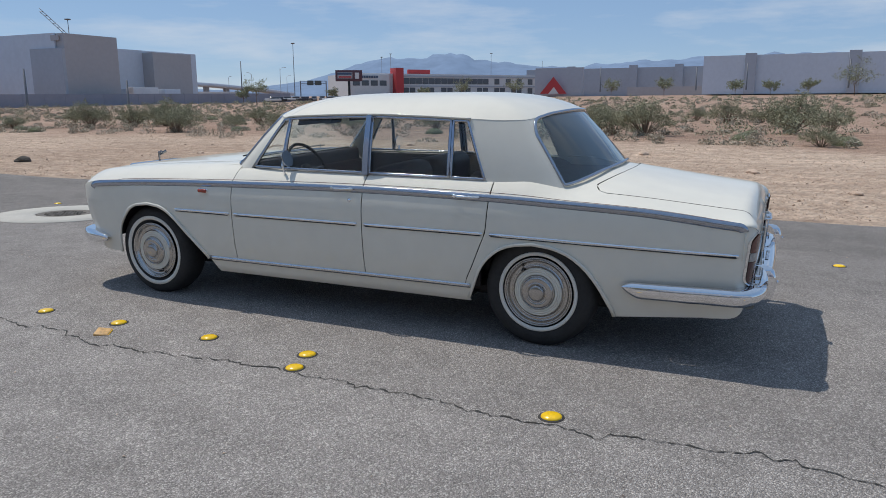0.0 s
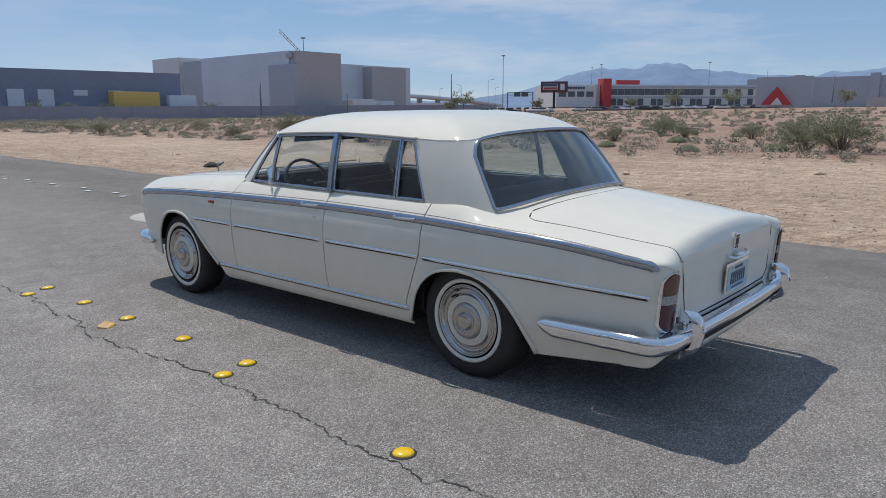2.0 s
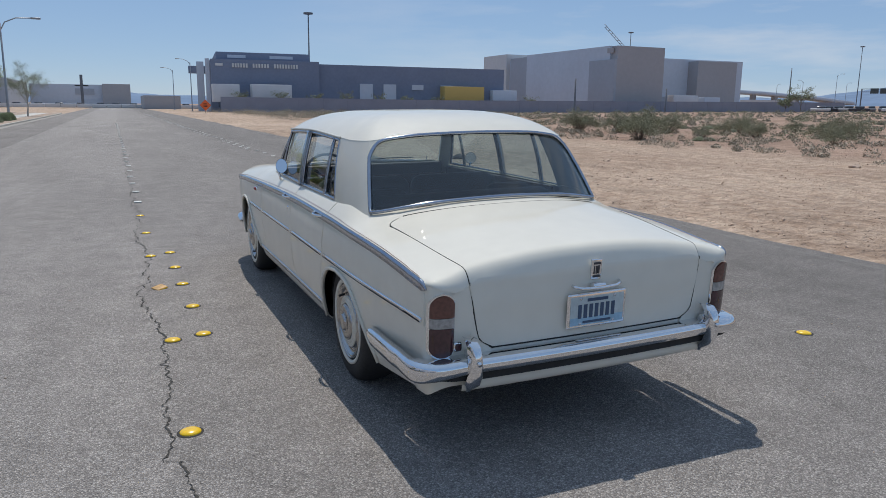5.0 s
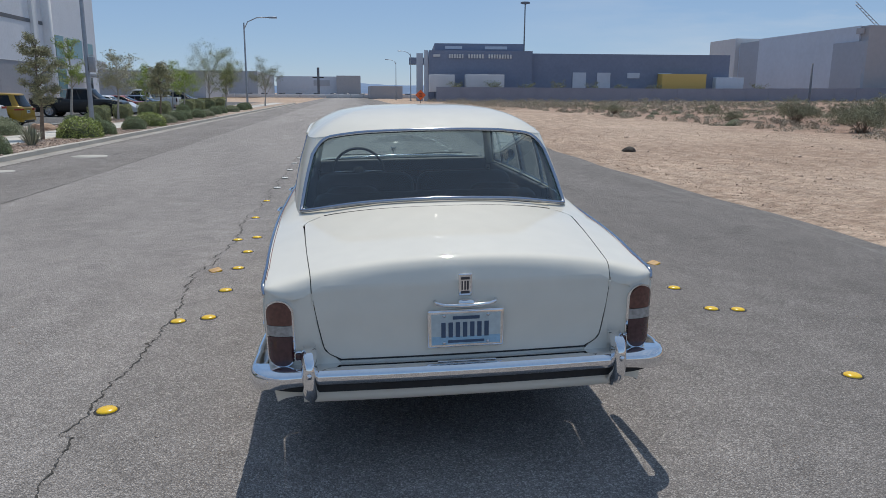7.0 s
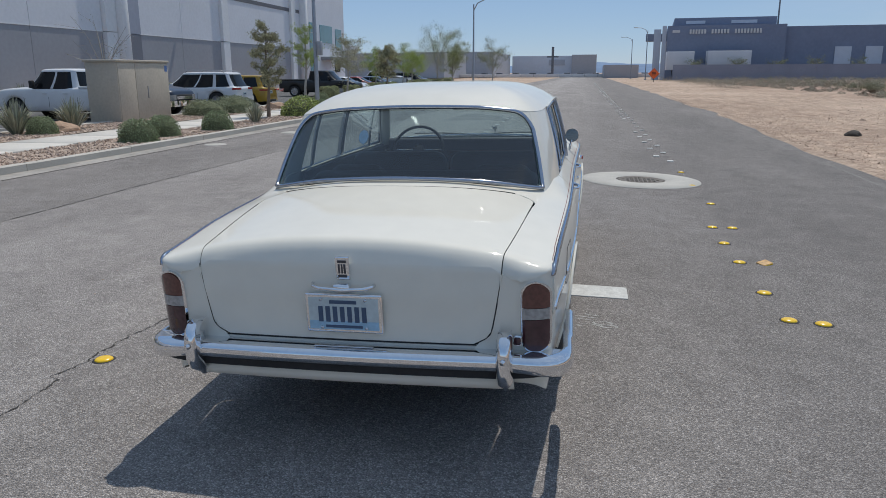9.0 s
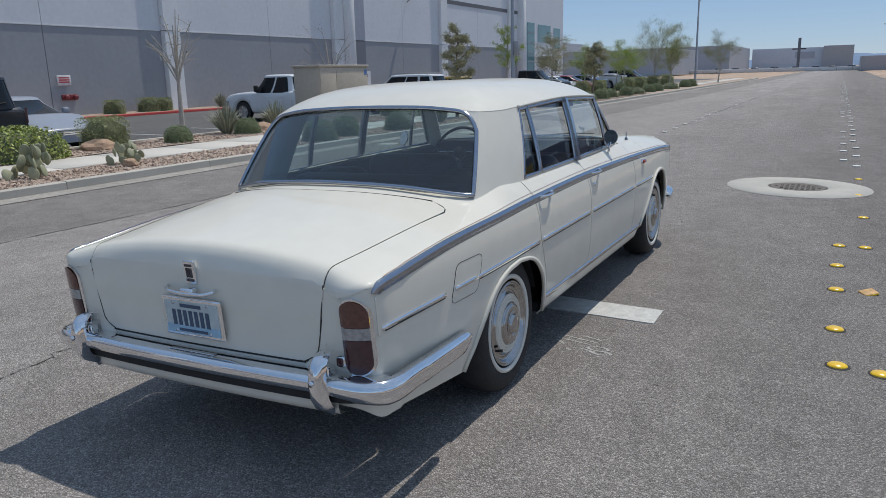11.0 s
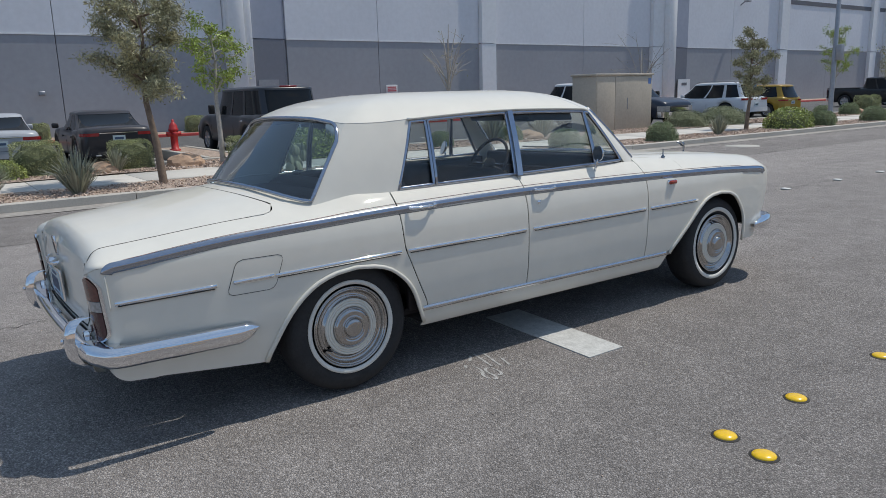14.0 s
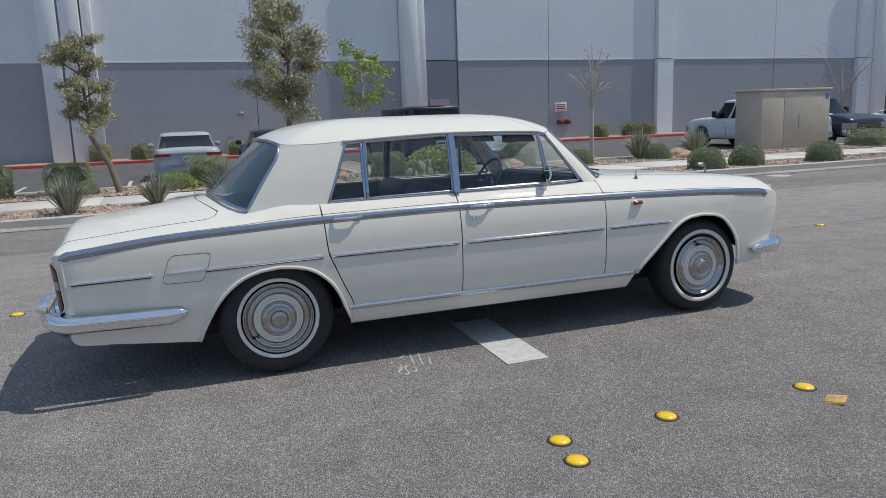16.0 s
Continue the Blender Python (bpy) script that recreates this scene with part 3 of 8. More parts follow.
# white mark and sprayed scribble beside the car
bm = box(-0.46, 0.46, -0.14, 0.14, -0.004, 0.004)
tagged(part("painted_bar", bm, WHITEPAINT, m=pose(0.77, 1.425, road_z(0.77) + 0.002, 0, 1.146, 0)), "white painted bar on the asphalt beside the car", "road mark")
scribble = empty("sprayed_mark", pose(0.955, 0.755, road_z(0.955) + 0.002, 0, 1.146, 0), "worn white sprayed letters on the asphalt", "road mark")
turns = [2 * math.pi * k / 14 for k in range(15)]
loops = [[(0.085 + 0.034 * math.cos(q), -0.078 + 0.026 * math.sin(q)) for q in turns], [(0.060 + 0.040 * math.cos(q), -0.022 + 0.030 * math.sin(q)) for q in turns],
         [(0.0 + 0.045 * math.cos(q), -0.085 + 0.028 * math.sin(q)) for q in turns[:10]], [(0.02, 0.02), (-0.12, 0.055)], [(0.035, 0.065), (-0.10, 0.105)], [(0.05, 0.11), (-0.02, 0.14)], [(-0.07, -0.03), (-0.11, 0.02)]]
for pts in loops:
    part("stroke", grid_mesh([[(p[0] * 1.5 - 0.008, p[1] - 0.005, 0) for p in pts], [(p[0] * 1.5 + 0.008, p[1] + 0.005, 0) for p in pts]], False, True), WORNPAINT, scribble)


# ---- the cream saloon car ----
car = empty("saloon_car", pose(0, 0, -0.018, 0, -1.15, 0), "cream vintage luxury saloon with chrome trim, parked in the road", "car")
WHEELBASE = 3.035
side_w = spline([-1.2, -0.98, -0.6, -0.35, 0, 0.35, 1.2, 2.2, 2.7, 3.2, 3.45, 3.7], [0.80, 0.815, 0.842, 0.855, 0.868, 0.874, 0.876, 0.882, 0.884, 0.872, 0.855, 0.83])
inset = spline([0.2, 0.27, 0.36, 0.5, 0.69, 0.80, 0.90, 0.95], [0.075, 0.055, 0.03, 0.008, 0.0, 0.006, 0.032, 0.05])
belt_z = spline([-1.3, -1.05, -0.55, -0.11, 0.31, 1.17, 2.15, 2.97, 3.45, 3.62, 3.72, 3.79, 3.83, 3.86], [0.80, 0.822, 0.872, 0.893, 0.908, 0.918, 0.908, 0.888, 0.862, 0.848, 0.830, 0.806, 0.782, 0.745])
TAIL_Y, NOSE_Y = -1.118, 3.86


def plan(s):
    """Outline of the right half: along the side, round the corners, across the ends. Returns x, y and the outward normal."""
    if s < -0.98:
        q = (-0.98 - s) / 0.22
        if q <= 1:
            a = q * math.pi / 2
            return 0.665 + 0.15 * max(math.cos(a), 0) ** 0.54, -0.98 - 0.138 * math.sin(a) ** 0.54, math.cos(a), -math.sin(a)
        x = max(0.0, 0.665 - (-1.2 - s))
        return x, TAIL_Y - 0.018 * (1 - (x / 0.665) ** 2), 0.0, -1.0
    if s > 3.50:
        q = (s - 3.50) / 0.28
        if q <= 1:
            a = q * math.pi / 2
            return 0.655 + (side_w(3.50) - 0.655) * math.cos(a), 3.50 + 0.36 * math.sin(a), math.cos(a), math.sin(a)
        x = max(0.0, 0.655 - (s - 3.78))
        return x, NOSE_Y, 0.0, 1.0
    return side_w(s), s, 1.0, 0.0


def ease(v):
    v = clamp(v)
    return v * v * (3 - 2 * v)


def hood(x, y, z):
    """How far the wing ends lean back over the tail lamps."""
    return 0.022 * ease((abs(x) - 0.615) / 0.07) * ease((-0.93 - y) / 0.16) * clamp((z - 0.50) / 0.26)


def corner_s(y):
    """Place along the outline at y, round the tail corner."""
    return -0.98 - 0.22 * math.asin(clamp((-0.98 - y) / 0.138) ** (1 / 0.54)) / (math.pi / 2) if y < -0.98 else y


def skin(s, z, side=1, out=0.0):
    x, y, nx, ny = plan(s)
    k = 1.0 if -0.9 < s < 3.3 else 0.7
    d = inset(z) * k - out
    if s < -0.9:
        y -= hood(x, y, z)
    if s > 3.50:
        d += 0.085 * clamp((0.79 - z) / 0.42) ** 2.2 * ny
    return (side * (x - nx * d), y - ny * d, z)


def deck_half(y):
    """Half width of the belt line at y."""
    if y < -0.98:
        a = math.asin(clamp((-0.98 - y) / 0.138) ** (1 / 0.54))
        w = 0.665 + 0.15 * max(math.cos(a), 0) ** 0.54
    elif y > 3.50:
        a = math.asin(clamp((y - 3.50) / 0.36))
        w = 0.655 + (side_w(3.50) - 0.655) * math.cos(a)
    else:
        w = side_w(y)
    return w - inset(belt_z(y)) * (0.95 - 0.25 * ease((-0.85 - y) / 0.2))


crown_z = spline([-1.2, -1.12, -1.05, -0.88, -0.675, -0.42, -0.2, 0.1, 1.0, 2.1, 2.4, 2.68, 3.04, 3.5, 3.78], [0.882, 0.899, 0.912, 0.935, 0.962, 1.000, 1.030, 1.042, 1.06, 1.045, 1.015, 1.005, 0.985, 0.95, 0.918])


def droop(x, y):
    """Rounding of the wing ends above the tail lamps."""
    t = clamp((-1.076 - y) / 0.042)
    e = clamp((abs(x) - deck_half(y) + 0.032) / 0.032)
    edge = 0.013 * ease((-0.99 - y) / 0.06) * (1 - math.sqrt(1 - e * e))
    return 0.034 * ease((abs(x) - 0.588) / 0.03) * (1 - math.sqrt(1 - t * t)) + edge


def deck(x, y):
    """Height of boot, shoulders and bonnet."""
    zb, w = belt_z(y), deck_half(y)
    g = 1 - (1 - clamp((w - abs(x)) / 0.25)) ** 2.1
    k = clamp((0.15 - y) / 0.37)
    k = k * k * (3 - 2 * k)
    if k > 0:
        g = g * (1 - k) + k * (1 - clamp(abs(x) / w) ** 2.2)
    if y < -0.6:
        g *= 1 - (1 - clamp((y - TAIL_Y) / (0.062 + 0.25 * max(0.0, abs(x) - 0.6)))) ** 2.2
    if y > 3.2:
        g *= 1 - (1 - clamp((NOSE_Y - y) / 0.20)) ** 2.3
    z = zb + (crown_z(y) - zb) * g - droop(x, y)
    if y > 2.3:
        z -= 0.012 * math.exp(-((abs(x) - 0.56) / 0.05) ** 2) * clamp((y - 2.3) / 0.3)
    return z


rear_edge = spline([0.26, 0.36, 0.48, 0.62, 0.70, 0.95], [0.475, 0.462, 0.41, 0.352, 0.322, 0.305])
GAP = 0.0035


def patch(sa, sb, za, zb, ns=16, nz=8, side=1, dense=None):
    """Rows between two edge curves sa(z), sb(z), from height za to zb; zb may be a function of s."""
    rows = []
    for v in range(nz):
        f = v / (nz - 1)
        row = []
        for u in range(ns):
            g = u / (ns - 1)
            zt0 = zb if not callable(zb) else belt_z(0.5)
            z = za + (zt0 - za) * f
            s = sa(z) + (sb(z) - sa(z)) * g
            if callable(zb):
                yy = plan(s)[1]
                z = za + (zb(yy) - za) * f
                s = sa(z) + (sb(z) - sa(z)) * g
            row.append(skin(s, z, side))
        rows.append(row)
    return rows


def const(v):
    return lambda z: v


def shoulder(y0, y1, side, ny=14, inner=None, nx=7):
    rows = []
    for y in steps(y0, y1, ny):
        w = deck_half(y)
        xi = (inner(y) if inner else 0.757)
        rows.append([(side * x, y, deck(x, y)) for x in steps(w, xi, nx)])
    return rows


ARCH_R, ARCH_F = 0.640, 0.712
arch_r_front = spline([0.27, 0.33, 0.49, 0.600, 0.630, ARCH_R], [0.445, 0.418, 0.345, 0.225, 0.13, 0.03])
arch_r_rear = spline([0.23, 0.27, 0.315, 0.47, 0.578, 0.627, ARCH_R], [-0.435, -0.425, -0.405, -0.315, -0.20, -0.08, 0.03])
arch_f_rear = spline([0.27, 0.347, 0.53, 0.667, 0.702, ARCH_F], [2.42, 2.47, 2.65, 2.81, 2.90, 3.0])
arch_f_front = spline([0.27, 0.336, 0.49, 0.657, 0.702, ARCH_F], [3.362, 3.358, 3.330, 3.21, 3.11, 3.0])
lower_rear = spline([0.30, 0.335, 0.42, 0.46], [-0.42, -0.89, -1.05, -1.2])


def thick(ob, t=0.006):
    mod = ob.modifiers.new("thickness", "SOLIDIFY")
    mod.thickness = t
    mod.offset = -1
    es = ob.modifiers.new("crisp_edges", "EDGE_SPLIT")
    es.split_angle = radians(38)
    es.use_edge_sharp = False
    return ob


lid_edge = spline([-1.12, -0.8, -0.4, -0.3], [0.613, 0.644, 0.678, 0.69])


def boot_edge(y):
    return lid_edge(y)


def lid_front(x):
    return -0.37 + 0.145 * (min(abs(x), 0.58) / 0.69) ** 2


def lid_y(x, y):
    """Rows near the front of the lid bend with its edge."""
    return y if y < -0.6 else -0.6 + (y + 0.6) * (lid_front(x) + 0.6) / 0.265


CORNER = []
for q in [0, 0.2, 0.4, 0.55, 0.7, 0.8, 0.88, 0.94, 0.98, 1.0]:
    yn = -0.395 + 0.0605 * q
    cx = boot_edge(yn) - 0.10 * (1 - math.sqrt(1 - q * q))
    CORNER.append((cx, lid_y(cx, yn)))
corner_x = spline([c[1] for c in CORNER], [c[0] for c in CORNER])
pillar_x = spline([-0.29, -0.15, -0.10, 0.10, 0.345], [0.590, 0.60, 0.660, 0.728, 0.748])
screen_y = spline([0.0, 0.36, 0.62, 0.7], [-0.262, -0.222, -0.13, -0.08])

strip_z = spline([-1.2, -1.04, -0.4, 0.3, 1.2, 2.2, 2.75, 2.9], [0.648, 0.652, 0.666, 0.679, 0.682, 0.685, 0.688, 0.688])
for side, word in ((1, "right"), (-1, "left")):
    # rear wing: over the arch, ahead of it and behind it, with its shoulder
    base = steps(-1.265, arch_r_rear(ARCH_R), 24)[:-1] + steps(arch_r_front(ARCH_R), rear_edge(ARCH_R) - GAP, 6)
    upper = []
    for f in steps(0, 1, 7):
        row = []
        for q in base:
            z = ARCH_R + (belt_z(plan(q)[1]) - droop(*plan(q)[:2]) - ARCH_R) * f
            row.append(skin(-1.265 + (q + 1.265) * (rear_edge(z) - GAP + 1.265) / (base[-1] + 1.265), z, side))
        upper.append(row)
    sheets = [upper,
              patch(arch_r_front, lambda z: rear_edge(z) - GAP, 0.27, ARCH_R, 6, 14, side)]
    tail_rows = []
    for f in steps(0, 1, 16):
        row = []
        for g in steps(0, 1, 24):
            sb = -0.43 + (-1.265 + 0.43) * g
            zlow = 0.245 + 0.055 * clamp((-0.42 - sb) / 0.56) + 0.05 * clamp((-0.98 - sb) / 0.20) ** 1.3
            z = zlow + (ARCH_R - zlow) * f
            s0 = arch_r_rear(z)
            s = s0 + (-1.265 - s0) * g
            row.append(skin(s, z, side))
        tail_rows.append(row)
    sheets.append(tail_rows)
    srow = []
    for y in [TAIL_Y + q for q in (0.0002, 0.0015, 0.004, 0.008, 0.013, 0.020, 0.028, 0.037, 0.05, 0.07, 0.10, 0.14)] + steps(-0.94, CORNER[0][1] - 0.001, 14) + [c[1] for c in CORNER[1:-1]] + [CORNER[-1][1] + 0.0005] + steps(-0.25, 0.30, 14):
        w = deck_half(y)
        xi = min(boot_edge(y) + 0.0038, w - 0.01) if y < CORNER[0][1] else (corner_x(y) + 0.0038 if y < CORNER[-1][1] else pillar_x(y))
        srow.append([(side * x, y - hood(x, y, deck(x, y)), deck(x, y)) for x in [w - (w - xi) * f for f in (0, 0.008, 0.03, 0.07, 0.12, 0.18, 0.26, 0.4, 0.6, 0.8, 1)]])
    srow.insert(0, [(p[0], p[1] - 0.0012, p[2] - 0.009) for p in srow[0]])
    sheets.append(srow)
    fl = [side < 0, side < 0, side > 0, side > 0]
    thick(part("rear_wing", join_sheets(sheets, fl), CREAM, car))
    # doors
    for nm, a, b in (("rear_door", rear_edge, const(1.165)), ("front_door", const(1.165), const(2.212))):
        aa = (lambda z, a=a: a(z) + GAP)
        bb = (lambda z, b=b: b(z) - GAP)
        sh = [patch(aa, bb, 0.355, belt_z, 26, 12, side), shoulder(aa(0.95), bb(0.95), side)]
        thick(part(nm, join_sheets(sh, [side < 0, side > 0]), CREAM, car))
    # front wing
    sh = [patch(const(2.212 + GAP), const(3.83), ARCH_F, belt_z, 44, 6, side),
          patch(const(2.212 + GAP), arch_f_rear, 0.355, ARCH_F, 10, 16, side),
          patch(arch_f_front, const(3.83), 0.315, ARCH_F, 20, 14, side),
          shoulder(2.212 + GAP, 2.62, side, 10, lambda y: 0.525),
          shoulder(2.62, 3.44, side, 14, lambda y: 0.525, 9)]
    nose = []
    for y in steps(3.44, NOSE_Y - 0.002, 14):
        w = deck_half(y)
        nose.append([(side * x, y, deck(x, y)) for x in steps(w, min(0.525, w - 0.02), 9)])
    sh.append(nose)
    thick(part("front_wing", join_sheets(sh, [side < 0] * 3 + [side > 0] * 3), CREAM, car))
    # sill with its ribbed bright strip
    sill = patch(arch_r_front, arch_f_rear, 0.240, 0.352, 30, 5, side)
    sill[0] = [(p[0] - side * 0.02, p[1], p[2]) for p in sill[0]]
    thick(part("sill", join_sheets([sill], [side < 0]), CREAM, car))
    strip = [skin(s, 0.350, side, 0.004) for s in steps(0.43, 2.49, 30)]
    part("sill_strip", sweep(strip, [(-.004, -.013), (.005, -.013), (.007, -.008), (.003, -.004), (.007, 0), (.003, .004), (.007, .008), (.005, .013), (-.004, .013)] if side < 0 else
                             [(.004, -.013), (.004, .013), (-.005, .013), (-.007, .008), (-.003, .004), (-.007, 0), (-.003, -.004), (-.007, -.008), (-.005, -.013)]), BRUSHED, car, "ribbed bright metal strip")
    # arch lips
    for f_a, f_b, top in ((arch_r_rear, arch_r_front, ARCH_R), (arch_f_rear, arch_f_front, ARCH_F)):
        lo_a, lo_b = (0.25, 0.27) if top < 0.67 else (0.345, 0.315)
        zs_a = [lo_a + (top - lo_a) * math.sin(q * math.pi / 2) for q in steps(0, 1, 14)]
        zs_b = [lo_b + (top - lo_b) * math.sin(q * math.pi / 2) for q in steps(0, 1, 14)]
        path = [skin(f_a(z), z, side, 0.004) for z in zs_a] + [skin(f_b(z), z, side, 0.004) for z in zs_b[:-1][::-1]]
        part("arch_lip", sweep(path, [(.010, -.008), (.010, .010), (0, .012), (-.006, .008), (-.007, 0), (-.004, -.008)] if side > 0 else [(-.010, -.008), (.004, -.008), (.007, 0), (.006, .008), (0, .012), (-.010, .010)], up=[(0, (p[1] - (0.01 if top < .67 else 2.95)), (p[2] - 0.3)) for p in path]), CREAM, car)
    # belt moulding and coachline
    run = [corner_s(y) for y in steps(-1.030, -0.985, 5)] + steps(-0.97, 3.535, 90)
    hook = steps(1.35, 0.12, 9)
    path = [skin(corner_s(-1.030 - 0.034 * math.sin(q)), belt_z(-1.030) - 0.014 - 0.036 * (1 - math.cos(q)), side, 0.0005 - 0.003 * clamp((q - 0.8) / 0.55)) for q in hook]
    turn = [(0, -math.sin(q), math.cos(q)) for q in hook]
    path += [skin(s, belt_z(plan(s)[1]) - 0.014, side, 0.003 - 0.002 * clamp((-0.2 - s) / 0.6)) for s in run]
    turn += [(0, 0, 1)] * len(run)
    tip = steps(0.15, 1.15, 7)
    path += [skin(3.535 + 0.030 * math.sin(q), belt_z(plan(3.535)[1]) - 0.014 - 0.045 * (1 - math.cos(q)) - 0.008 * math.sin(q), side, 0.001 - 0.003 * clamp((q - 0.6) / 0.5)) for q in tip]
    turn += [(0, math.sin(q), math.cos(q)) for q in tip]
    pr = [(-.006, -.027), (.004, -.027), (.006, -.022), (.002, -.016), (.007, -.010), (.004, -.004), (.009, .004), (.010, .012), (.004, .017), (-.006, .017)]
    pr = pr if side < 0 else [(-a, b) for a, b in pr][::-1]
    part("belt_moulding", sweep(path, pr, up=turn), TRIM, car, "chrome belt moulding")
    line = [skin(s, belt_z(plan(s)[1]) + 0.001, side, 0.0045) for s in run]
    line = [(p[0] - side * 0.012, p[1], deck(abs(p[0]) - 0.012, p[1]) + 0.0015) for p in line]
    part("coachline", sweep(line, [(-.0014, 0), (0, .0008), (.0014, 0), (0, -.0008)]), COACHLINE, car, "thin red coachline")
    bead = [skin(corner_s(-1.064 - 0.004 * (0.77 - z) / 0.16), z, side, 0.0005) for z in steps(0.772, 0.630, 12)]
    part("wing_bead", sweep(bead, ring(0.0035, 6), up=(0, 1, 0)), CREAM, car)
    # rubbing strips
    segs = [(0.34, 1.145), (1.20, 2.192), (2.236, 2.735)]
    segs += [(-1.02, -0.645), (-0.375, 0.295)] if side > 0 else [(-1.02, 0.295)]
    for a, b in segs:
        path = [skin(s, strip_z(s), side, 0.002) for s in steps(a, b, 14)]
        pr = [(-.004, -.008), (.009, -.008), (.013, -.003), (.016, .001), (.015, .005), (.006, .008), (-.004, .008)]
        pr = pr if side < 0 else [(-q, w) for q, w in pr][::-1]
        part("rubbing_strip", sweep(path, pr), CHROME, car, "chrome side strip")
        pth = [skin(s, strip_z(s) - 0.010, side, 0.003) for s in steps(a + .01, b - .01, 10)]
        part("strip_insert", sweep(pth, [(-.003, -.003), (.003, -.003), (.003, .003), (-.003, .003)]), BLACK, car, "black strip insert")
    # door handles with push buttons and locks
    for hy in (0.36, 1.225):
        zc = belt_z(hy) - 0.016
        path = [skin(hy + q, zc, side, o) for q, o in ((0, .004), (.012, .024), (.035, .034), (.10, .036), (.135, .030), (.155, .008))]
        h = part("door_handle", sweep(path, ring(0.0095, 8, 1.0, 0.8)), CHROME, car, "chrome pull handle")
        p = skin(hy + 0.165, zc, side, 0.0)
        part("button", lathe([(0.012, -0.002), (0.012, 0.014), (0.009, 0.018), (0.0005, 0.018)], 16), CHROME, h, m=pose(*p, 0, 0, 0 if side > 0 else 180))
    p = skin(1.255, 0.83, side, 0.0)
    part("door_lock", lathe([(0.013, -0.002), (0.013, 0.005), (0.0005, 0.007)], 14), CHROME, car, m=pose(*p, 0, 0, 0 if side > 0 else 180))
    # side marker lamp
    p = skin(2.46, 0.835, side, 0.0)
    lamp = part("marker_lamp", box(-.012, .012, -.042, .042, -.016, .016, 0.006), CHROME, car, "small side marker lamp", m=pose(*p))
    part("lens", box(-.024, .024, -.038, .038, -.013, .013, 0.010), AMBER_LENS, lamp, "orange-red lens")

# fuel flap on the right
flap = []
for f in [0, 0.04, 0.10, 0.18, 0.35, 0.5, 0.65, 0.82, 0.90, 0.96, 1.0]:
    e = 0.030 - math.sqrt(max(0.0, 0.030 ** 2 - max(0.0, 0.030 - min(f, 1 - f) * 0.155) ** 2))
    flap.append([skin(-0.605 + 0.055 * f + e + g * (0.222 - 2 * e), 0.606 + 0.155 * f, 1, 0.0012) for g in steps(0, 1, 10)])
ff = part("fuel_flap", join_sheets([flap], [False]), CREAM, car, "fuel filler flap")
thick(ff, 0.003)
rim = flap[0] + [r[-1] for r in flap[1:]] + flap[-1][::-1][1:] + [r[0] for r in flap[::-1][1:-1]]
part("flap_gap", sweep([(p[0] - 0.0005, p[1], p[2]) for p in rim], ring(0.0014, 6), closed=True), BLACK, ff)
path = [skin(s, strip_z(s) + 0.002, 1, 0.004) for s in steps(-0.572, -0.385, 6)]
part("rubbing_strip", sweep(path, [(.004, -.008), (.004, .008), (-.005, .008), (-.012, .003), (-.008, -.003), (-.005, -.008)]), CHROME, ff)

# bonnet, boot lid and tail
rows = [[(x, y, deck(x, y) + 0.004 * (1 - (x / 0.52) ** 2)) for x in steps(-0.519, 0.519, 25)] for y in steps(2.44, NOSE_Y - 0.003, 26)]
thick(part("bonnet", grid_mesh(rows), CREAM, car, "long cream bonnet"))
rows = [[(x, y, deck(x, y)) for x in steps(-0.70, 0.70, 17)] for y in steps(2.2, 2.432, 6)]
thick(part("scuttle", grid_mesh(rows), CREAM, car))
ylid = [TAIL_Y + 0.0005, TAIL_Y + 0.003, TAIL_Y + 0.008, TAIL_Y + 0.014, TAIL_Y + 0.022, TAIL_Y + 0.035, TAIL_Y + 0.055, TAIL_Y + 0.08, TAIL_Y + 0.11, TAIL_Y + 0.15] + steps(-0.92, -0.335, 24)
rows = []
for z in steps(0.512, 0.79, 12):
    row = []
    for g in steps(-1, 1, 31):
        hw = 0.556 + 0.057 * clamp((z - 0.512) / 0.28) ** 0.7 - 0.05 * (1 - clamp((z - 0.512) / 0.05)) ** 2
        x = g * hw
        bulge = 0.010 * math.exp(-((z - 0.70) / 0.05) ** 2)
        row.append((x, TAIL_Y - 0.018 * (1 - (x / 0.665) ** 2) - bulge * 0.5, z))
    rows.append(row)
for y in ylid:
    row = []
    for g in steps(-1, 1, 31):
        hw = boot_edge(y)
        if y > -0.395:
            hw = boot_edge(y) - 0.10 * (1 - math.sqrt(1 - clamp((y + 0.395) / 0.0605) ** 2))
        x = g * hw
        yy = lid_y(x, y)
        row.append((x, yy - 0.018 * (1 - (x / 0.665) ** 2) * clamp((-0.9 - y) / 0.2), max(deck(x, yy), 0.795 if y < -1.1 else 0) + 0.003 * (1 - (x / hw) ** 2)))
    rows.append(row)
thick(part("boot_lid", grid_mesh(rows, True, True), CREAM, car, "cream boot lid"))
# black lines laid on the panels draw the dark shut gap of the lid
part("lid_seal", sweep([(x, lid_front(x) + 0.0035, deck(x, lid_front(x)) + 0.0012) for x in steps(-0.585, 0.585, 41)], ring(0.0028, 6)), BLACK, car, "black line laid along the lid's shut gap")
def tail_face(x, z):
    return (x, TAIL_Y - 0.018 * (1 - (x / 0.665) ** 2) - 0.0012, z)


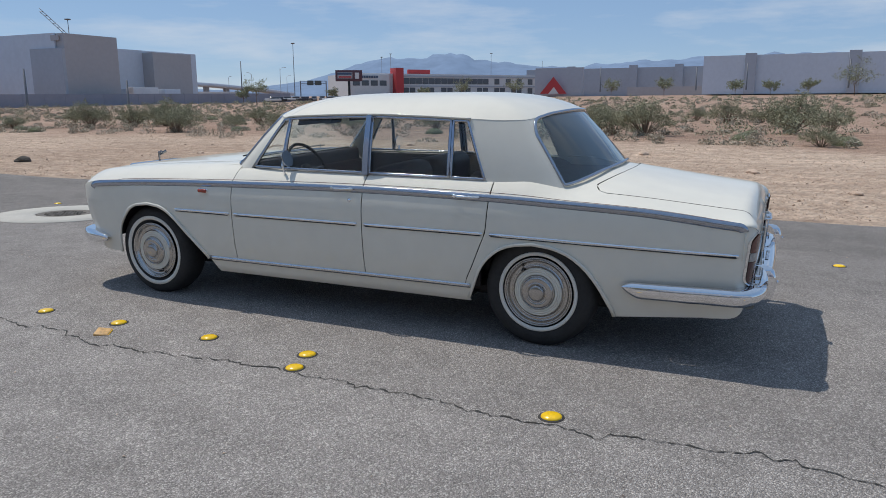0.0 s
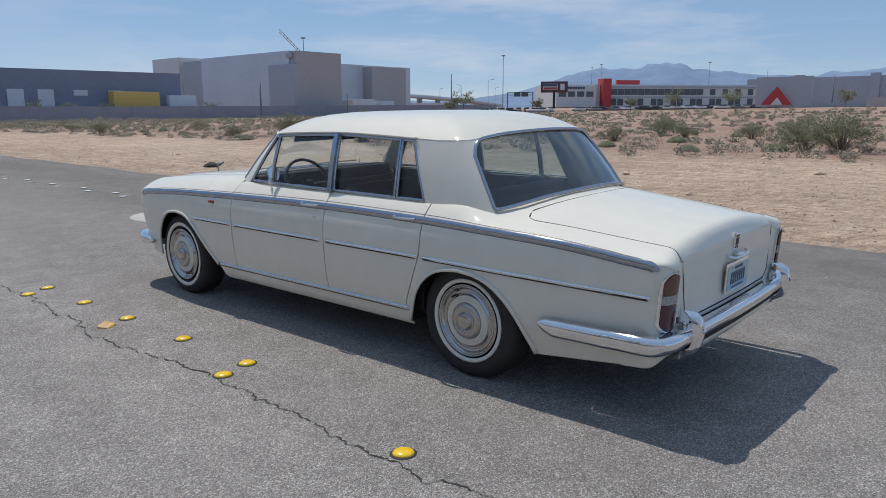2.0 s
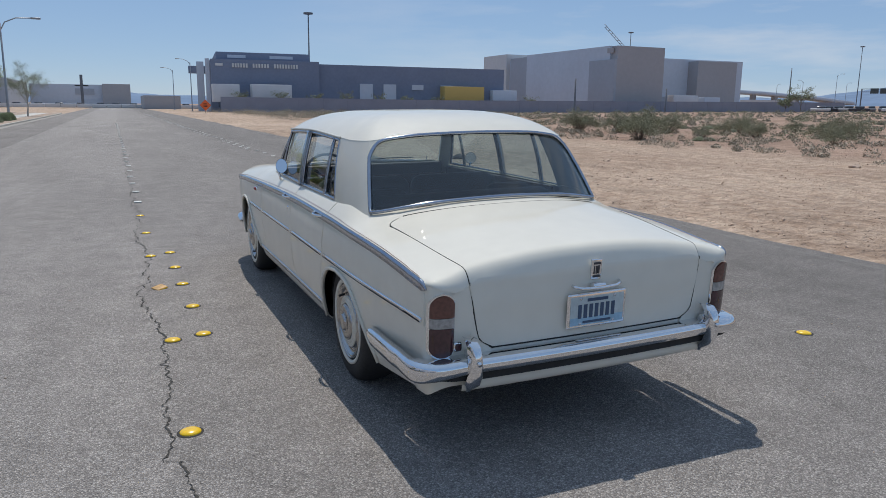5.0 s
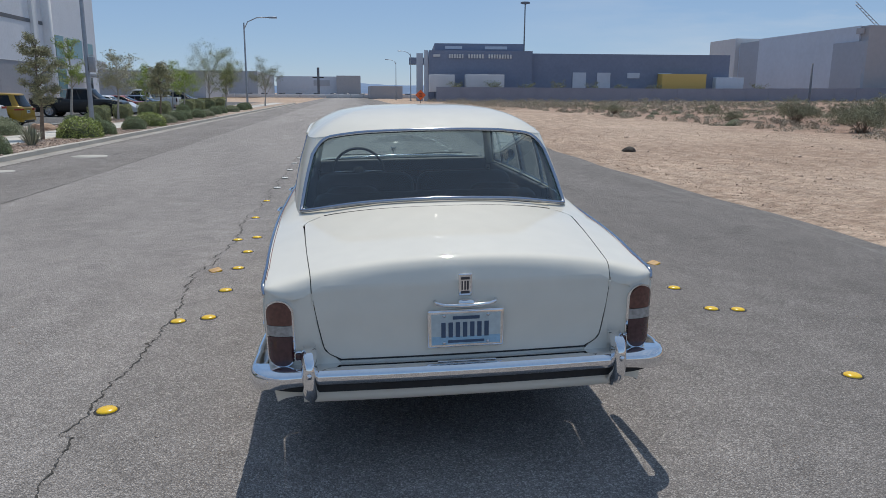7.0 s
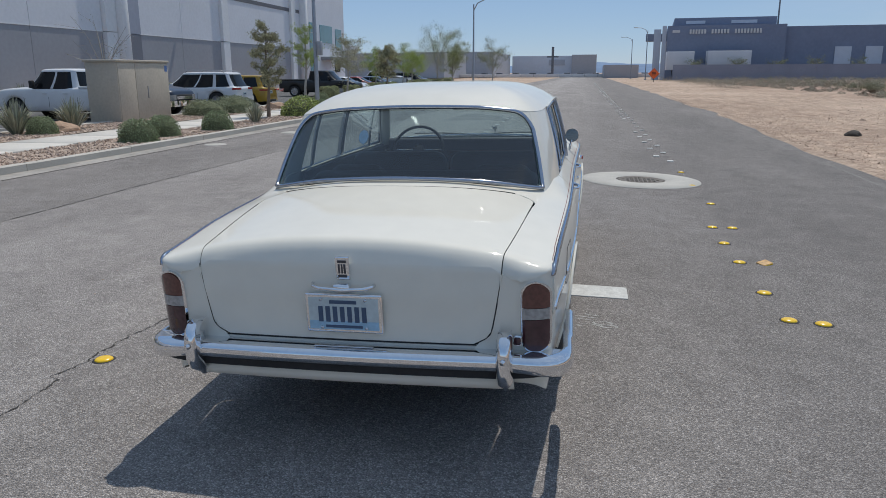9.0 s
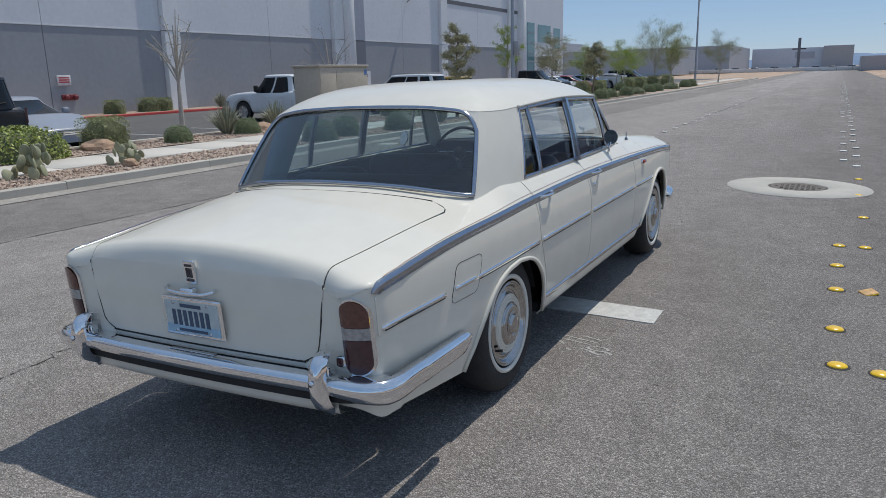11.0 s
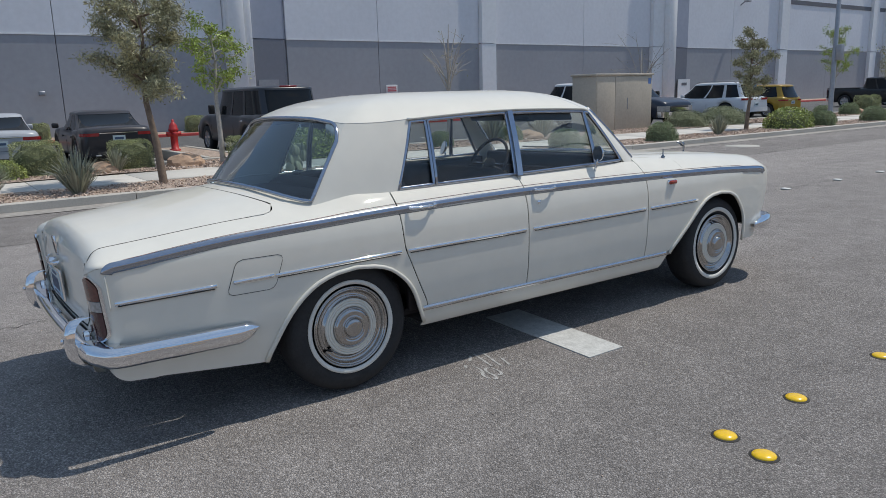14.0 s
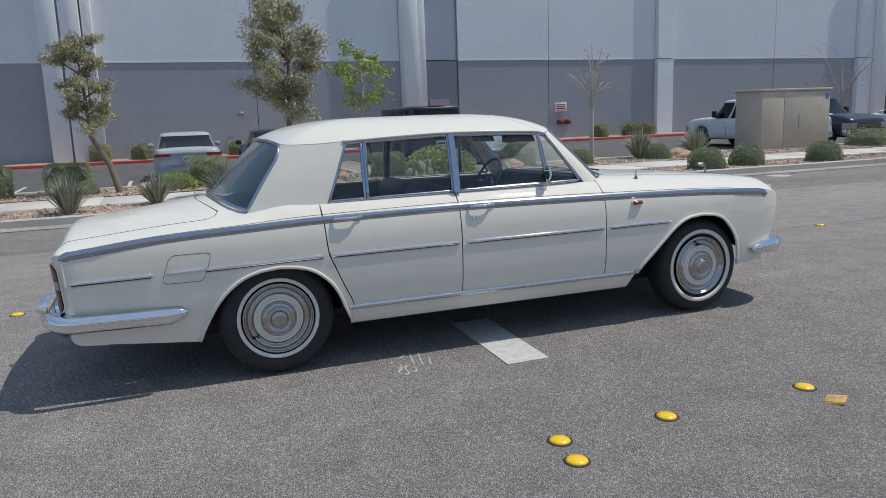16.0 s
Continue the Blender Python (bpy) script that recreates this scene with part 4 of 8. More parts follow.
for side in (1, -1):
    edge = [(side * (boot_edge(y) + 0.002), y, deck(boot_edge(y) + 0.002, y) + 0.0004) for y in steps(-0.40, -1.06, 24) + [-1.08, -1.092, -1.102, -1.109, -1.114, -1.117]]
    part("lid_seal", sweep(edge, ring(0.0015, 6)), BLACK, car)
    edge = [tail_face(side * (0.558 + 0.057 * clamp((z - 0.512) / 0.28) ** 0.7 - 0.05 * (1 - clamp((z - 0.512) / 0.05)) ** 2), z) for z in steps(0.805, 0.5125, 28)]
    part("lid_seal", sweep(edge, ring(0.0015, 6), up=(0, 1, 0)), BLACK, car)
part("lid_seal", sweep([tail_face(x, 0.5095) for x in steps(-0.515, 0.515, 31)], ring(0.0035, 6)), BLACK, car)
# panel ahead of the lid and the lower tail panel
rows = [[(x, y, deck(x, y) - 0.002) for x, y in [(x, lid_front(x) + 0.007 + (screen_y(abs(x)) - lid_front(x) - 0.007) * f) for x in steps(-0.665, 0.665, 33)]] for f in steps(0, 1, 7)]
thick(part("rear_deck", grid_mesh(rows), CREAM, car))
rows = [[skin(-1.2 - (0.665 - abs(x)), z, 1 if x >= 0 else -1) for x in steps(-0.60, 0.60, 21)] for z in steps(0.42, 0.507, 5)]
thick(part("tail_panel", grid_mesh(rows, True, True), CREAM, car))
for side in (1, -1):
    rows = []
    for z in steps(0.46, 0.79, 12):
        hw = 0.556 + 0.057 * clamp((z - 0.512) / 0.28) ** 0.7 - 0.05 * (1 - clamp((z - 0.512) / 0.05)) ** 2 if z > 0.512 else 0.50
        rows.append([(side * x, TAIL_Y - 0.018 * (1 - (x / 0.665) ** 2) + 0.0005, z) for x in steps(hw + 0.005, 0.61, 6)])
    thick(part("tail_corner", join_sheets([rows], [side > 0]), CREAM, car))

# dark wheel wells, and an added black shell that stops light leaking between the panels
for side in (1, -1):
    for yc, r in ((0.0, 0.425), (WHEELBASE - 0.03, 0.50)):
        part("wheel_well", grid_mesh([[(side * x, yc + r * math.cos(a), min(0.30 + r * math.sin(a), 0.80)) for x in (0.46, 0.60, 0.72, 0.80)] for a in steps(0.24, math.pi - 0.12, 22)]), BLACK, car)
rows = []
for f, z in ((0.03, 0.70), (0.03, 0.80), (0.045, 0.87)):
    rows.append([skin(s, min(z, belt_z(plan(s)[1]) - 0.035), sg, -f) for sg, ss in ((1, steps(-1.5, 4.0, 70)), (-1, steps(4.0, -1.5, 70))) for s in ss])
part("inner_hull", join_sheets([rows]), BLACK, car)
part("underbody", box(-0.57, 0.57, -0.80, 3.4, 0.22, 0.74, 0.03), BLACK, car)
part("floor_pan", box(-0.80, 0.80, 0.47, 2.42, 0.24, 0.30, 0.02), BLACK, car)
part("bulkhead", box(-0.68, 0.68, 2.40, 2.46, 0.30, 0.93, 0.01), BLACK, car)
part("rear_bulkhead", box(-0.72, 0.72, -0.02, 0.02, 0.30, 0.84, 0.01), BLACK, car)
part("boot_floor", box(-0.60, 0.60, -1.05, -0.02, 0.70, 0.78, 0.01), BLACK, car)
part("engine_cover", box(-0.56, 0.56, 2.46, 3.5, 0.70, 0.84, 0.01), BLACK, car)

# ---- greenhouse ----
US = [0, 0.1, 0.2, 0.3, 0.4, 0.5, 0.6, 0.7, 0.75, 0.87, 1.0]
gx0 = spline(US, [0, 0.37, 0.715, 0.752, 0.770, 0.777, 0.770, 0.752, 0.715, 0.40, 0.0])
gy0 = spline_flat(US, [-0.285, -0.245, -0.095, 0.10, 0.345, 1.175, 1.835, 2.115, 2.235, 2.43, 2.50])
gz0 = spline_flat(US, [deck(0, -0.285) + 0.004, deck(0.37, -0.245) + 0.006, deck(0.715, -0.095) + 0.002, 0.966, 0.975, 0.985, 0.993, 0.998, 1.0, 1.01, 1.015])
gx1 = spline(US, [0, 0.34, 0.622, 0.665, 0.682, 0.690, 0.682, 0.662, 0.615, 0.34, 0.0])
gy1 = spline_flat(US, [0.060, 0.088, 0.162, 0.305, 0.47, 1.175, 1.80, 1.86, 1.91, 1.99, 2.02])
gz1 = spline_flat(US, [1.372, 1.364, 1.330, 1.328, 1.336, 1.362, 1.345, 1.335, 1.352, 1.385, 1.392])
# points along the sides are spaced by length, so that posts and glass stay straight


def house(u, v, side=1, out=0.0):
    bow = 0.010 * math.sin(math.pi * clamp(v)) + out
    x = gx0(u) + (gx1(u) - gx0(u)) * v
    y = gy0(u) + (gy1(u) - gy0(u)) * v
    z = gz0(u) + (gz1(u) - gz0(u)) * v
    du = 0.004
    tx = gx0(min(1, u + du)) - gx0(max(0, u - du))
    ty = gy0(min(1, u + du)) - gy0(max(0, u - du))
    ln = math.hypot(tx, ty) or 1
    nx, ny = ty / ln, -tx / ln
    return (side * (x + nx * bow), y + ny * bow, z)


def house_patch(u0, u1, v0=0.0, v1=1.0, side=1, out=0.0, nu=10, nv=8, lean0=0.0, lean1=0.0):
    return [[house(u, v, side, out) for u in steps(u0 + lean0 * v, u1 + lean1 * v, nu)] for v in steps(v0, v1, nv)]


greenhouse = part("roof", join_sheets([[[(px * r, 1.05 + (py - 1.05) * r, pz + (1.487 - pz) * (1 - r ** 4.2)) for px, py, pz in
                                           [house(u, 1.0, 1, 0.006) for u in steps(0, 1, 60)] + [house(u, 1.0, -1, 0.006) for u in steps(1, 0, 60)][1:]]
                                          for r in (1.0, 0.985, 0.965, 0.94, 0.91, 0.87, 0.82, 0.75, 0.65, 0.5, 0.33, 0.16, 0.01)]]), CREAM, car, "smooth cream roof")
thick(greenhouse, 0.012)
for side in (1, -1):
    # rear quarter, screen pillar and the band above the windows
    sh = [house_patch(0.195, 0.4015, -0.12, 1.0, side, 0.004, 18, 12, 0, 0.007), house_patch(0.402, 0.70, 0.955, 1.0, side, 0.004, 30, 3),
          house_patch(0.698, 0.755, -0.06, 1.0, side, 0.004, 6, 10)]
    thick(part("roof_side", join_sheets(sh, [side > 0] * 3), CREAM, car), 0.02)
    # gutter rail
    path = [house(u, 1.0, side, 0.010) for u in steps(0.405, 0.74, 50)]
    part("drip_rail", sweep(path, ring(0.007, 6)), CREAM, car)
    # side glass: quarter light, rear door, front door, vent
    v0, v1 = 0.03, 0.95
    for nm, u0, u1, l0, l1 in (("quarter_light", 0.4035, 0.4360, 0.007, -0.009), ("rear_door_window", 0.4382, 0.4972, -0.009, 0), ("front_door_window", 0.5028, 0.5985, 0, 0), ("vent_window", 0.6015, 0.690, 0, 0)):
        g = part(nm, join_sheets([house_patch(u0, u1, v0, v1, side, -0.012, 10, 8, l0, l1)], [side > 0]), GLASS, car, "side window glass")
        g.visible_shadow = False
        rim = [house(u, v0, side) for u in steps(u0 + l0 * v0, u1 + l1 * v0, 14)] + [house(u1 + l1 * v, v, side) for v in steps(v0, v1, 10)[1:]] + [house(u, v1, side) for u in steps(u1 + l1 * v1, u0 + l0 * v1, 14)[1:]] + [house(u0 + l0 * v, v, side) for v in steps(v1, v0, 10)[1:-1]]
        part("window_frame", sweep(rim, [(-.008, -.007), (-.008, .007), (.008, .007), (.008, -.007)], closed=True, up=(side, 0, 0)), TRIM, g, "bright metal window frame")
    bp = house_patch(0.4973, 0.5027, 0.0, 0.97, side, 0.004, 5, 8)
    thick(part("door_post", join_sheets([bp], [side > 0]), TRIM, car, "bright metal door post"), 0.02)

# rear window and windscreen
for nm, u0, u1, gl, lab, sgn in (("rear_window", 0.0, 0.193, REAR_GLASS, "large curved tinted rear window", 1), ("windscreen", 0.757, 1.0, GLASS, "curved windscreen", 1)):
    us = steps(u0, u1, 30)
    full = [(u, 1) for u in (us[::-1] if u0 == 0 else us)] + [(u, -1) for u in (us[1:] if u0 == 0 else us[::-1][1:])]
    vt = (lambda u: 0.985 - 0.22 * clamp((u - 0.150) / 0.043) ** 3) if u0 == 0 else (lambda u: 0.965)
    rows = [[house(u, 0.03 + (vt(u) - 0.03) * f, s, -0.006) for u, s in full] for f in steps(0, 1, 9)]
    g = part(nm, join_sheets([rows], [u0 == 0 and False]), gl, car, lab)
    g.visible_shadow = False
    ve = vt(full[0][0])
    rim = [house(u, 0.03, s, 0.004) for u, s in full] + [house(full[-1][0], v, full[-1][1], 0.004) for v in steps(0.03, ve, 10)[1:]] + [house(u, vt(u), s, 0.004) for u, s in full[::-1][1:]] + [house(full[0][0], v, full[0][1], 0.004) for v in steps(ve, 0.03, 10)[1:-1]]
    if u0 == 0:
        for s in (1, -1):
            hd = [[house(u, vt(u) + (1.0 - vt(u)) * f, s, 0.003) for u in steps(0.12, 0.197, 14)] for f in steps(0, 1, 4)]
            thick(part("screen_corner", join_sheets([hd], [s > 0]), CREAM, car), 0.01)
    part("screen_surround", sweep(rim, ring(0.0105, 8, 1.0, 1.0), closed=True), TRIM, g, "chrome surround")

# ---- wheels ----
def wheel(x, y, side, wide, valve):
    w = part("wheel", lathe([(0.216, -0.05), (0.10, -0.12), (0.0005, -0.12)], 40), BLACK, car, "whitewall wheel with polished disc", pose(x, y, 0.340 - side * 0.008, 0, 0, 0 if side > 0 else 180))
    ty = [(0.212, -0.19), (0.225, -0.20), (0.29, -0.203), (0.325, -0.185), (0.338, -0.15), (0.341, -0.10), (0.338, -0.05), (0.325, -0.012), (0.30, 0.006), (0.262, 0.010), (0.232, 0.004), (0.214, -0.012)]
    tyre = part("tyre", lathe(ty, 56), RUBBER, w, "black tyre")
    wo, wi = (0.264, 0.236) if wide else (0.238, 0.217)
    k = 0.95 if wide else 0.925
    part("whitewall_band", lathe([(wi - 0.001, 0.002), (wi, 0.0075), ((wi + wo) / 2, 0.0125), (wo, 0.0115), (wo + .001, 0.006)], 56), WHITEWALL, tyre, "white sidewall band")
    dish = [(0.219, -0.012), (0.224, 0.003), (0.2225, 0.008), (0.2185, 0.0105), (0.2145, 0.0085), (0.2135, 0.0025), (0.2115, 0.0020), (0.2095, 0.0065), (0.206, 0.0068), (0.2035, 0.0030), (0.194, -0.0075), (0.1925, -0.0110), (0.188, -0.0125), (0.178, -0.0155), (0.1765, -0.0135), (0.174, -0.0135), (0.1725, -0.0155), (0.1665, -0.0140), (0.159, -0.004), (0.154, 0.001)]
    band = [(0.156, -0.002), (0.154, 0.004), (0.151, 0.0068), (0.1435, 0.0080), (0.1428, 0.0040), (0.1408, 0.0040), (0.1400, 0.0085), (0.1305, 0.0098), (0.1298, 0.0055), (0.1275, 0.0055), (0.1268, 0.0105), (0.115, 0.0120), (0.1135, 0.0060), (0.112, 0.0060)]
    cap = [(0.113, 0.005), (0.1105, 0.0150), (0.107, 0.0190), (0.1035, 0.0195), (0.1025, 0.0170), (0.1005, 0.0172), (0.0995, 0.0222), (0.092, 0.0245), (0.072, 0.0285), (0.070, 0.0262), (0.067, 0.0262), (0.065, 0.0290), (0.057, 0.0290), (0.0555, 0.0245), (0.0525, 0.0245), (0.050, 0.0315), (0.047, 0.0375), (0.042, 0.0400), (0.020, 0.0415), (0.0005, 0.0415)]
    d = part("wheel_disc", lathe([(r * k, h) for r, h in dish], 60), DISC, w, "polished dished wheel trim")
    part("painted_ring", lathe([(r * k, h) for r, h in band], 56), CREAM, d, "cream painted ring")
    part("centre_cap", lathe([(r * k, h) for r, h in cap], 56), DISC, d, "polished centre cap")
    vy, vz = valve
    part("valve", sweep([(-0.010, vy * 0.176 * k, vz * 0.176 * k), (0.010, vy * 0.172 * k, vz * 0.172 * k), (0.024, vy * 0.168 * k, vz * 0.168 * k)], ring(0.007, 6), up=(0, vz, -vy)), RUBBER, d)
    return w


for side in (1, -1):
    wheel(side * 0.815, 0.012, side, False, (-0.8, -0.6) if side > 0 else (-0.58, 0.81))
    wheel(side * 0.825, WHEELBASE, side, True, (-0.12, 0.99) if side > 0 else (0.3, -0.95))

# ---- bumpers ----
def bumper_off(s):
    return 0.014 + 0.030 * clamp((-0.50 - s) / 0.35) + 0.024 * clamp((-0.9 - s) / 0.25)


def bumper_rows(prof, s0, s1, n, z_of):
    """Blade rows from one flank round the tail to the other."""
    rows = []
    ss = steps(s0, s1, n)
    for sgn, run in ((1, ss), (-1, ss[::-1][1:])):
        for s in run:
            x, y, nx, ny = plan(s)
            off = bumper_off(s)
            lo, hi, k = z_of(s)
            rows.append([(sgn * (x + nx * (off + o * k)), y + ny * (off + o * k), lo + (hi - lo) * h) for o, h in [(-0.012 if q < -0.05 and s > -1.02 else q, h) for q, h in prof]])
    return rows


def blade(s):
    g = clamp((-0.478 - s) / 0.05) ** 0.6
    b = clamp((-0.5 - s) / 0.6)
    mid = 0.448 + 0.014 * b
    side = clamp((s + 1.22) / 0.16)
    slant = clamp((-0.478 - s) / 0.11) ** 0.7
    return mid - (0.035 + 0.032 * side) * min(g, slant + 0.15), mid + (0.034 - 0.008 * side) * g, 0.25 + 0.75 * g


prof = [(-0.078, 0.97), (-0.02, 1.0), (0.004, 0.97), (0.016, 0.84), (0.022, 0.62), (0.021, 0.40), (0.013, 0.16), (0.002, 0.02), (-0.03, 0.0)]
part("rear_bumper", grid_mesh(bumper_rows(prof, -0.478, -1.865, 60, blade), True, True), CHROME, car, "chrome wraparound rear bumper")
# black sheet under the blade: shade of the gap given as colour
part("bumper_recess", grid_mesh(bumper_rows([(-0.01, 1.0), (-0.012, 0.0)], -0.97, -1.865, 50, lambda s: (0.395 + 0.026 * clamp((s + 1.22) / 0.12), 0.445, 1.0)), True, True), BLACK, car, "black strip standing for the shaded gap under the blade")
part("rear_valance", grid_mesh(bumper_rows([(-0.055, 1.0), (-0.040, 0.9), (-0.036, 0.5), (-0.045, 0.12), (-0.085, 0.0)], -1.20, -1.865, 40, lambda s: (0.332, 0.402, 1.0)), True, True), CREAM, car, "cream valance under the bumper")
part("bumper_tread", box(-0.12, 0.12, -0.010, 0.010, 0, 0.004, 0.002), BRUSHED, car, "ribbed step plate", pose(0, TAIL_Y - 0.060, 0.497))
for side in (1, -1):
    tusk = [(0.012, 0.352, 0.016), (0.022, 0.368, 0.024), (0.045, 0.380, 0.034), (0.080, 0.402, 0.040), (0.100, 0.440, 0.042), (0.108, 0.490, 0.042), (0.104, 0.535, 0.041), (0.092, 0.570, 0.039), (0.070, 0.590, 0.036), (0.03, 0.598, 0.030)]
    rows = []
    for d, z, w in tusk:
        rows.append([(side * 0.632 + q * w * 0.78, TAIL_Y - 0.020 - d + 0.04 * abs(q) ** 4, z - 0.018) for q in steps(-1, 1, 13)])
    ov = part("overrider", grid_mesh(rows, True, True), CHROME, car, "chrome overrider")
    part("overrider_back", box(side * 0.632 - .012, side * 0.632 + .012, TAIL_Y - 0.05, TAIL_Y, 0.40, 0.52, 0.008), CHROME, ov, "chrome backing piece")
    part("overrider_bolt", lathe([(0.011, 0), (0.011, 0.006), (0.0005, 0.010)], 12, "z"), CHROME, ov, m=pose(side * 0.632, TAIL_Y - 0.128, 0.49, 90, 0, 0))
    # tail lamp wraps the corner
    def lamp_rows(z0, z1, out, grow=0.0, n=6):
        rr = []
        for z in [z0 + (z1 - z0) * ease(f) for f in steps(0, 1, n)]:
            top = math.sqrt(1 - clamp((z - 0.718) / (0.048 + grow)) ** 2 * 0.992)
            bot = math.sqrt(1 - clamp((0.538 - z) / (0.044 + grow)) ** 2 * 0.992)
            half = (0.051 + grow) * top * bot
            row = [q * half for q in steps(-1, 1, 13)]
            rr.append([(side * (0.746 + d), TAIL_Y - 0.004 - hood(0.745, TAIL_Y, z) - out + 0.028 * max(0.0, d / 0.102 + 0.5) ** 2.6 + 0.006 * abs(d / 0.051) ** 6, z) for d in row])
        return rr
    lamp = part("tail_lamp", join_sheets([lamp_rows(0.487, 0.775, 0.006, 0.0065, 40)], [side < 0]), CHROME, car, "tall tail lamp with chrome bezel")
    thick(lamp, 0.020)
    part("brake_lens", join_sheets([lamp_rows(0.4945, 0.622, 0.011, 0, 26)], [side < 0]), RED_LENS, lamp, "dark red lens")
    part("reversing_lens", join_sheets([lamp_rows(0.624, 0.668, 0.011, 0, 8)], [side < 0]), CLEAR_LENS, lamp, "pale ribbed lens")
    part("turn_lens", join_sheets([lamp_rows(0.670, 0.766, 0.011, 0, 24)], [side < 0]), BROWN_LENS, lamp, "red-brown lens")
    refl = part("reflector", box(-0.018, 0.018, -0.010, 0.004, -0.020, 0.020, 0.010, 3), CHROME, car, "small round-edged reflector", pose(side * 0.676, TAIL_Y - 0.006, 0.535))
    part("lens", box(-0.013, 0.013, -0.014, -0.008, -0.015, 0.015, 0.006), RED_LENS, refl, "dark red lens")
    # front bumper
    rows = []
    for s in steps(3.47, 3.56, 8) + steps(3.58, 4.435, 34):
        x, y, nx, ny = plan(s)
        off = 0.018 + 0.004 * clamp((s - 3.47) / 0.2)
        g = 0.12 + 0.88 * clamp((s - 3.47) / 0.09) ** 0.6
        rows.append([(side * (x + nx * (off + o * (0.3 + 0.7 * g))), y + ny * (off + o * (0.3 + 0.7 * g)), 0.417 + 0.098 * (h - 0.5) * g) for o, h in prof])
    part("front_bumper", join_sheets([rows], [side < 0]), CHROME, car, "chrome front bumper")
    for hx in (0.41, 0.565):
        hl = part("headlamp", lathe([(0.085, 0.0), (0.085, 0.03), (0.07, 0.036), (0.05, 0.03)], 28, "z"), CHROME, car, "round headlamp", pose(side * hx, NOSE_Y - 0.01, 0.70, -90, 0, 0))
        part("lens", lathe([(0.07, 0.03), (0.05, 0.04), (0.0005, 0.045)], 24, "z"), CLEAR_LENS, hl)
    # door mirrors
    mr = 1.0 if side > 0 else 1.16
    mir = part("door_mirror", lathe([(r * mr, h) for r, h in ((0.0005, 0.028), (0.024, 0.026), (0.041, 0.016), (0.049, 0.004), (0.049, 0.0))], 30), CHROME, car, "round chrome door mirror", pose(0.812, 1.805, 1.070, 0, 0, 80) if side > 0 else pose(-0.790, 1.775, 1.072, 0, 18, 76))
    part("mirror_glass", lathe([(0.0465 * mr, -0.0015), (0.0005, -0.0015)], 30), MIRROR, mir, "mirror glass")
    if side < 0:
        for ob in (mir, mir.children[0]):
            ob.data.transform(Matrix.Diagonal((1, 0.76, 1, 1)))
    part("mirror_arm", sweep([(side * 0.795, 1.80, 0.965), (side * 0.800, 1.802, 0.995), (side * 0.806, 1.806, 1.018), (side * 0.810, 1.808, 1.036)], ring(0.008, 8), up=(0, 1, 0)), CHROME, car, "chrome mirror arm")
    part("wiper", sweep([(side * 0.05, 2.50, 1.03), (side * 0.30, 2.46, 1.045), (side * 0.52, 2.38, 1.05)], ring(0.006, 6)), BLACK, car, "wiper arm")

part("front_panel", grid_mesh([[skin(3.78 + 0.655 - abs(x), z, 1 if x >= 0 else -1) for x in steps(-0.655, 0.655, 21)] for z in steps(0.36, 0.86, 6)]), CREAM, car)
grille = part("radiator_shell", box(-0.27, 0.27, 3.75, 3.85, 0.44, 0.925, 0.02), CHROME, car, "square chrome radiator shell")
for i in range(11):
    x = -0.225 + 0.045 * i
    part("slat", box(x - 0.014, x + 0.014, 3.845, 3.858, 0.47, 0.87, 0.003, 1), BRUSHED, grille)
DARK_CHROME = mat("tarnished_chrome", (0.30, 0.30, 0.31), 0.22, 1.0, vary=0.2, scale=30)
# bonnet ornament: a plain winged shape
orn = part("bonnet_ornament", lathe([(0.026, 0.0), (0.024, 0.006), (0.010, 0.012), (0.007, 0.03), (0.010, 0.055), (0.007, 0.075), (0.009, 0.088), (0.0005, 0.096)], 16, "z"), DARK_CHROME, car, "small dark chrome bonnet ornament", pose(0, 3.77, 0.912))
for s in (1, -1):
    part("ornament_wing", sweep([(0, 0, 0.07), (s * 0.02, -0.03, 0.085), (s * 0.026, -0.06, 0.10)], [(-.003, -.012), (.003, -.012), (.002, .010), (-.002, .010)]), DARK_CHROME, orn)
part("aerial", lathe([(0.014, 0.0), (0.012, 0.01), (0.004, 0.02), (0.003, 0.055), (0.0005, 0.058)], 10, "z"), DARK_CHROME, car, "short dark metal aerial", pose(0.72, 2.56, deck(0.72, 2.56)))

# boot furniture: badge, handle, number plate
badge = part("boot_badge", box(-0.028, 0.028, -0.006, 0.006, -0.047, 0.047, 0.003), CHROME, car, "upright chrome badge", pose(0, TAIL_Y - 0.024, 0.806, 6, 0, 0))
for a, b, c, d in ((-.016, -.010, -.020, .018), (-.004, .002, -.020, .018), (.006, .014, -.020, .018), (-.018, .018, .024, .034), (-.018, .018, -.036, -.026)):
    part("badge_bar", box(a, b, -.0085, -.004, c, d), mat("badge_enamel", (0.05, 0.05, 0.06), 0.3), badge)
BY = TAIL_Y - 0.016
hnd = part("boot_handle", sweep([(-0.125, BY - 0.012, 0.742), (-0.12, BY - 0.03, 0.738), (-0.09, BY - 0.044, 0.732), (0.0, BY - 0.048, 0.728), (0.09, BY - 0.044, 0.732), (0.12, BY - 0.03, 0.738), (0.125, BY - 0.012, 0.742)], ring(0.008, 8)), CHROME, car, "chrome boot handle")
part("handle_boss", box(-0.035, 0.035, BY - 0.05, BY - 0.01, 0.722, 0.750, 0.010), CHROME, hnd)
plate = part("number_plate", box(-0.156, 0.156, -0.006, 0.006, -0.080, 0.080, 0.006), CHROME, car, "number plate in a chrome frame, writing as bars", pose(0, TAIL_Y - 0.036, 0.626, 3, 0, 0))
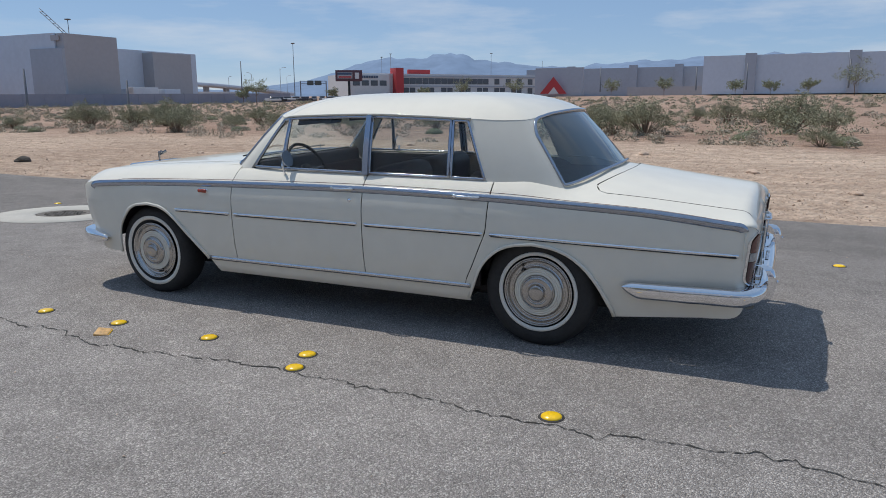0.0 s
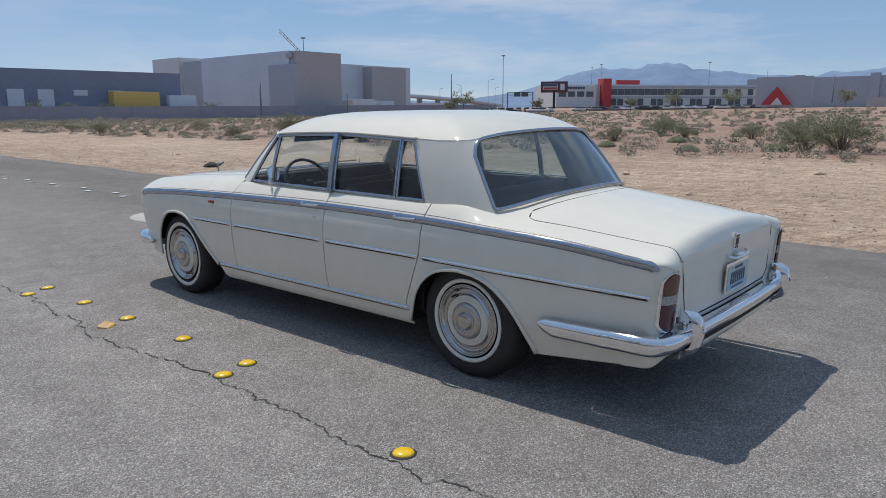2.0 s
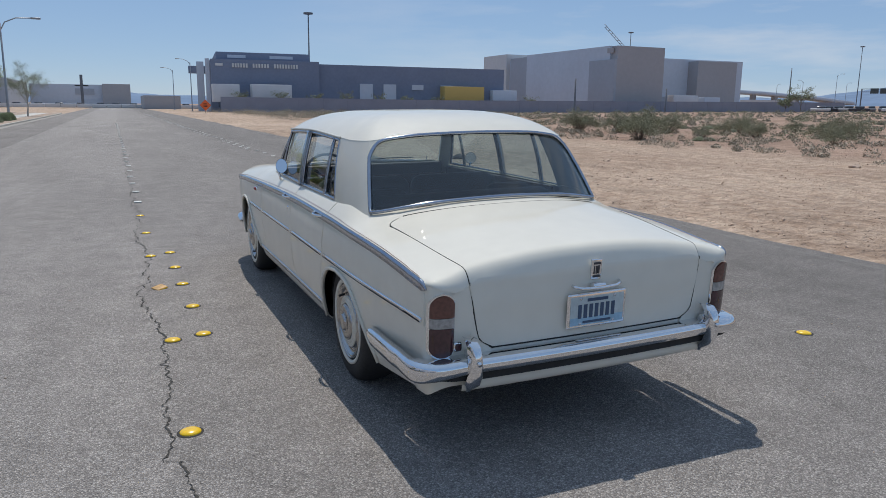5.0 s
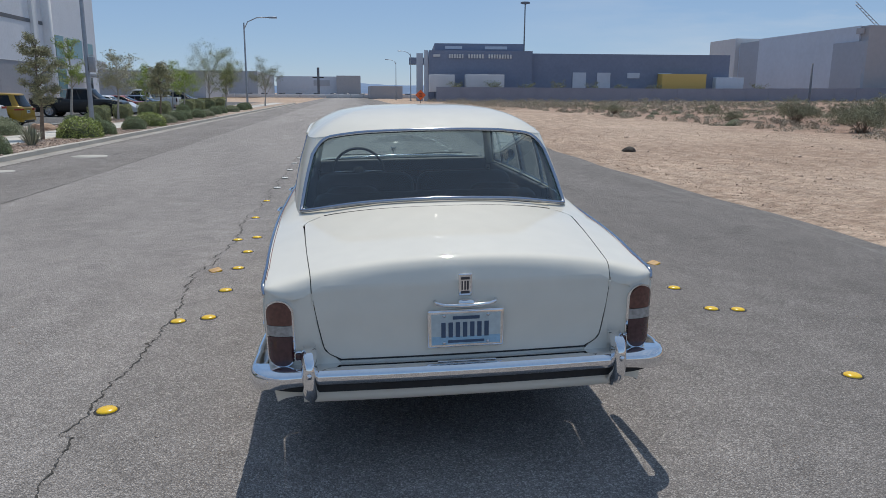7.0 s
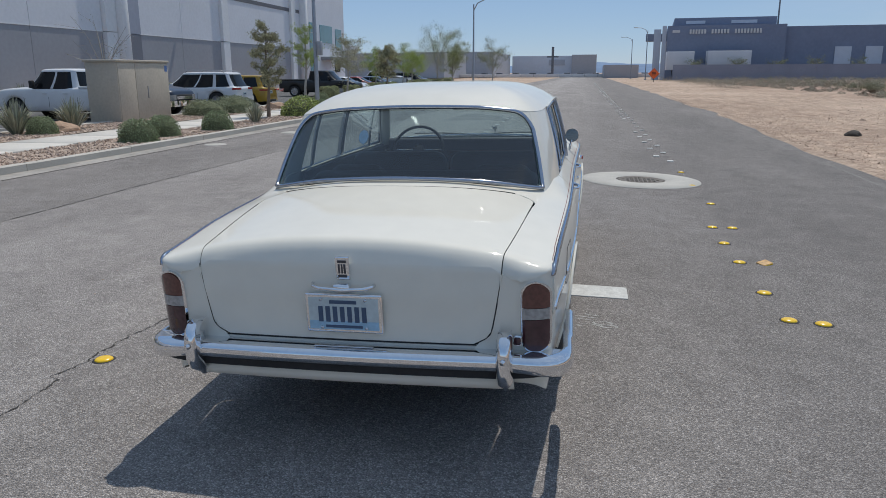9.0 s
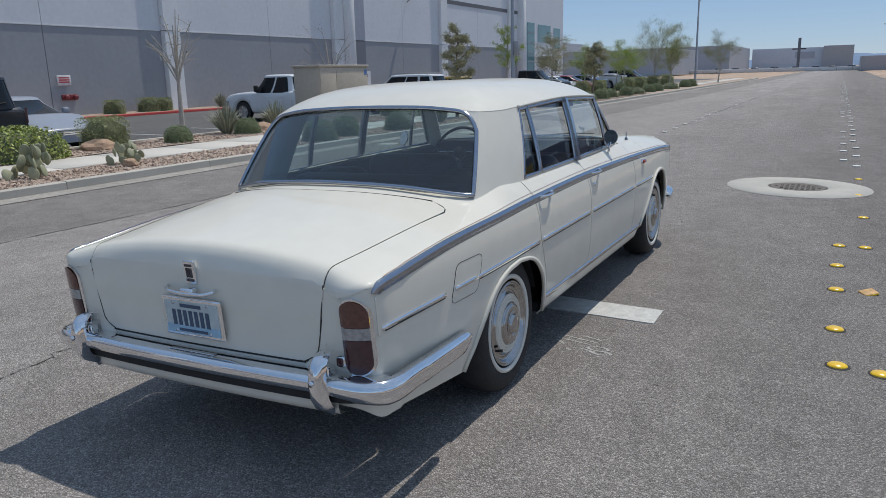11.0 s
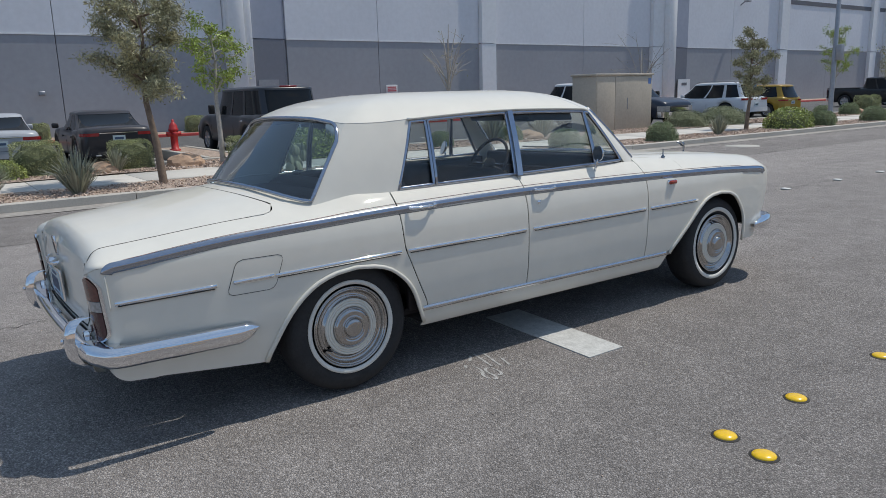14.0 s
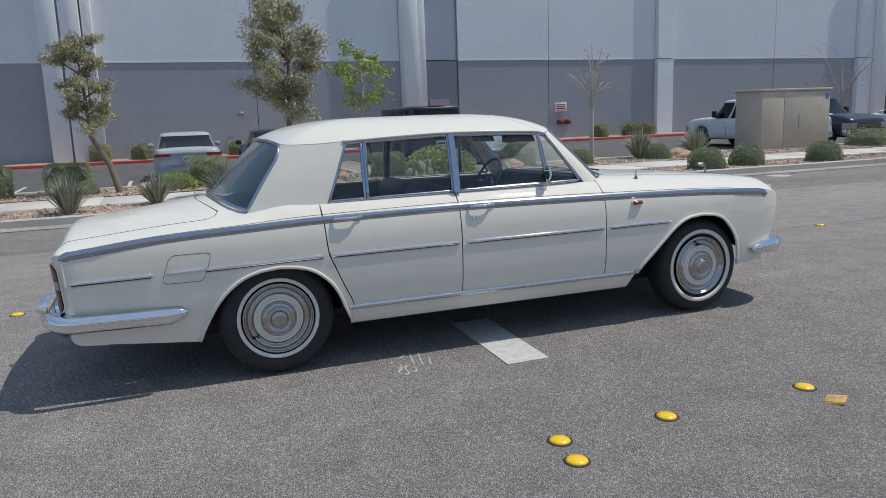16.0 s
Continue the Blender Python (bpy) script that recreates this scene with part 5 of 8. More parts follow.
part("plate_sheet", box(-0.142, 0.142, -.0085, -.005, -0.066, 0.066), SIGN_PALE, plate, "pale blue plate")
part("plate_foot", box(-0.142, 0.142, -.0088, -.0086, -0.066, -0.030), SIGN_BLUE, plate, "blue lower edge")
for i in range(7):
    x = -0.093 + 0.0295 * i
    part("character_bar", box(x - 0.009, x + 0.009, -.0105, -.0083, -0.034, 0.030), SIGN_DARK, plate)
part("heading_bar", box(-0.055, 0.055, -.0105, -.0083, 0.042, 0.056), SIGN_DARK, plate)
part("footer_bar", box(-0.075, 0.075, -.0105, -.0083, -0.058, -0.047), SIGN_DARK, plate)
for sx_, sz_ in ((-0.09, 0.058), (0.09, 0.058), (-0.09, -0.058), (0.09, -0.058)):
    part("bolt", lathe([(0.007, 0), (0.006, 0.003), (0.0005, 0.004)], 10, "z"), BRUSHED, plate, m=pose(sx_, -0.0085, sz_, 90, 0, 0))

# ---- cabin ----
def cushion(x0, x1, y0, y1, z0, z1, tilt=0.0, b=0.05):
    return box(x0, x1, y0, y1, z0, z1, b, 4)


part("carpet", box(-0.74, 0.74, 0.30, 2.40, 0.30, 0.33), CARPET, car)
for side in (1, -1):
    part("door_card", box(side * 0.738 - 0.02, side * 0.738 + 0.02, 0.40, 2.12, 0.32, 0.985, 0.01), LEATHER, car, "dark leather door lining")
    part("armrest", box(side * 0.70 - 0.04, side * 0.70 + 0.04, 0.75, 1.15, 0.62, 0.69, 0.02), LEATHER, car)
    part("front_seat", cushion(side * 0.36 - 0.31, side * 0.36 + 0.31, 1.22, 1.78, 0.38, 0.58), LEATHER, car, "dark leather front seat")
    part("seat_back", cushion(-0.335, 0.335, -0.09, 0.09, 0.0, 0.53, b=0.085), LEATHER, car, "dark leather seat back", pose(side * 0.345, 1.22, 0.50, 10, 0, 0))
    part("sun_visor", box(-0.20, 0.20, -0.008, 0.008, -0.07, 0.07, 0.01), LINING, car, m=pose(side * 0.33, 1.84, 1.34, 25, 0, 0))
    part("parcel_side", box(side * 0.66 - 0.06, side * 0.66 + 0.06, 0.02, 0.34, 0.5, 0.90, 0.02), LEATHER, car)
part("rear_seat", cushion(-0.66, 0.66, 0.36, 0.86, 0.38, 0.60), LEATHER, car, "dark leather rear bench")
part("rear_seat_back", cushion(-0.67, 0.67, -0.10, 0.10, 0.0, 0.50, b=0.07), LEATHER, car, "dark leather bench back", pose(0, 0.42, 0.50, 14, 0, 0))
for side in (1, -1):
    part("seat_wing", cushion(-0.17, 0.17, -0.08, 0.09, 0.0, 0.20, b=0.075), LEATHER, car, "padded leather seat shoulder", pose(side * 0.44, 0.50, 0.815, 14, 0, 0))
part("parcel_shelf", box(-0.58, 0.58, -0.16, 0.28, 0.935, 0.95, 0.008), LEATHER, car, "dark parcel shelf")
part("shelf_vent", sweep([(-0.10, -0.115, 0.953), (0.10, -0.115, 0.953), (0.10, -0.09, 0.953), (-0.10, -0.09, 0.953)], ring(0.002, 6), closed=True), CHROME, car, "thin bright vent rim")
dash_rows = []
for x in steps(-0.69, 0.69, 19):
    fy = max(2.175, 2.37 - 0.26 * (abs(x) / 0.69) ** 2.2)
    dash_rows.append([(x, y, z) for y, z in ((2.14, 0.72), (2.14, 0.99), (2.147, 1.015), (2.16, 1.028), (fy - 0.012, 1.022), (fy - 0.003, 1.008), (fy, 0.98), (fy, 0.72))])
dash = part("dashboard", join_sheets([dash_rows]), LEATHER, car, "dark padded dashboard")
part("fascia", box(-0.70, 0.70, 2.122, 2.145, 0.76, 0.93, 0.008), WOOD, dash, "walnut fascia")
for i, gx in enumerate((-0.46, -0.34, -0.22, -0.02, 0.08, 0.18)):
    part("dial", lathe([(0.045 if i < 2 else 0.032, 0), (0.043 if i < 2 else 0.03, 0.008), (0.0005, 0.006)], 18, "z"), BLACK, dash, m=pose(gx, 2.12, 0.85, 90, 0, 0))
swm = part("steering_wheel", sweep([(0.20 * math.cos(a), 0.20 * math.sin(a), 0) for a in [2 * math.pi * i / 40 for i in range(40)]], ring(0.0115, 8), closed=True), BLACK, car, "thin black steering wheel", pose(-0.385, 1.90, 0.955, 62, 0, 0))
part("hub", lathe([(0.05, -0.03), (0.05, 0.0), (0.03, 0.012), (0.0005, 0.014)], 20, "z"), BLACK, swm)
for a in (0.0, math.pi, -math.pi / 2):
    part("spoke", sweep([(0.04 * math.cos(a), 0.04 * math.sin(a), 0), (0.2 * math.cos(a), 0.2 * math.sin(a), 0)], ring(0.008, 6)), BRUSHED, swm)
part("column", sweep([(-0.385, 1.93, 0.92), (-0.385, 2.2, 0.80)], ring(0.025, 8), up=(1, 0, 0)), BLACK, car)
rvm = part("interior_mirror", box(-0.11, 0.11, -0.012, 0.012, -0.035, 0.035, 0.012), BLACK, car, "interior mirror", pose(0, 1.93, 1.30))
part("mirror_stem", sweep([(0, 0, 0.03), (0, 0.02, 0.08)], ring(0.006, 6), up=(1, 0, 0)), CHROME, rvm)
head_rows = [[(px * r, 1.05 + (py - 1.05) * r, pz - 0.012 + (1.455 - pz) * (1 - r ** 4.2)) for px, py, pz in
              [house(u, 1.0, 1, -0.02) for u in steps(0, 1, 40)] + [house(u, 1.0, -1, -0.02) for u in steps(1, 0, 40)][1:]] for r in (1.0, 0.97, 0.92, 0.82, 0.6, 0.3, 0.01)]
part("headlining", join_sheets([head_rows]), LINING, car, "pale grey headlining")


# ---- materials of the surroundings ----
TILT_LIGHT = mat("tiltup_pale_grey", (0.726, 0.743, 0.775), 0.85, vary=0.05, scale=0.35, fine=4, bump=0.05, bump_scale=20)
TILT_DARK = mat("tiltup_mid_grey", (0.350, 0.358, 0.380), 0.85, vary=0.06, scale=0.35, fine=4, bump=0.05, bump_scale=20)
TILT_SHADE = mat("tiltup_recess_shade", (0.36, 0.39, 0.46), 0.85, vary=0.06, scale=0.35, fine=4)
TILT_WHITE = mat("tiltup_white", (0.784, 0.795, 0.800), 0.85, vary=0.05, scale=0.35, fine=4)
JOINT = mat("panel_joint", (0.16, 0.165, 0.18), 0.9)
# NAVY, FAR_GREY, FAR_PALE and FENCE: distance haze is put into the lifted blue
NAVY = mat("blue_grey_wall_hazed", (0.205, 0.244, 0.330), 0.85, vary=0.08, scale=0.2, fine=2)
FAR_GREY = mat("far_warehouse_grey", (0.39, 0.42, 0.47), 0.9, vary=0.05, scale=0.1, fine=1)
FAR_TAUPE = mat("far_warehouse_taupe", (0.41, 0.40, 0.41), 0.9, vary=0.05, scale=0.1, fine=1)
FAR_PALE = mat("far_warehouse_pale", (0.56, 0.61, 0.68), 0.9, vary=0.05, scale=0.1, fine=1)
FAR_WHITE = mat("far_office_white", (0.62, 0.62, 0.62), 0.8, vary=0.05, scale=0.1, fine=1)
FENCE = mat("block_wall_hazed", (0.265, 0.28, 0.335), 0.9, vary=0.08, scale=0.5, fine=5)
SIGNRED = mat("sign_red", (0.50, 0.02, 0.03), 0.5)
DARKGLASS = mat("dark_window_glass", (0.010, 0.012, 0.014), 0.06, 0.0, vary=0.2, scale=1, spec=0.28)
TEALGLASS = mat("teal_window_glass", (0.09, 0.22, 0.24), 0.10, 0.0, vary=0.15, scale=0.6, spec=0.8)
STEEL = mat("galvanised_steel", (0.34, 0.35, 0.37), 0.5, 0.6, vary=0.15, scale=6)
TAN = mat("tan_cabinet_paint", (0.45, 0.405, 0.335), 0.7, vary=0.08, scale=1.5, fine=12)
BARK = mat("grey_brown_bark", (0.20, 0.145, 0.105), 0.9, vary=0.3, scale=14, bump=0.6, bump_scale=40)
PALEBARK = mat("pale_bark", (0.40, 0.37, 0.33), 0.9, vary=0.2, scale=14)
LEAF_PINE = mat("pine_needles", (0.34, 0.36, 0.25), 0.7, vary=0.3, scale=2.2, island=0.45, tint=(0.36, 0.33, 0.18))
LEAF_HEDGE = mat("clipped_olive_leaves", (0.32, 0.345, 0.165), 0.65, vary=0.3, scale=4, island=0.4)
LEAF_LIME = mat("fresh_green_leaves", (0.30, 0.38, 0.08), 0.6, vary=0.25, scale=3, island=0.35)
LEAF_SPRING = mat("pale_spring_leaves", (0.29, 0.31, 0.12), 0.65, vary=0.25, scale=2, island=0.35)
LEAF_DARK = mat("clipped_dark_leaves", (0.235, 0.285, 0.15), 0.65, vary=0.3, scale=4, island=0.4)
LEAF_MID = mat("broad_green_leaves", (0.33, 0.38, 0.11), 0.55, vary=0.3, scale=4, island=0.4)
LEAF_GREY = mat("grey_green_leaves", (0.27, 0.29, 0.185), 0.75, vary=0.3, scale=4, island=0.35)
GRASS = mat("dry_grass_blades", (0.31, 0.32, 0.24), 0.8, vary=0.3, scale=4, island=0.35)
CREOSOTE = mat("creosote_leaves", (0.29, 0.29, 0.19), 0.75, vary=0.3, scale=2, island=0.4)
SAGE = mat("sage_leaves", (0.37, 0.33, 0.255), 0.8, vary=0.3, scale=2, island=0.35)
LEAF_SAGE = mat("pale_sage_leaves", (0.33, 0.325, 0.235), 0.8, vary=0.3, scale=3, island=0.35)
CACTUS = mat("prickly_pear_pad", (0.27, 0.275, 0.175), 0.6, vary=0.2, scale=6, island=0.25)
MOUNTAIN = None


def wall_panel(x, y0, y1, z0, z1, t=0.25):
    return box(x - t, x, y0, y1, z0, z1)


# ---- warehouse behind the parking lot ----
wh = empty("warehouse", pose(-31.0, 0, 0.0), "long grey tilt-up concrete warehouse, two-tone wall", "building")
BAND = 4.27
Y0, Y1, TOP = -60.0, 92.6, 13.5
part("core", box(-60, -0.28, Y0, Y1, 0, TOP - 0.5), TILT_DARK, wh)
# panels run from joint to joint; pilasters stand a little proud
edges = [-60, -52, -44, -36, -34.9, -27, -19.9, -18.8, -11.5, -4.6, -3.4, 3.8, 10.95, 12.1, 14.1, 19.4, 26.3, 27.4, 35.1, 41.8, 43.0, 45.2, 51.8, 58.2, 59.4, 66.5, 74.0, 75.2, 79.0]
for a, b in zip(edges[:-1], edges[1:]):
    proud = (b - a) < 1.5
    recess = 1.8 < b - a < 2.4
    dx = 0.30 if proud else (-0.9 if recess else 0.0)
    lowmat = TILT_WHITE if proud else (TILT_SHADE if recess else TILT_DARK)
    upmat = TILT_WHITE if proud else (TILT_SHADE if recess else TILT_LIGHT)
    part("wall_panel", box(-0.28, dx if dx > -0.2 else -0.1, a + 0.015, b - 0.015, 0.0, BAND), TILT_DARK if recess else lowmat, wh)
    part("wall_panel", box(-0.28, (dx if dx > -0.2 else -0.1) + 0.02, a + 0.015, b - 0.015, BAND + 0.03, TOP), upmat, wh)
    if not proud and not recess:
        part("reveal_strip", box(-0.26, 0.035, a + 0.02, b - 0.02, BAND + 0.003, BAND + 0.06), TILT_WHITE, wh)
part("wall_joint", box(-0.29, -0.12, Y0, 79.0, 0, TOP - 0.1), JOINT, wh)
# pilasters beside the recesses
for y in (11.35, 44.6 - 1.2, 77.3, -3.75, -4.6, -28.0):
    part("pilaster", box(-0.25, 0.75, y - 0.38, y + 0.38, 0, TOP + 0.4, 0.02, 1), TILT_WHITE, wh)
    part("pilaster", box(-0.25, 0.45, y + 0.45, y + 0.85, 0, TOP + 0.4, 0.02, 1), TILT_WHITE, wh)
# these recesses have no depth; their shade is put into darker wall colours
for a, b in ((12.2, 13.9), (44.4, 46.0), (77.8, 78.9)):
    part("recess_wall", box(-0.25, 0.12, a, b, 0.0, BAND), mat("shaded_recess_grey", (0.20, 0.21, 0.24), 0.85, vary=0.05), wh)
    part("recess_wall", box(-0.25, 0.13, a, b, BAND + 0.03, TOP), TILT_SHADE, wh)
part("dark_stripe", box(-0.1, 0.06, 59.5, 78.9, 8.0, 8.35), JOINT, wh)
# office corner with tall glazing
part("office_wall", box(-6, 0.0, 79.02, Y1, 0.0, TOP + 1.5), TILT_LIGHT, wh)
for a, b, z0, z1, g in ((79.9, 82.2, 0.6, 7.3, TEALGLASS), (83.4, 87.7, 5.15, 7.2, TEALGLASS), (89.0, 91.3, 4.5, 7.0, TEALGLASS), (88.5, 90.4, 1.7, 3.1, DARKGLASS)):
    w = part("window", box(-0.05, 0.06, a, b, z0, z1), g, wh, "tall tinted glazing")
    for k in range(1, int((z1 - z0) / 1.1)):
        zz = z0 + k * (z1 - z0) / int((z1 - z0) / 1.1)
        part("mullion", box(0.05, 0.10, a, b, zz - 0.04, zz + 0.04), STEEL, w)
part("canopy", box(0, 1.6, 83.4, 87.8, 3.1, 3.5, 0.05), STEEL, wh)
# wall lamps on arms that throw long shadows down the wall
for y, lz in ((14.2, 11.2), (52.7, 7.8), (43.8, 11.2), (-4.0, 10.5), (-20.5, 10.5)):
    la = part("wall_lamp", sweep([(0.0, y, lz - 0.2), (0.3, y, lz), (0.6, y, lz + 0.03)], ring(0.05, 6), up=(0, 1, 0)), STEEL, wh, "dark wall lamp on an arm")
    part("lamp_head", box(0.40, 0.80, y - 0.2, y + 0.2, lz - 0.02, lz + 0.10, 0.03), STEEL, la)
for y, z in ((12.9, 1.75), (45.1, 1.9), (3.0, 1.9)):
    part("wall_fitting", box(0.1, 0.35, y - 0.12, y + 0.12, z - 0.10, z + 0.10, 0.04), STEEL, wh)
door = part("door", box(0.0, 0.16, 12.45, 13.5, 0.15, 2.35), mat("door_grey", (0.30, 0.31, 0.33), 0.6), wh, "grey steel side door")
sgn = empty("fire_sign", pose(-30.93, 20.1, 1.75), "small white and red sign on the warehouse wall", "sign")
part("board", box(-0.02, 0.02, -0.36, 0.36, -0.24, 0.24, 0.01), mat("sign_white", (0.72, 0.70, 0.70), 0.5), sgn)
for k, c in enumerate((0.12, 0.02, -0.08)):
    part("text_bar", box(0.021, 0.025, -0.28, 0.28, c - 0.03, c + 0.03), SIGNRED, sgn)
hyd = empty("standpipe", pose(-30.98, 20.3, 0.95), "dark red twin fire connection on the warehouse wall", "standpipe")
part("wall_plate", box(0, 0.04, -0.42, 0.42, -0.14, 0.14, 0.02), mat("standpipe_red", (0.20, 0.035, 0.045), 0.5, vary=0.2), hyd)
for q in (-0.24, 0.24):
    part("outlet", lathe([(0.07, 0.03), (0.07, 0.16), (0.11, 0.17), (0.11, 0.24), (0.04, 0.26), (0.0005, 0.26)], 14), MATS["standpipe_red"], hyd, m=pose(0, q, 0))
suite = empty("suite_sign", pose(-30.55, 45.3, 1.5), "pale panel with a number drawn as a bar", "sign")
part("board", box(-0.02, 0.02, -0.7, 0.7, -1.4, 0.5), TILT_WHITE, suite)
part("text_bar", box(0.021, 0.03, -0.3, 0.3, 0.05, 0.25), JOINT, suite)

# ---- fire hydrant, cabinet, street lamps ----
h = empty("fire_hydrant", pose(-17.6, 4.43, 0.06), "red fire hydrant on a kerbed island", "hydrant")
HR = mat("hydrant_red", (0.50, 0.03, 0.03), 0.45, vary=0.15)
part("barrel", lathe([(0.15, 0), (0.15, 0.05), (0.10, 0.07), (0.10, 0.55), (0.14, 0.57), (0.14, 0.62), (0.12, 0.64), (0.11, 0.72), (0.05, 0.80), (0.035, 0.82), (0.035, 0.88), (0.0005, 0.89)], 20, "z"), HR, h)
for a in (0, 90, 180):
    part("outlet", lathe([(0.07, 0.08), (0.07, 0.19), (0.05, 0.20), (0.0005, 0.21)], 12), HR, h, m=pose(0, 0, 0.48, 0, 0, a - 90))
isl = empty("kerbed_island", pose(0, 0, 0), "small concrete-kerbed gravel island in the lot", "island")
part("frame", box(-19.3, -14.2, 4.15, 4.30, -0.25, 0.09, 0.02), CONCRETE, isl)
part("frame", box(-19.3, -14.2, 5.15, 5.30, -0.25, 0.09, 0.02), CONCRETE, isl)
part("fill", box(-19.3, -14.2, 4.30, 5.15, -0.25, 0.065), GRAVEL, isl)

cab = empty("utility_cabinet", pose(-13.65, 17.5, -0.02, 0, 0, 1), "large tan metal utility cabinet beside the pavement", "cabinet")
part("body", box(-1.10, 0.0, 0.0, 3.0, 0.0, 1.92, 0.015), TAN, cab)
part("lid", box(-1.15, 0.05, -0.05, 3.05, 1.92, 1.99, 0.015), TAN, cab)
part("plinth", box(-1.2, 0.1, -0.1, 3.1, -0.06, 0.05, 0.01), CONCRETE, cab)
for a, b in ((0.03, 0.96), (0.98, 2.97)):
    d = part("door", box(0.0, 0.022, a, b, 0.06, 1.88, 0.006), TAN, cab)
    if a > 0.5:
        part("handle", box(0.022, 0.05, 1.60, 1.63, 0.75, 1.15, 0.008), STEEL, d)
part("sticker", box(0.001, 0.026, 2.76, 2.92, 1.62, 1.82), mat("sticker_blue", (0.10, 0.2, 0.45), 0.5), cab)


def street_lamp(x, y, z, height, arm, label, thick_r=0.11, banner=False):
    e = empty("street_lamp", pose(x, y, z), label, "street lamp", "street lamps")
    part("pole", lathe([(thick_r * 1.9, 0), (thick_r * 1.9, 0.06), (thick_r * 1.25, 0.10), (thick_r, 0.4), (thick_r * 0.62, height), (0.0005, height + 0.02)], 14, "z"), STEEL, e)
    part("arm", sweep([(0, 0, height - 0.6), (arm * 0.15, 0, height + 0.1), (arm * 0.5, 0, height + 0.5), (arm, 0, height + 0.55)], ring(0.05, 6), up=(0, 1, 0)), STEEL, e)
    hd = part("lamp_head", box(arm - 0.1, arm + 0.7, -0.16, 0.16, height + 0.46, height + 0.62, 0.05), STEEL, e)
    part("base", box(-0.28, 0.28, -0.28, 0.28, -0.1, 0.07, 0.02), CONCRETE, e)
    if banner:
        part("meter_box", box(0.09, 0.30, -0.12, 0.12, 2.3, 2.9, 0.02), STEEL, e)
    return e


street_lamp(-11.0, 28.1, 0.0, 9.2, 2.4, "galvanised street lamp on a tapered pole in the gravel bed", 0.095, True)
street_lamp(-10.6, 72.4, 0.0, 8.2, 2.5, "galvanised street lamp with a curved arm beside the road")
street_lamp(11.3, 186.0, 0.0, 9.3, -2.6, "distant galvanised street lamp beside the road")
street_lamp(12.6, 156.0, 0.0, 9.8, -2.7, "distant galvanised street lamp beside the road")

# ---- leaves ----
def leaves(points, size, rnd, flat=0.0, long=1.0):
    """Small folded leaves at the points."""
    vs, fs = [], []
    for p in points:
        n = Vector((rnd.gauss(0, 1), rnd.gauss(0, 1), rnd.gauss(0, 1) + flat)).normalized()
        t = n.orthogonal().normalized()
        t.rotate(Matrix.Rotation(rnd.uniform(0, 6.28), 3, n))
        b = n.cross(t)
        s = size * rnd.uniform(0.6, 1.3)
        o = len(vs)
        P = Vector(p)
        vs += [P - t * s * long, P + b * s * 0.5 + n * s * 0.15, P + t * s * long, P - b * s * 0.5 + n * s * 0.15]
        fs += [(o, o + 1, o + 2, o + 3)]
    return mesh_of("leaves", vs, fs)


def limb(pts, r0, r1):
    pts = [Vector(p) for p in pts]
    vs, fs, k, n = [], [], 6, len(pts)
    for i, p in enumerate(pts):
        t = (pts[min(i + 1, n - 1)] - pts[max(i - 1, 0)]).normalized()
        a = t.orthogonal().normalized()
        b = t.cross(a)
        r = r0 + (r1 - r0) * i / (n - 1)
        vs += [p + (a * math.cos(q * 6.2832 / k) + b * math.sin(q * 6.2832 / k)) * r for q in range(k)]
    for i in range(n - 1):
        for q in range(k):
            fs.append((i * k + q, i * k + (q + 1) % k, (i + 1) * k + (q + 1) % k, (i + 1) * k + q))
    return vs, fs


def limbs(items):
    vs, fs = [], []
    for pts, r0, r1 in items:
        v, f = limb(pts, r0, r1)
        o = len(vs)
        vs += v
        fs += [tuple(i + o for i in q) for q in f]
    return mesh_of("limbs", vs, fs, True)


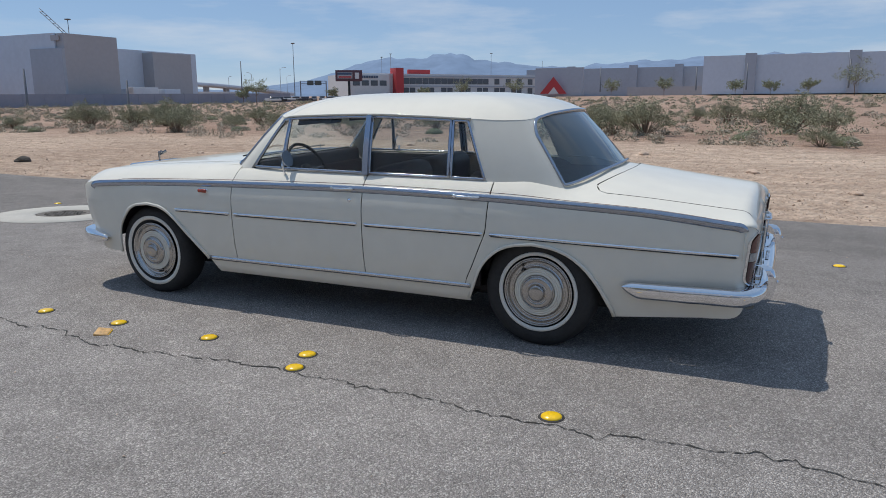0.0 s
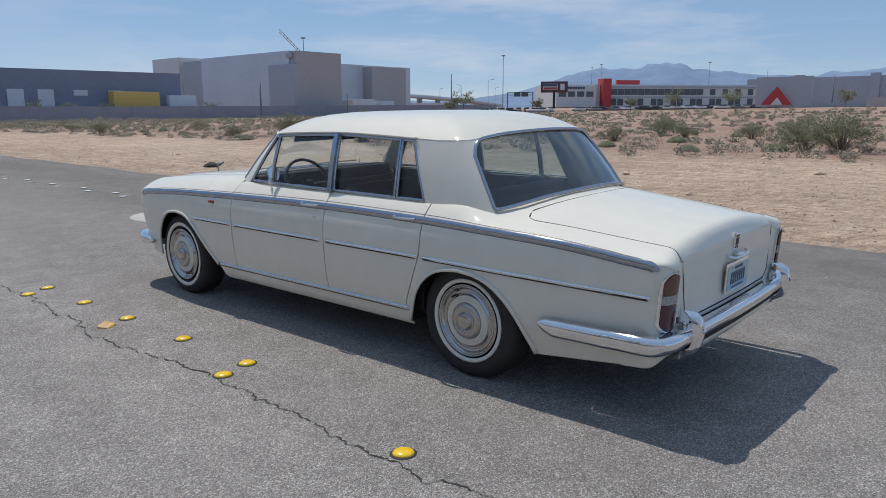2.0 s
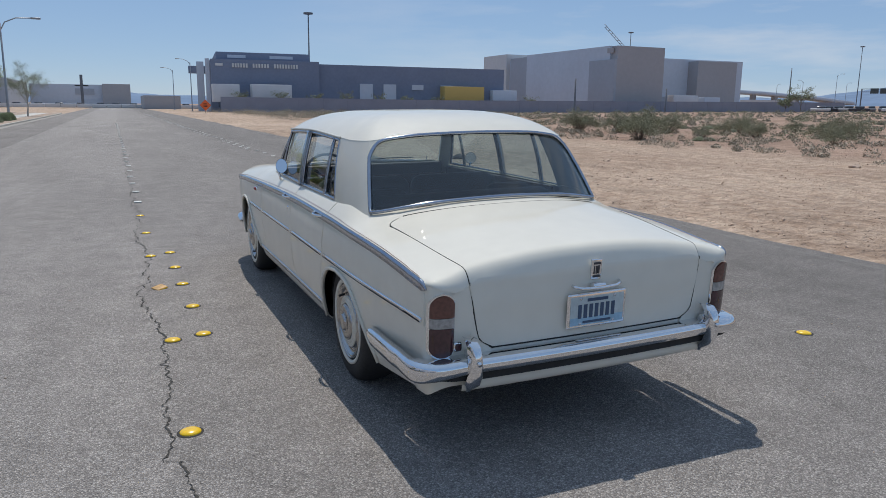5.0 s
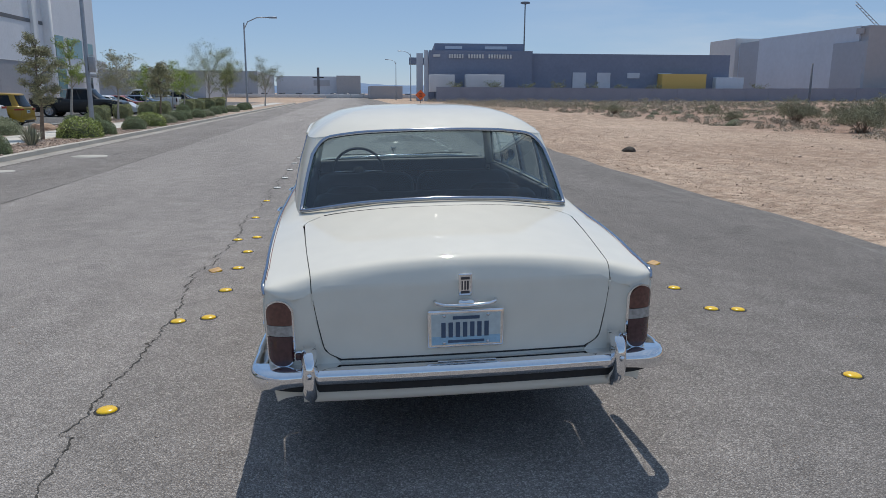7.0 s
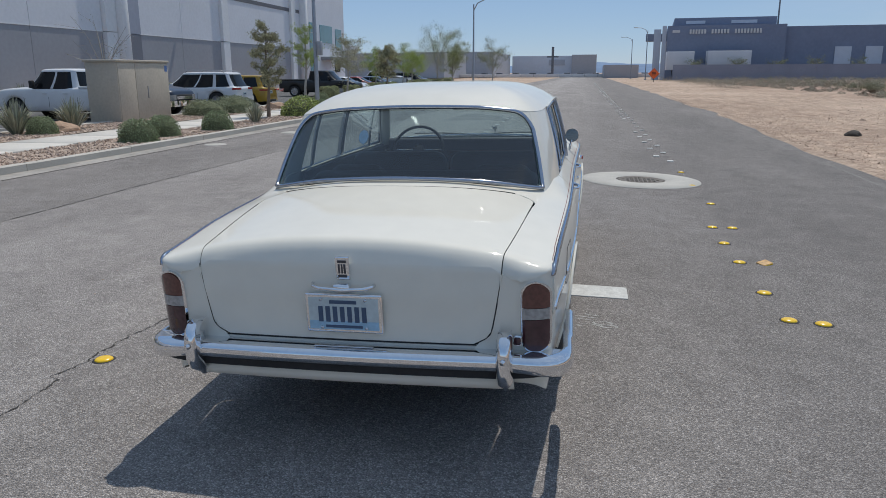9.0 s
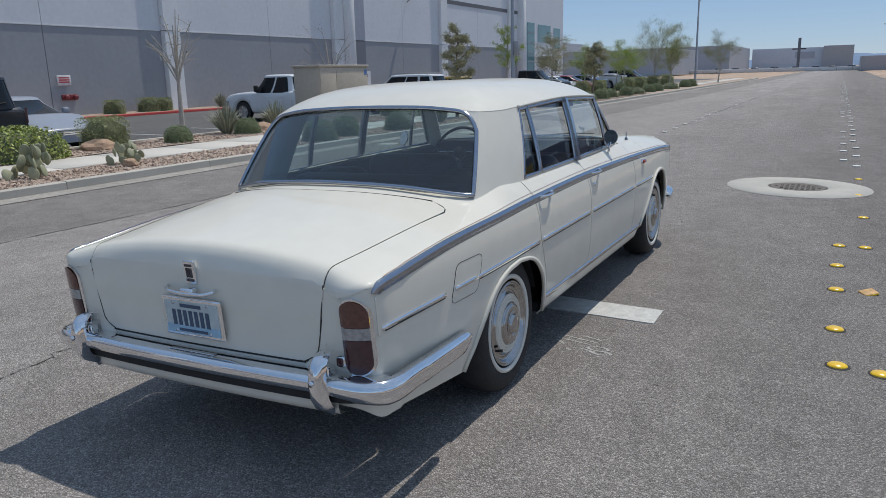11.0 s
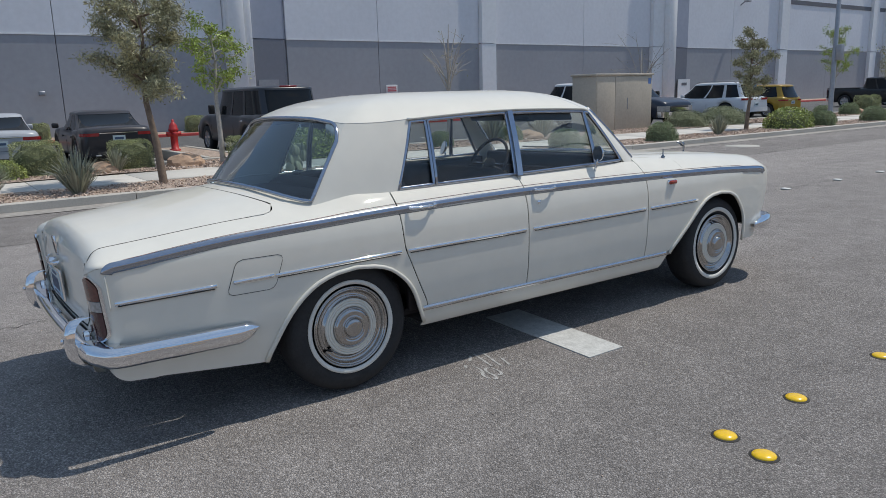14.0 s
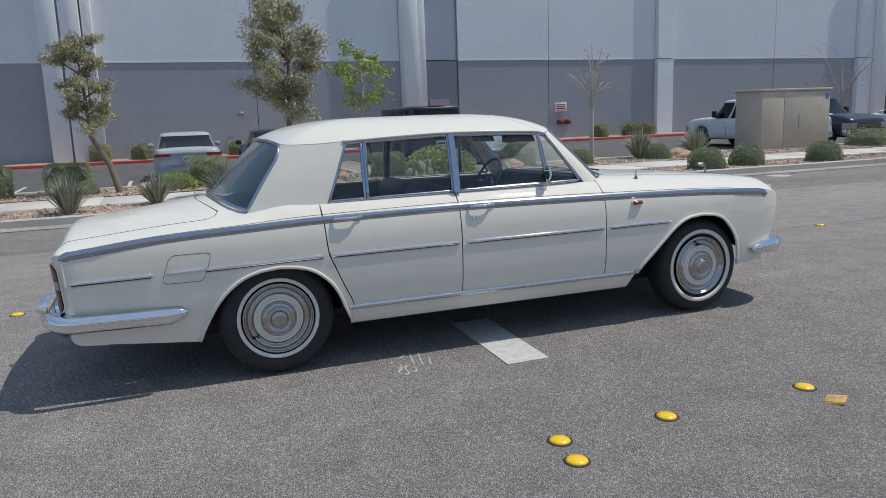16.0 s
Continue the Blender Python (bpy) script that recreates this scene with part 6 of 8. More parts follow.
def tree(x, y, z, height, spread, trunk_h, kind, seed, lean=(0, 0), label="", bark=None, leafmat=None, count=2600, leaf=0.05, group=""):
    rnd = random.Random(seed)
    e = empty("tree", pose(x, y, z), label, "tree", group)
    top = Vector((lean[0], lean[1], trunk_h))
    items, tips = [], []
    r0 = 0.03 + 0.014 * height
    mid = Vector((lean[0] * 0.35, lean[1] * 0.35, trunk_h * 0.5))
    items.append(([(0, 0, -0.1), mid, top], r0, r0 * 0.62))
    crown_h = height - trunk_h
    leader = top + Vector((lean[0] * 0.25, lean[1] * 0.25, crown_h * 0.85))
    items.append(([top, (top + leader) / 2 + Vector((rnd.uniform(-.1, .1), rnd.uniform(-.1, .1), 0)), leader], r0 * 0.6, 0.012))
    nb = 16 if kind != "spread" else 11
    for i in range(nb):
        f = (i + rnd.random()) / nb
        base = top.lerp(leader, f * 0.92) if kind != "spread" else top.lerp(leader, f * 0.35)
        a = i * 2.4 + rnd.uniform(-.5, .5)
        if kind == "cone":
            reach = spread * (0.45 + 0.75 * math.sin(math.pi * (0.18 + 0.78 * f)) ** 1.0) * rnd.uniform(0.7, 1.1)
            rise = crown_h * rnd.uniform(0.05, 0.16)
        elif kind == "spread":
            reach = spread * rnd.uniform(0.6, 1.1)
            rise = crown_h * rnd.uniform(0.35, 0.95)
        else:
            reach = spread * (0.4 + 0.8 * math.sin(math.pi * (0.15 + 0.75 * f))) * rnd.uniform(0.7, 1.1)
            rise = crown_h * rnd.uniform(0.12, 0.3)
        tip = base + Vector((math.cos(a) * reach, math.sin(a) * reach, rise))
        m1 = base.lerp(tip, 0.5) + Vector((0, 0, rise * 0.15))
        items.append(([base, m1, tip], r0 * 0.3, 0.008))
        for q in range(4):
            s = base.lerp(tip, rnd.uniform(0.35, 0.95))
            t2 = s + Vector((rnd.gauss(0, 1), rnd.gauss(0, 1), rnd.gauss(0.4, 0.6))) * spread * 0.28
            items.append(([s, s.lerp(t2, 0.5) + Vector((0, 0, 0.03)), t2], 0.010, 0.004))
            tips += [(s, t2)]
        tips.append((m1, tip))
    tips.append((leader - Vector((0, 0, crown_h * 0.2)), leader))
    part("trunk", limbs(items), bark or BARK, e, "tapered trunk with limbs")
    if count:
        pts = []
        for i in range(count):
            a, b = tips[rnd.randrange(len(tips))]
            c = a.lerp(b, rnd.uniform(0.15, 1.10))
            sg = spread * (0.13 if kind == "cone" else 0.10)
            pts.append(c + Vector((rnd.gauss(0, sg), rnd.gauss(0, sg), rnd.gauss(0, sg * 0.8))))
        cr_ = part("crown", leaves(pts, leaf, rnd, 0.3, 2.0 if kind == "cone" else 1.0), leafmat, e, "loose uneven crown of small leaves")
    return e


tree(-12.8, -1.5, 0.03, 3.8, 0.50, 1.25, "cone", 3, (-0.2, -0.50), "young pine with a leaning trunk in the gravel bed", None, LEAF_PINE, 13000, 0.022, "young pines")
tree(-9.9, 2.0, 0.0, 4.15, 0.74, 1.45, "cone", 8, (-0.25, -0.1), "bushy young pine with a kinked trunk by the kerb", None, LEAF_PINE, 20000, 0.022, "young pines")
tree(-13.0, 4.2, 0.03, 3.25, 0.62, 1.5, "round", 5, (-0.1, 0.0), "slender young tree with fresh lime-green leaves", PALEBARK, LEAF_LIME, 3600, 0.036, "young street trees")
tree(-13.3, 11.0, 0.03, 3.2, 0.75, 1.35, "spread", 11, (0.02, 0), "bare young tree with pale twigs", PALEBARK, LEAF_GREY, 25, 0.04, "young street trees")
tree(-10.3, 21.2, 0.0, 3.45, 0.50, 1.0, "cone", 14, (0.05, 0.05), "young pine by the kerb with an open crown", None, LEAF_PINE, 9000, 0.024, "young pines")
tree(-13.6, 33.2, 0.03, 3.9, 0.70, 1.5, "round", 17, (0.1, 0.1), "slender young tree with fresh lime-green leaves", PALEBARK, LEAF_LIME, 3600, 0.036, "young street trees")
tree(-28.6, 38.0, 0.15, 4.3, 2.2, 0.8, "spread", 19, (0.1, 0), "bare many-branched tree against the warehouse wall", PALEBARK, LEAF_GREY, 60, 0.05)
for i, (x, y, hgt, wide, kd, lm, lab) in enumerate([
        (-13.2, 39.0, 3.5, 0.34, "round", LEAF_PINE, "dusky green street tree with a loose crown"),
        (-12.3, 44.6, 3.4, 0.22, "cone", LEAF_PINE, "young pine farther along the pavement"),
        (-14.4, 49.2, 3.1, 0.34, "round", LEAF_LIME, "fresh lime-green young tree farther along"),
        (-13.0, 54.7, 3.1, 0.34, "round", LEAF_LIME, "fresh lime-green young tree farther along"),
        (-13.4, 67.0, 5.5, 0.44, "spread", LEAF_SPRING, "broad pale-green mesquite tree beside the road"),
        (-11.6, 65.2, 4.3, 0.36, "spread", LEAF_SPRING, "pale-green mesquite tree beside the road"),
        (-15.5, 62.0, 3.8, 0.36, "round", LEAF_LIME, "fresh lime-green young tree farther along"),
        (-10.4, 86.0, 5.0, 0.42, "spread", LEAF_GREY, "thin grey-green desert tree beside the road"),
        (-24.0, 104.0, 4.6, 0.36, "round", LEAF_LIME, "green tree at the far end of the lot")]):
    tree(x, y, 0.03, hgt, hgt * wide, hgt * (0.35 if kd != "spread" else 0.2), kd, 30 + i, (0.1, 0.05), lab, BARK if kd == "cone" else PALEBARK, lm, 5200 if kd != "spread" else 9000, 0.040, "street trees along the road")



# ---- shrubs ----
def dome_points(rx, ry, rz, n, rnd, boxy=2.0, inner=0.16):
    pts = []
    while len(pts) < n:
        d = Vector((rnd.gauss(0, 1), rnd.gauss(0, 1), abs(rnd.gauss(0, 1)) + rnd.uniform(-.25, 0))).normalized()
        k = (abs(d.x) ** boxy + abs(d.y) ** boxy + abs(d.z) ** boxy) ** (-1 / boxy)
        r = k * (1 - abs(rnd.gauss(0, inner)))
        lump = 1 + 0.10 * noise.noise(d * 2.3 + Vector((rx * 9, 0, 0)))
        pts.append((d.x * r * rx * lump, d.y * r * ry * lump, max(0.02, d.z * r * rz * lump)))
    return pts


def shrub_meshes(rx, ry, rz, n, leaf, seed, boxy=2.0, inner=0.16):
    rnd = random.Random(seed)
    fol = leaves(dome_points(rx, ry, rz, n, rnd, boxy, inner), leaf, rnd, 0.25)
    core = bmesh.new()
    bmesh.ops.create_icosphere(core, subdivisions=2, radius=1.0)
    for v in core.verts:
        k = (abs(v.co.x) ** boxy + abs(v.co.y) ** boxy + abs(v.co.z) ** boxy) ** (-1 / boxy)
        v.co = Vector((v.co.x * k * rx * 0.90, v.co.y * k * ry * 0.90, max(0.0, v.co.z * k * rz * 0.90)))
    me = bpy.data.meshes.new("core")
    core.to_mesh(me)
    core.free()
    return fol, me


# closed core inside each shrub, coloured darker than the leaves around it
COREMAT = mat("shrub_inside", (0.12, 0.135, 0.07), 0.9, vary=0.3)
KINDS = {
    "ball": (shrub_meshes(0.44, 0.44, 0.53, 5200, 0.017, 1, 2.4, 0.08), LEAF_DARK, "round clipped dark-green shrub in gravel"),
    "hedge": (shrub_meshes(0.42, 0.50, 0.72, 7500, 0.016, 2, 9.0, 0.05), LEAF_HEDGE, "square clipped green shrub"),
    "broad": (shrub_meshes(0.62, 0.85, 0.62, 3600, 0.036, 3, 2.6, 0.12), LEAF_MID, "broad shrub with large bright-green leaves"),
    "low": (shrub_meshes(0.75, 0.95, 0.60, 5000, 0.022, 4, 2.2, 0.12), LEAF_GREY, "spreading grey-green shrub in gravel"),
    "sage": (shrub_meshes(0.70, 0.75, 0.62, 5200, 0.020, 7, 2.0, 0.16), LEAF_SAGE, "rounded grey-green desert bush in the sand"),
    "creosote": (None, CREOSOTE, "wild creosote bush in the sand"),
}


def spiky(seed, n=190, r=0.55, hgt=0.75):
    rnd = random.Random(seed)
    vs, fs = [], []
    for i in range(n):
        a = rnd.uniform(0, 6.283)
        t = rnd.random() ** 0.7
        tip = Vector((math.cos(a) * r * t * 1.1, math.sin(a) * r * t * 1.1, hgt * (1 - 0.55 * t * t) * rnd.uniform(0.75, 1.1)))
        b0 = Vector((math.cos(a) * 0.08, math.sin(a) * 0.08, 0))
        m1 = b0.lerp(tip, 0.55) + Vector((0, 0, 0.10))
        s = Vector((-math.sin(a), math.cos(a), 0)) * 0.011
        o = len(vs)
        vs += [b0 - s, b0 + s, m1 + s, m1 - s, tip]
        fs += [(o, o + 1, o + 2, o + 3), (o + 3, o + 2, o + 4)]
    return mesh_of("blades", vs, fs)


def wispy(seed):
    """A wild bush: many thin stems fanning from the root, leaves along their outer lengths."""
    rnd = random.Random(seed)
    stems, pts = [], []
    for i in range(46):
        a, t = rnd.uniform(0, 6.283), rnd.random() ** 0.6
        r, hgt = 1.0 * t * rnd.uniform(0.75, 1.15), (1.12 - 0.55 * t * t) * rnd.uniform(0.6, 1.1)
        tip = Vector((r * math.cos(a), r * math.sin(a), hgt))
        m1 = tip * 0.5 + Vector((0, 0, 0.08))
        stems.append(([(0.04 * math.cos(a), 0.04 * math.sin(a), 0), m1, tip], 0.010, 0.003))
        for q in range(5):
            u = rnd.uniform(0.25, 0.95)
            base = m1.lerp(tip, u)
            twig = base + Vector((rnd.gauss(0, 0.16), rnd.gauss(0, 0.16), rnd.gauss(0.02, 0.12)))
            twig.z = max(twig.z, 0.05)
            for k in range(46):
                c = base.lerp(twig, rnd.uniform(0.0, 1.15))
                pts.append(c + Vector((rnd.gauss(0, 0.035), rnd.gauss(0, 0.035), rnd.gauss(0, 0.030))))
    return leaves(pts, 0.019, rnd, 0.2), limbs(stems)


WISPY = [wispy(12), wispy(13), wispy(14)]
SPIKY = [spiky(1), spiky(2, 150, 0.5, 0.65)]
shrub_src = {}


def shrub(kind, x, y, z, s=1.0, rot=0.0, group="clipped shrubs in the gravel", sz=1.0):
    m = pose(x, y, z, 0, 0, rot) @ Matrix.Diagonal((s, s, s * sz, 1))
    if kind in ("spike", "spike2"):
        e = empty("grass_clump", m, "tuft of long dry grey-green blades in gravel", "grass clump", "grass clumps in the gravel")
        part("grass_tuft", SPIKY[0 if kind == "spike" else 1], GRASS, e)
        return e
    shape, lm, lab = KINDS[kind]
    e = empty("shrub", m, lab, "shrub", group)
    if kind == "creosote":
        fol, stems = WISPY[int(abs(x * 3.7 + y)) % 3]
        part("foliage", fol, lm, e)
        part("stem", stems, BARK, e, "thin grey stems")
        return e
    fol, core = shape
    part("foliage", fol, lm, e)
    part("inner_growth", core, COREMAT, e, "solid core, darker than the leaves")
    return e


for k, x, y, s, r in [("ball", -9.3, 11.7, 1.0, 0), ("ball", -9.6, 13.2, 1.0, 50), ("ball", -9.25, 15.4, 1.0, 20), ("spike2", -9.6, 18.6, 1.0, 0), ("broad", -9.6, 22.6, 1.1, 0), ("ball", -9.4, 24.4, 1.0, 90), ("ball", -9.9, 25.6, 0.9, 10), ("ball", -9.4, 28.2, 1.05, 30), ("broad", -9.6, 31.6, 1.0, 40), ("low", -9.9, 30.2, 0.7, 0), ("low", -9.8, 35.2, 0.8, 0), ("ball", -9.8, 38.0, 1.1, 0), ("ball", -9.9, 40.2, 1.0, 60), ("ball", -9.7, 43.0, 1.1, 20), ("low", -9.8, 46.0, 0.8, 0), ("ball", -9.9, 50.0, 1.1, 0), ("ball", -10, 53.0, 1.1, 0), ("low", -10, 58, 0.9, 0), ("ball", -10, 64, 1.2, 0), ("ball", -10, 67, 1.2, 0),
                      ("spike", -9.35, -2.2, 1.05, 0), ("spike", -9.5, 0.5, 1.05, 40), ("ball", -12.7, -0.4, 0.62, 0), ("broad", -12.9, -0.35, 0.6, 0), ("spike", -10.0, -0.75, 0.85, 70), ("ball", -10.0, -4.2, 0.9, 0), ("hedge", -13.2, -4.2, 1.0, 0), ("hedge", -13.3, -2.6, 0.95, 0), ("ball", -12.8, -2.2, 0.6, 0), ("hedge", -13.3, 0.42, 0.95, 0), ("hedge", -13.3, 2.25, 0.85, 0), ("spike2", -12.7, 1.8, 0.8, 0), ("hedge", -12.7, 4.7, 0.82, 0), ("broad", -12.6, 6.05, 1.1, 0), ("hedge", -13.3, 8.6, 1.0, 10), ("ball", -12.6, 10.2, 0.8, 0), ("spike", -13.4, 12.7, 1.3, 0), ("ball", -12.8, 12.9, 0.85, 0), ("spike", -13.2, 14.6, 1.25, 50), ("low", -12.8, 23.6, 1.15, 0), ("low", -13.0, 21.6, 1.0, 60), ("ball", -12.6, 33, 1.0, 0), ("hedge", -13.2, 36, 1.1, 0), ("hedge", -13.2, 40, 1.1, 0), ("ball", -12.8, 31, 0.9, 0), ("hedge", -13.2, 45, 1.2, 0), ("hedge", -13.2, 49, 1.2, 0), ("ball", -12.7, 53, 1.2, 0), ("hedge", -13.2, 57, 1.3, 0), ("hedge", -13.2, 61, 1.3, 0), ("hedge", -13.2, 66, 1.3, 0), ("hedge", -13.2, 72, 1.4, 0)]:
    shrub(k, x, y, -0.01 if x > -11 else 0.03, s, r)
for y, k, s in ((-3.1, "hedge", 1.0), (-1.4, "hedge", 0.95), (2.6, "hedge", 0.9), (8.9, "hedge", 1.0), (21.9, "hedge", 0.95), (24.0, "hedge", 1.0), (25.0, "hedge", 0.95), (29.2, "spike", 1.2), (32.5, "spike", 1.4), (10.3, "spike", 1.3), (48, "hedge", 1.1), (51, "hedge", 1.1)):
    shrub(k, -29.9, y, 0.06, s, y * 30)

# prickly pears
def pear(x, y, seed, s):
    rnd = random.Random(seed)
    e = empty("prickly_pear", pose(x, y, -0.01), "grey-green prickly pear cactus in gravel", "cactus", "prickly pears")
    bm = bmesh.new()
    bmesh.ops.create_icosphere(bm, subdivisions=2, radius=1.0)
    me = bpy.data.meshes.new("pad")
    bm.to_mesh(me)
    bm.free()
    me.polygons.foreach_set("use_smooth", [True] * len(me.polygons))
    for i in range(26):
        lev = i // 10
        a = rnd.uniform(0, 360)
        r = rnd.uniform(0.05, 0.42 - 0.08 * lev)
        part("pad", me, CACTUS, e, m=pose(r * math.cos(a) * s, r * 1.3 * math.sin(a) * s, (0.11 + 0.155 * lev + rnd.uniform(-.04, .04)) * s, rnd.uniform(-25, 25), rnd.uniform(-25, 25), rnd.uniform(0, 360)) @ Matrix.Diagonal((0.026 * s, 0.088 * s, 0.112 * s, 1)))
    return e


pear(-9.9, 4.6, 3, 1.05)
pear(-10.0, 6.5, 4, 0.8)


def rock(x, y, z, s, seed, label="tan boulder lying in the gravel", material=None, name="boulder"):
    bm = bmesh.new()
    bmesh.ops.create_icosphere(bm, subdivisions=3, radius=1.0)
    off = Vector((seed * 3.1, seed * 1.7, 0))
    for v in bm.verts:
        v.co *= 1 + 0.35 * noise.noise(v.co * 1.3 + off) + 0.12 * noise.noise(v.co * 4 + off)
        v.co = Vector((v.co.x * s * 1.2, v.co.y * s, v.co.z * s * 0.62))
    ob = part(name, bm, material or BOULDER, m=pose(x, y, z, 0, 0, seed * 50))
    return tagged(ob, label, "rock", "boulders in the gravel")


for i, (x, y, s) in enumerate([(-13.0, 8.2, 0.32), (-12.9, 3.3, 0.35), (-12.8, 1.6, 0.3), (-12.6, 27.2, 0.4), (-12.9, 13.7, 0.34), (-9.5, 6.2, 0.14), (-13.1, -1.0, 0.22), (-12.9, 34.5, 0.3)]):
    rock(x, y, 0.06, s, i + 1)
tagged(rock(7.55, 16.5, -0.03, 0.16, 21, "dark rock lying on the sand", mat("dark_rock", (0.07, 0.06, 0.05), 0.9), "rock"), group="loose rocks on the sand")
for i, (x, y, s) in enumerate([(10.4, -0.6, 0.10), (7.8, -2.2, 0.08), (9.2, 3.0, 0.07), (12.5, 6.0, 0.10), (8.5, 8.8, 0.06), (11.2, 14.0, 0.09), (14.6, 2.2, 0.12), (9.6, 22.0, 0.09), (7.2, 11.4, 0.06), (16.5, 10.0, 0.13), (13.0, -3.5, 0.1), (18.0, 4.5, 0.12)]):
    tagged(rock(x, y, terrain(x, y) + 0.01, s, 30 + i, "loose sandstone rock on the sand", SANDROCK, "rock"), group="loose rocks on the sand")


# ---- parked vehicles ----
def parked(kind, x, y, heading, color, label, name, group="vehicles in the parking lot", rough=0.3):
    """A parked vehicle, nose along local +y: rounded shell, glasshouse, wheels, lamps."""
    L, W, H, zb, deck_z, cab0, cab1, roof0, roof1, bed = {
        "sedan": (4.75, 1.86, 1.43, 0.94, 0.985, -1.95, 1.35, -0.95, 0.30, None),
        "suv": (5.0, 1.98, 1.78, 1.08, 1.08, -2.40, 1.35, -2.05, 0.40, None),
        "bigsuv": (5.7, 2.03, 1.98, 1.20, 1.20, -2.82, 1.35, -2.55, 0.70, None),
        "compact": (4.15, 1.80, 1.62, 1.02, 1.02, -2.02, 1.25, -1.75, 0.45, None),
        "pickup": (5.9, 2.03, 1.90, 1.20, 1.20, -0.80, 1.50, -0.62, 0.80, 1.12)}[kind]
    e = empty(name, pose(x, y, lot_z(x), 0, 0, heading), label, "car", group)
    paint = mat("car_paint_" + name + "_" + str(round(color[0], 2)) + str(round(color[2], 2)), color, rough, vary=0.05, scale=2, coat=0.4, spec=0.3)
    yr, yf = -L / 2, L / 2
    small = kind in ("sedan", "compact")
    hood = zb - 0.08 if kind != "pickup" else zb - 0.02
    nose_z = hood - (0.20 if small else 0.12)
    top = spline([yr, yr + 0.05, yr + 0.22, yr + 0.5, cab0 + 0.5, cab1 - 0.2, cab1 + 0.2, yf - 0.6, yf - 0.2, yf - 0.05, yf], [deck_z - 0.14, deck_z - 0.05, deck_z - 0.005, deck_z, zb, zb, zb - 0.01, hood - 0.04, nose_z - 0.02, nose_z - 0.10, nose_z - 0.22])
    rw = 0.335 if small else 0.40
    ya, yb_ = yr + L * 0.205, yf - L * 0.185
    low = 0.22 if small else 0.36

    def halfw(q):
        d, c, depth = (q - yr, 0.17 if small else 0.10, 0.45) if q < 0 else (yf - q, 0.30 if small else 0.17, 0.62)
        return W / 2 - c * (1 - math.sqrt(max(0.0, 1 - (1 - clamp(d / depth)) ** 2)))

    def bottom(q):
        b = low + 0.06 * clamp((0.25 - min(q - yr, yf - q)) / 0.25)
        for c in (ya, yb_):
            d = abs(q - c)
            if d < rw + 0.06:
                b = max(b, rw + math.sqrt(max(0.0, (rw + 0.06) ** 2 - d * d)))
        return b
    rows = []
    ends = [0.0, 0.006, 0.02, 0.045, 0.08, 0.13, 0.19]
    for q in [yr + d for d in ends] + steps(yr + 0.26, yf - 0.26, 56) + [yf - d for d in ends[::-1]]:
        w, t, b = halfw(q), top(q), min(bottom(q), top(q) - 0.12)
        hgt = t - b
        half = [(w - 0.07, b), (w - 0.015, b + 0.05), (w, b + 0.30 * hgt), (w, b + 0.48 * hgt), (w - 0.012, b + 0.66 * hgt), (w - 0.030, b + 0.80 * hgt), (w - 0.06, b + 0.92 * hgt), (w - 0.11, t - 0.004), (w - 0.22, t + 0.012), (w * 0.45, t + 0.03)]
        rows.append([(-a, q, c) for a, c in half] + [(0, q, t + 0.035)] + [(a, q, c) for a, c in half[::-1]])
    shell = join_sheets([rows])
    nv = len(rows[0])
    bm = bmesh.new()
    bm.from_mesh(shell)
    bm.verts.ensure_lookup_table()
    bm.faces.new([bm.verts[i] for i in range(nv)])
    bm.faces.new([bm.verts[len(bm.verts) - nv + i] for i in range(nv)][::-1])
    bmesh.ops.recalc_face_normals(bm, faces=bm.faces[:])
    part("body", bm, paint, e)
    part("chassis", box(-W / 2 + 0.25, W / 2 - 0.25, yr + 0.25, yf - 0.3, low - 0.04, zb - 0.25, 0.02), BLACK, e)
    # glasshouse with rounded corners, painted roof and pillars
    bw, tw, zt = W / 2 - 0.075, W / 2 - {'sedan': 0.22, 'compact': 0.19, 'suv': 0.19, 'bigsuv': 0.12, 'pickup': 0.19}[kind], H - 0.075

    def cab(v, a, out=0.0):
        k = v + 0.10 * math.sin(math.pi * clamp(v))
        hw = bw + (tw - bw) * k + out
        c0, c1 = cab0 + (roof0 - cab0) * k, cab1 + (roof1 - cab1) * k
        ca, sa = math.cos(a), math.sin(a)
        px = math.copysign(abs(ca) ** 0.36, ca) * hw
        py = (c0 + c1) / 2 + math.copysign(abs(sa) ** 0.36, sa) * ((c1 - c0) / 2 + out)
        py += (0.10 if sa > 0 else -0.05) * (1 - (px / hw) ** 2) * abs(sa)
        return (px, py, zb - 0.03 + (zt - zb + 0.03) * v)
    ring_a = [2 * math.pi * i / 72 for i in range(73)]
    part("glasshouse", join_sheets([[[cab(v, a) for a in ring_a] for v in steps(-0.02, 1.0, 7)]]), DARKGLASS, e, "dark tinted windows")
    rr = [[cab(v, a, 0.012) for a in ring_a] for v in (0.92, 0.96, 1.0)]
    cy = (roof0 + roof1) / 2
    for f, up in ((0.97, 0.022), (0.92, 0.040), (0.82, 0.056), (0.6, 0.069), (0.3, 0.075), (0.01, 0.076)):
        rr.append([(p[0] * f, cy + (p[1] - cy) * f, zt + up) for p in [cab(1.0, a, 0.012) for a in ring_a]])
    part("roof", outward(join_sheets([rr]), (0, cy, zb)), paint, e)

    def side_a(f):
        return math.asin(math.copysign(abs(f) ** (1 / 0.36), f))
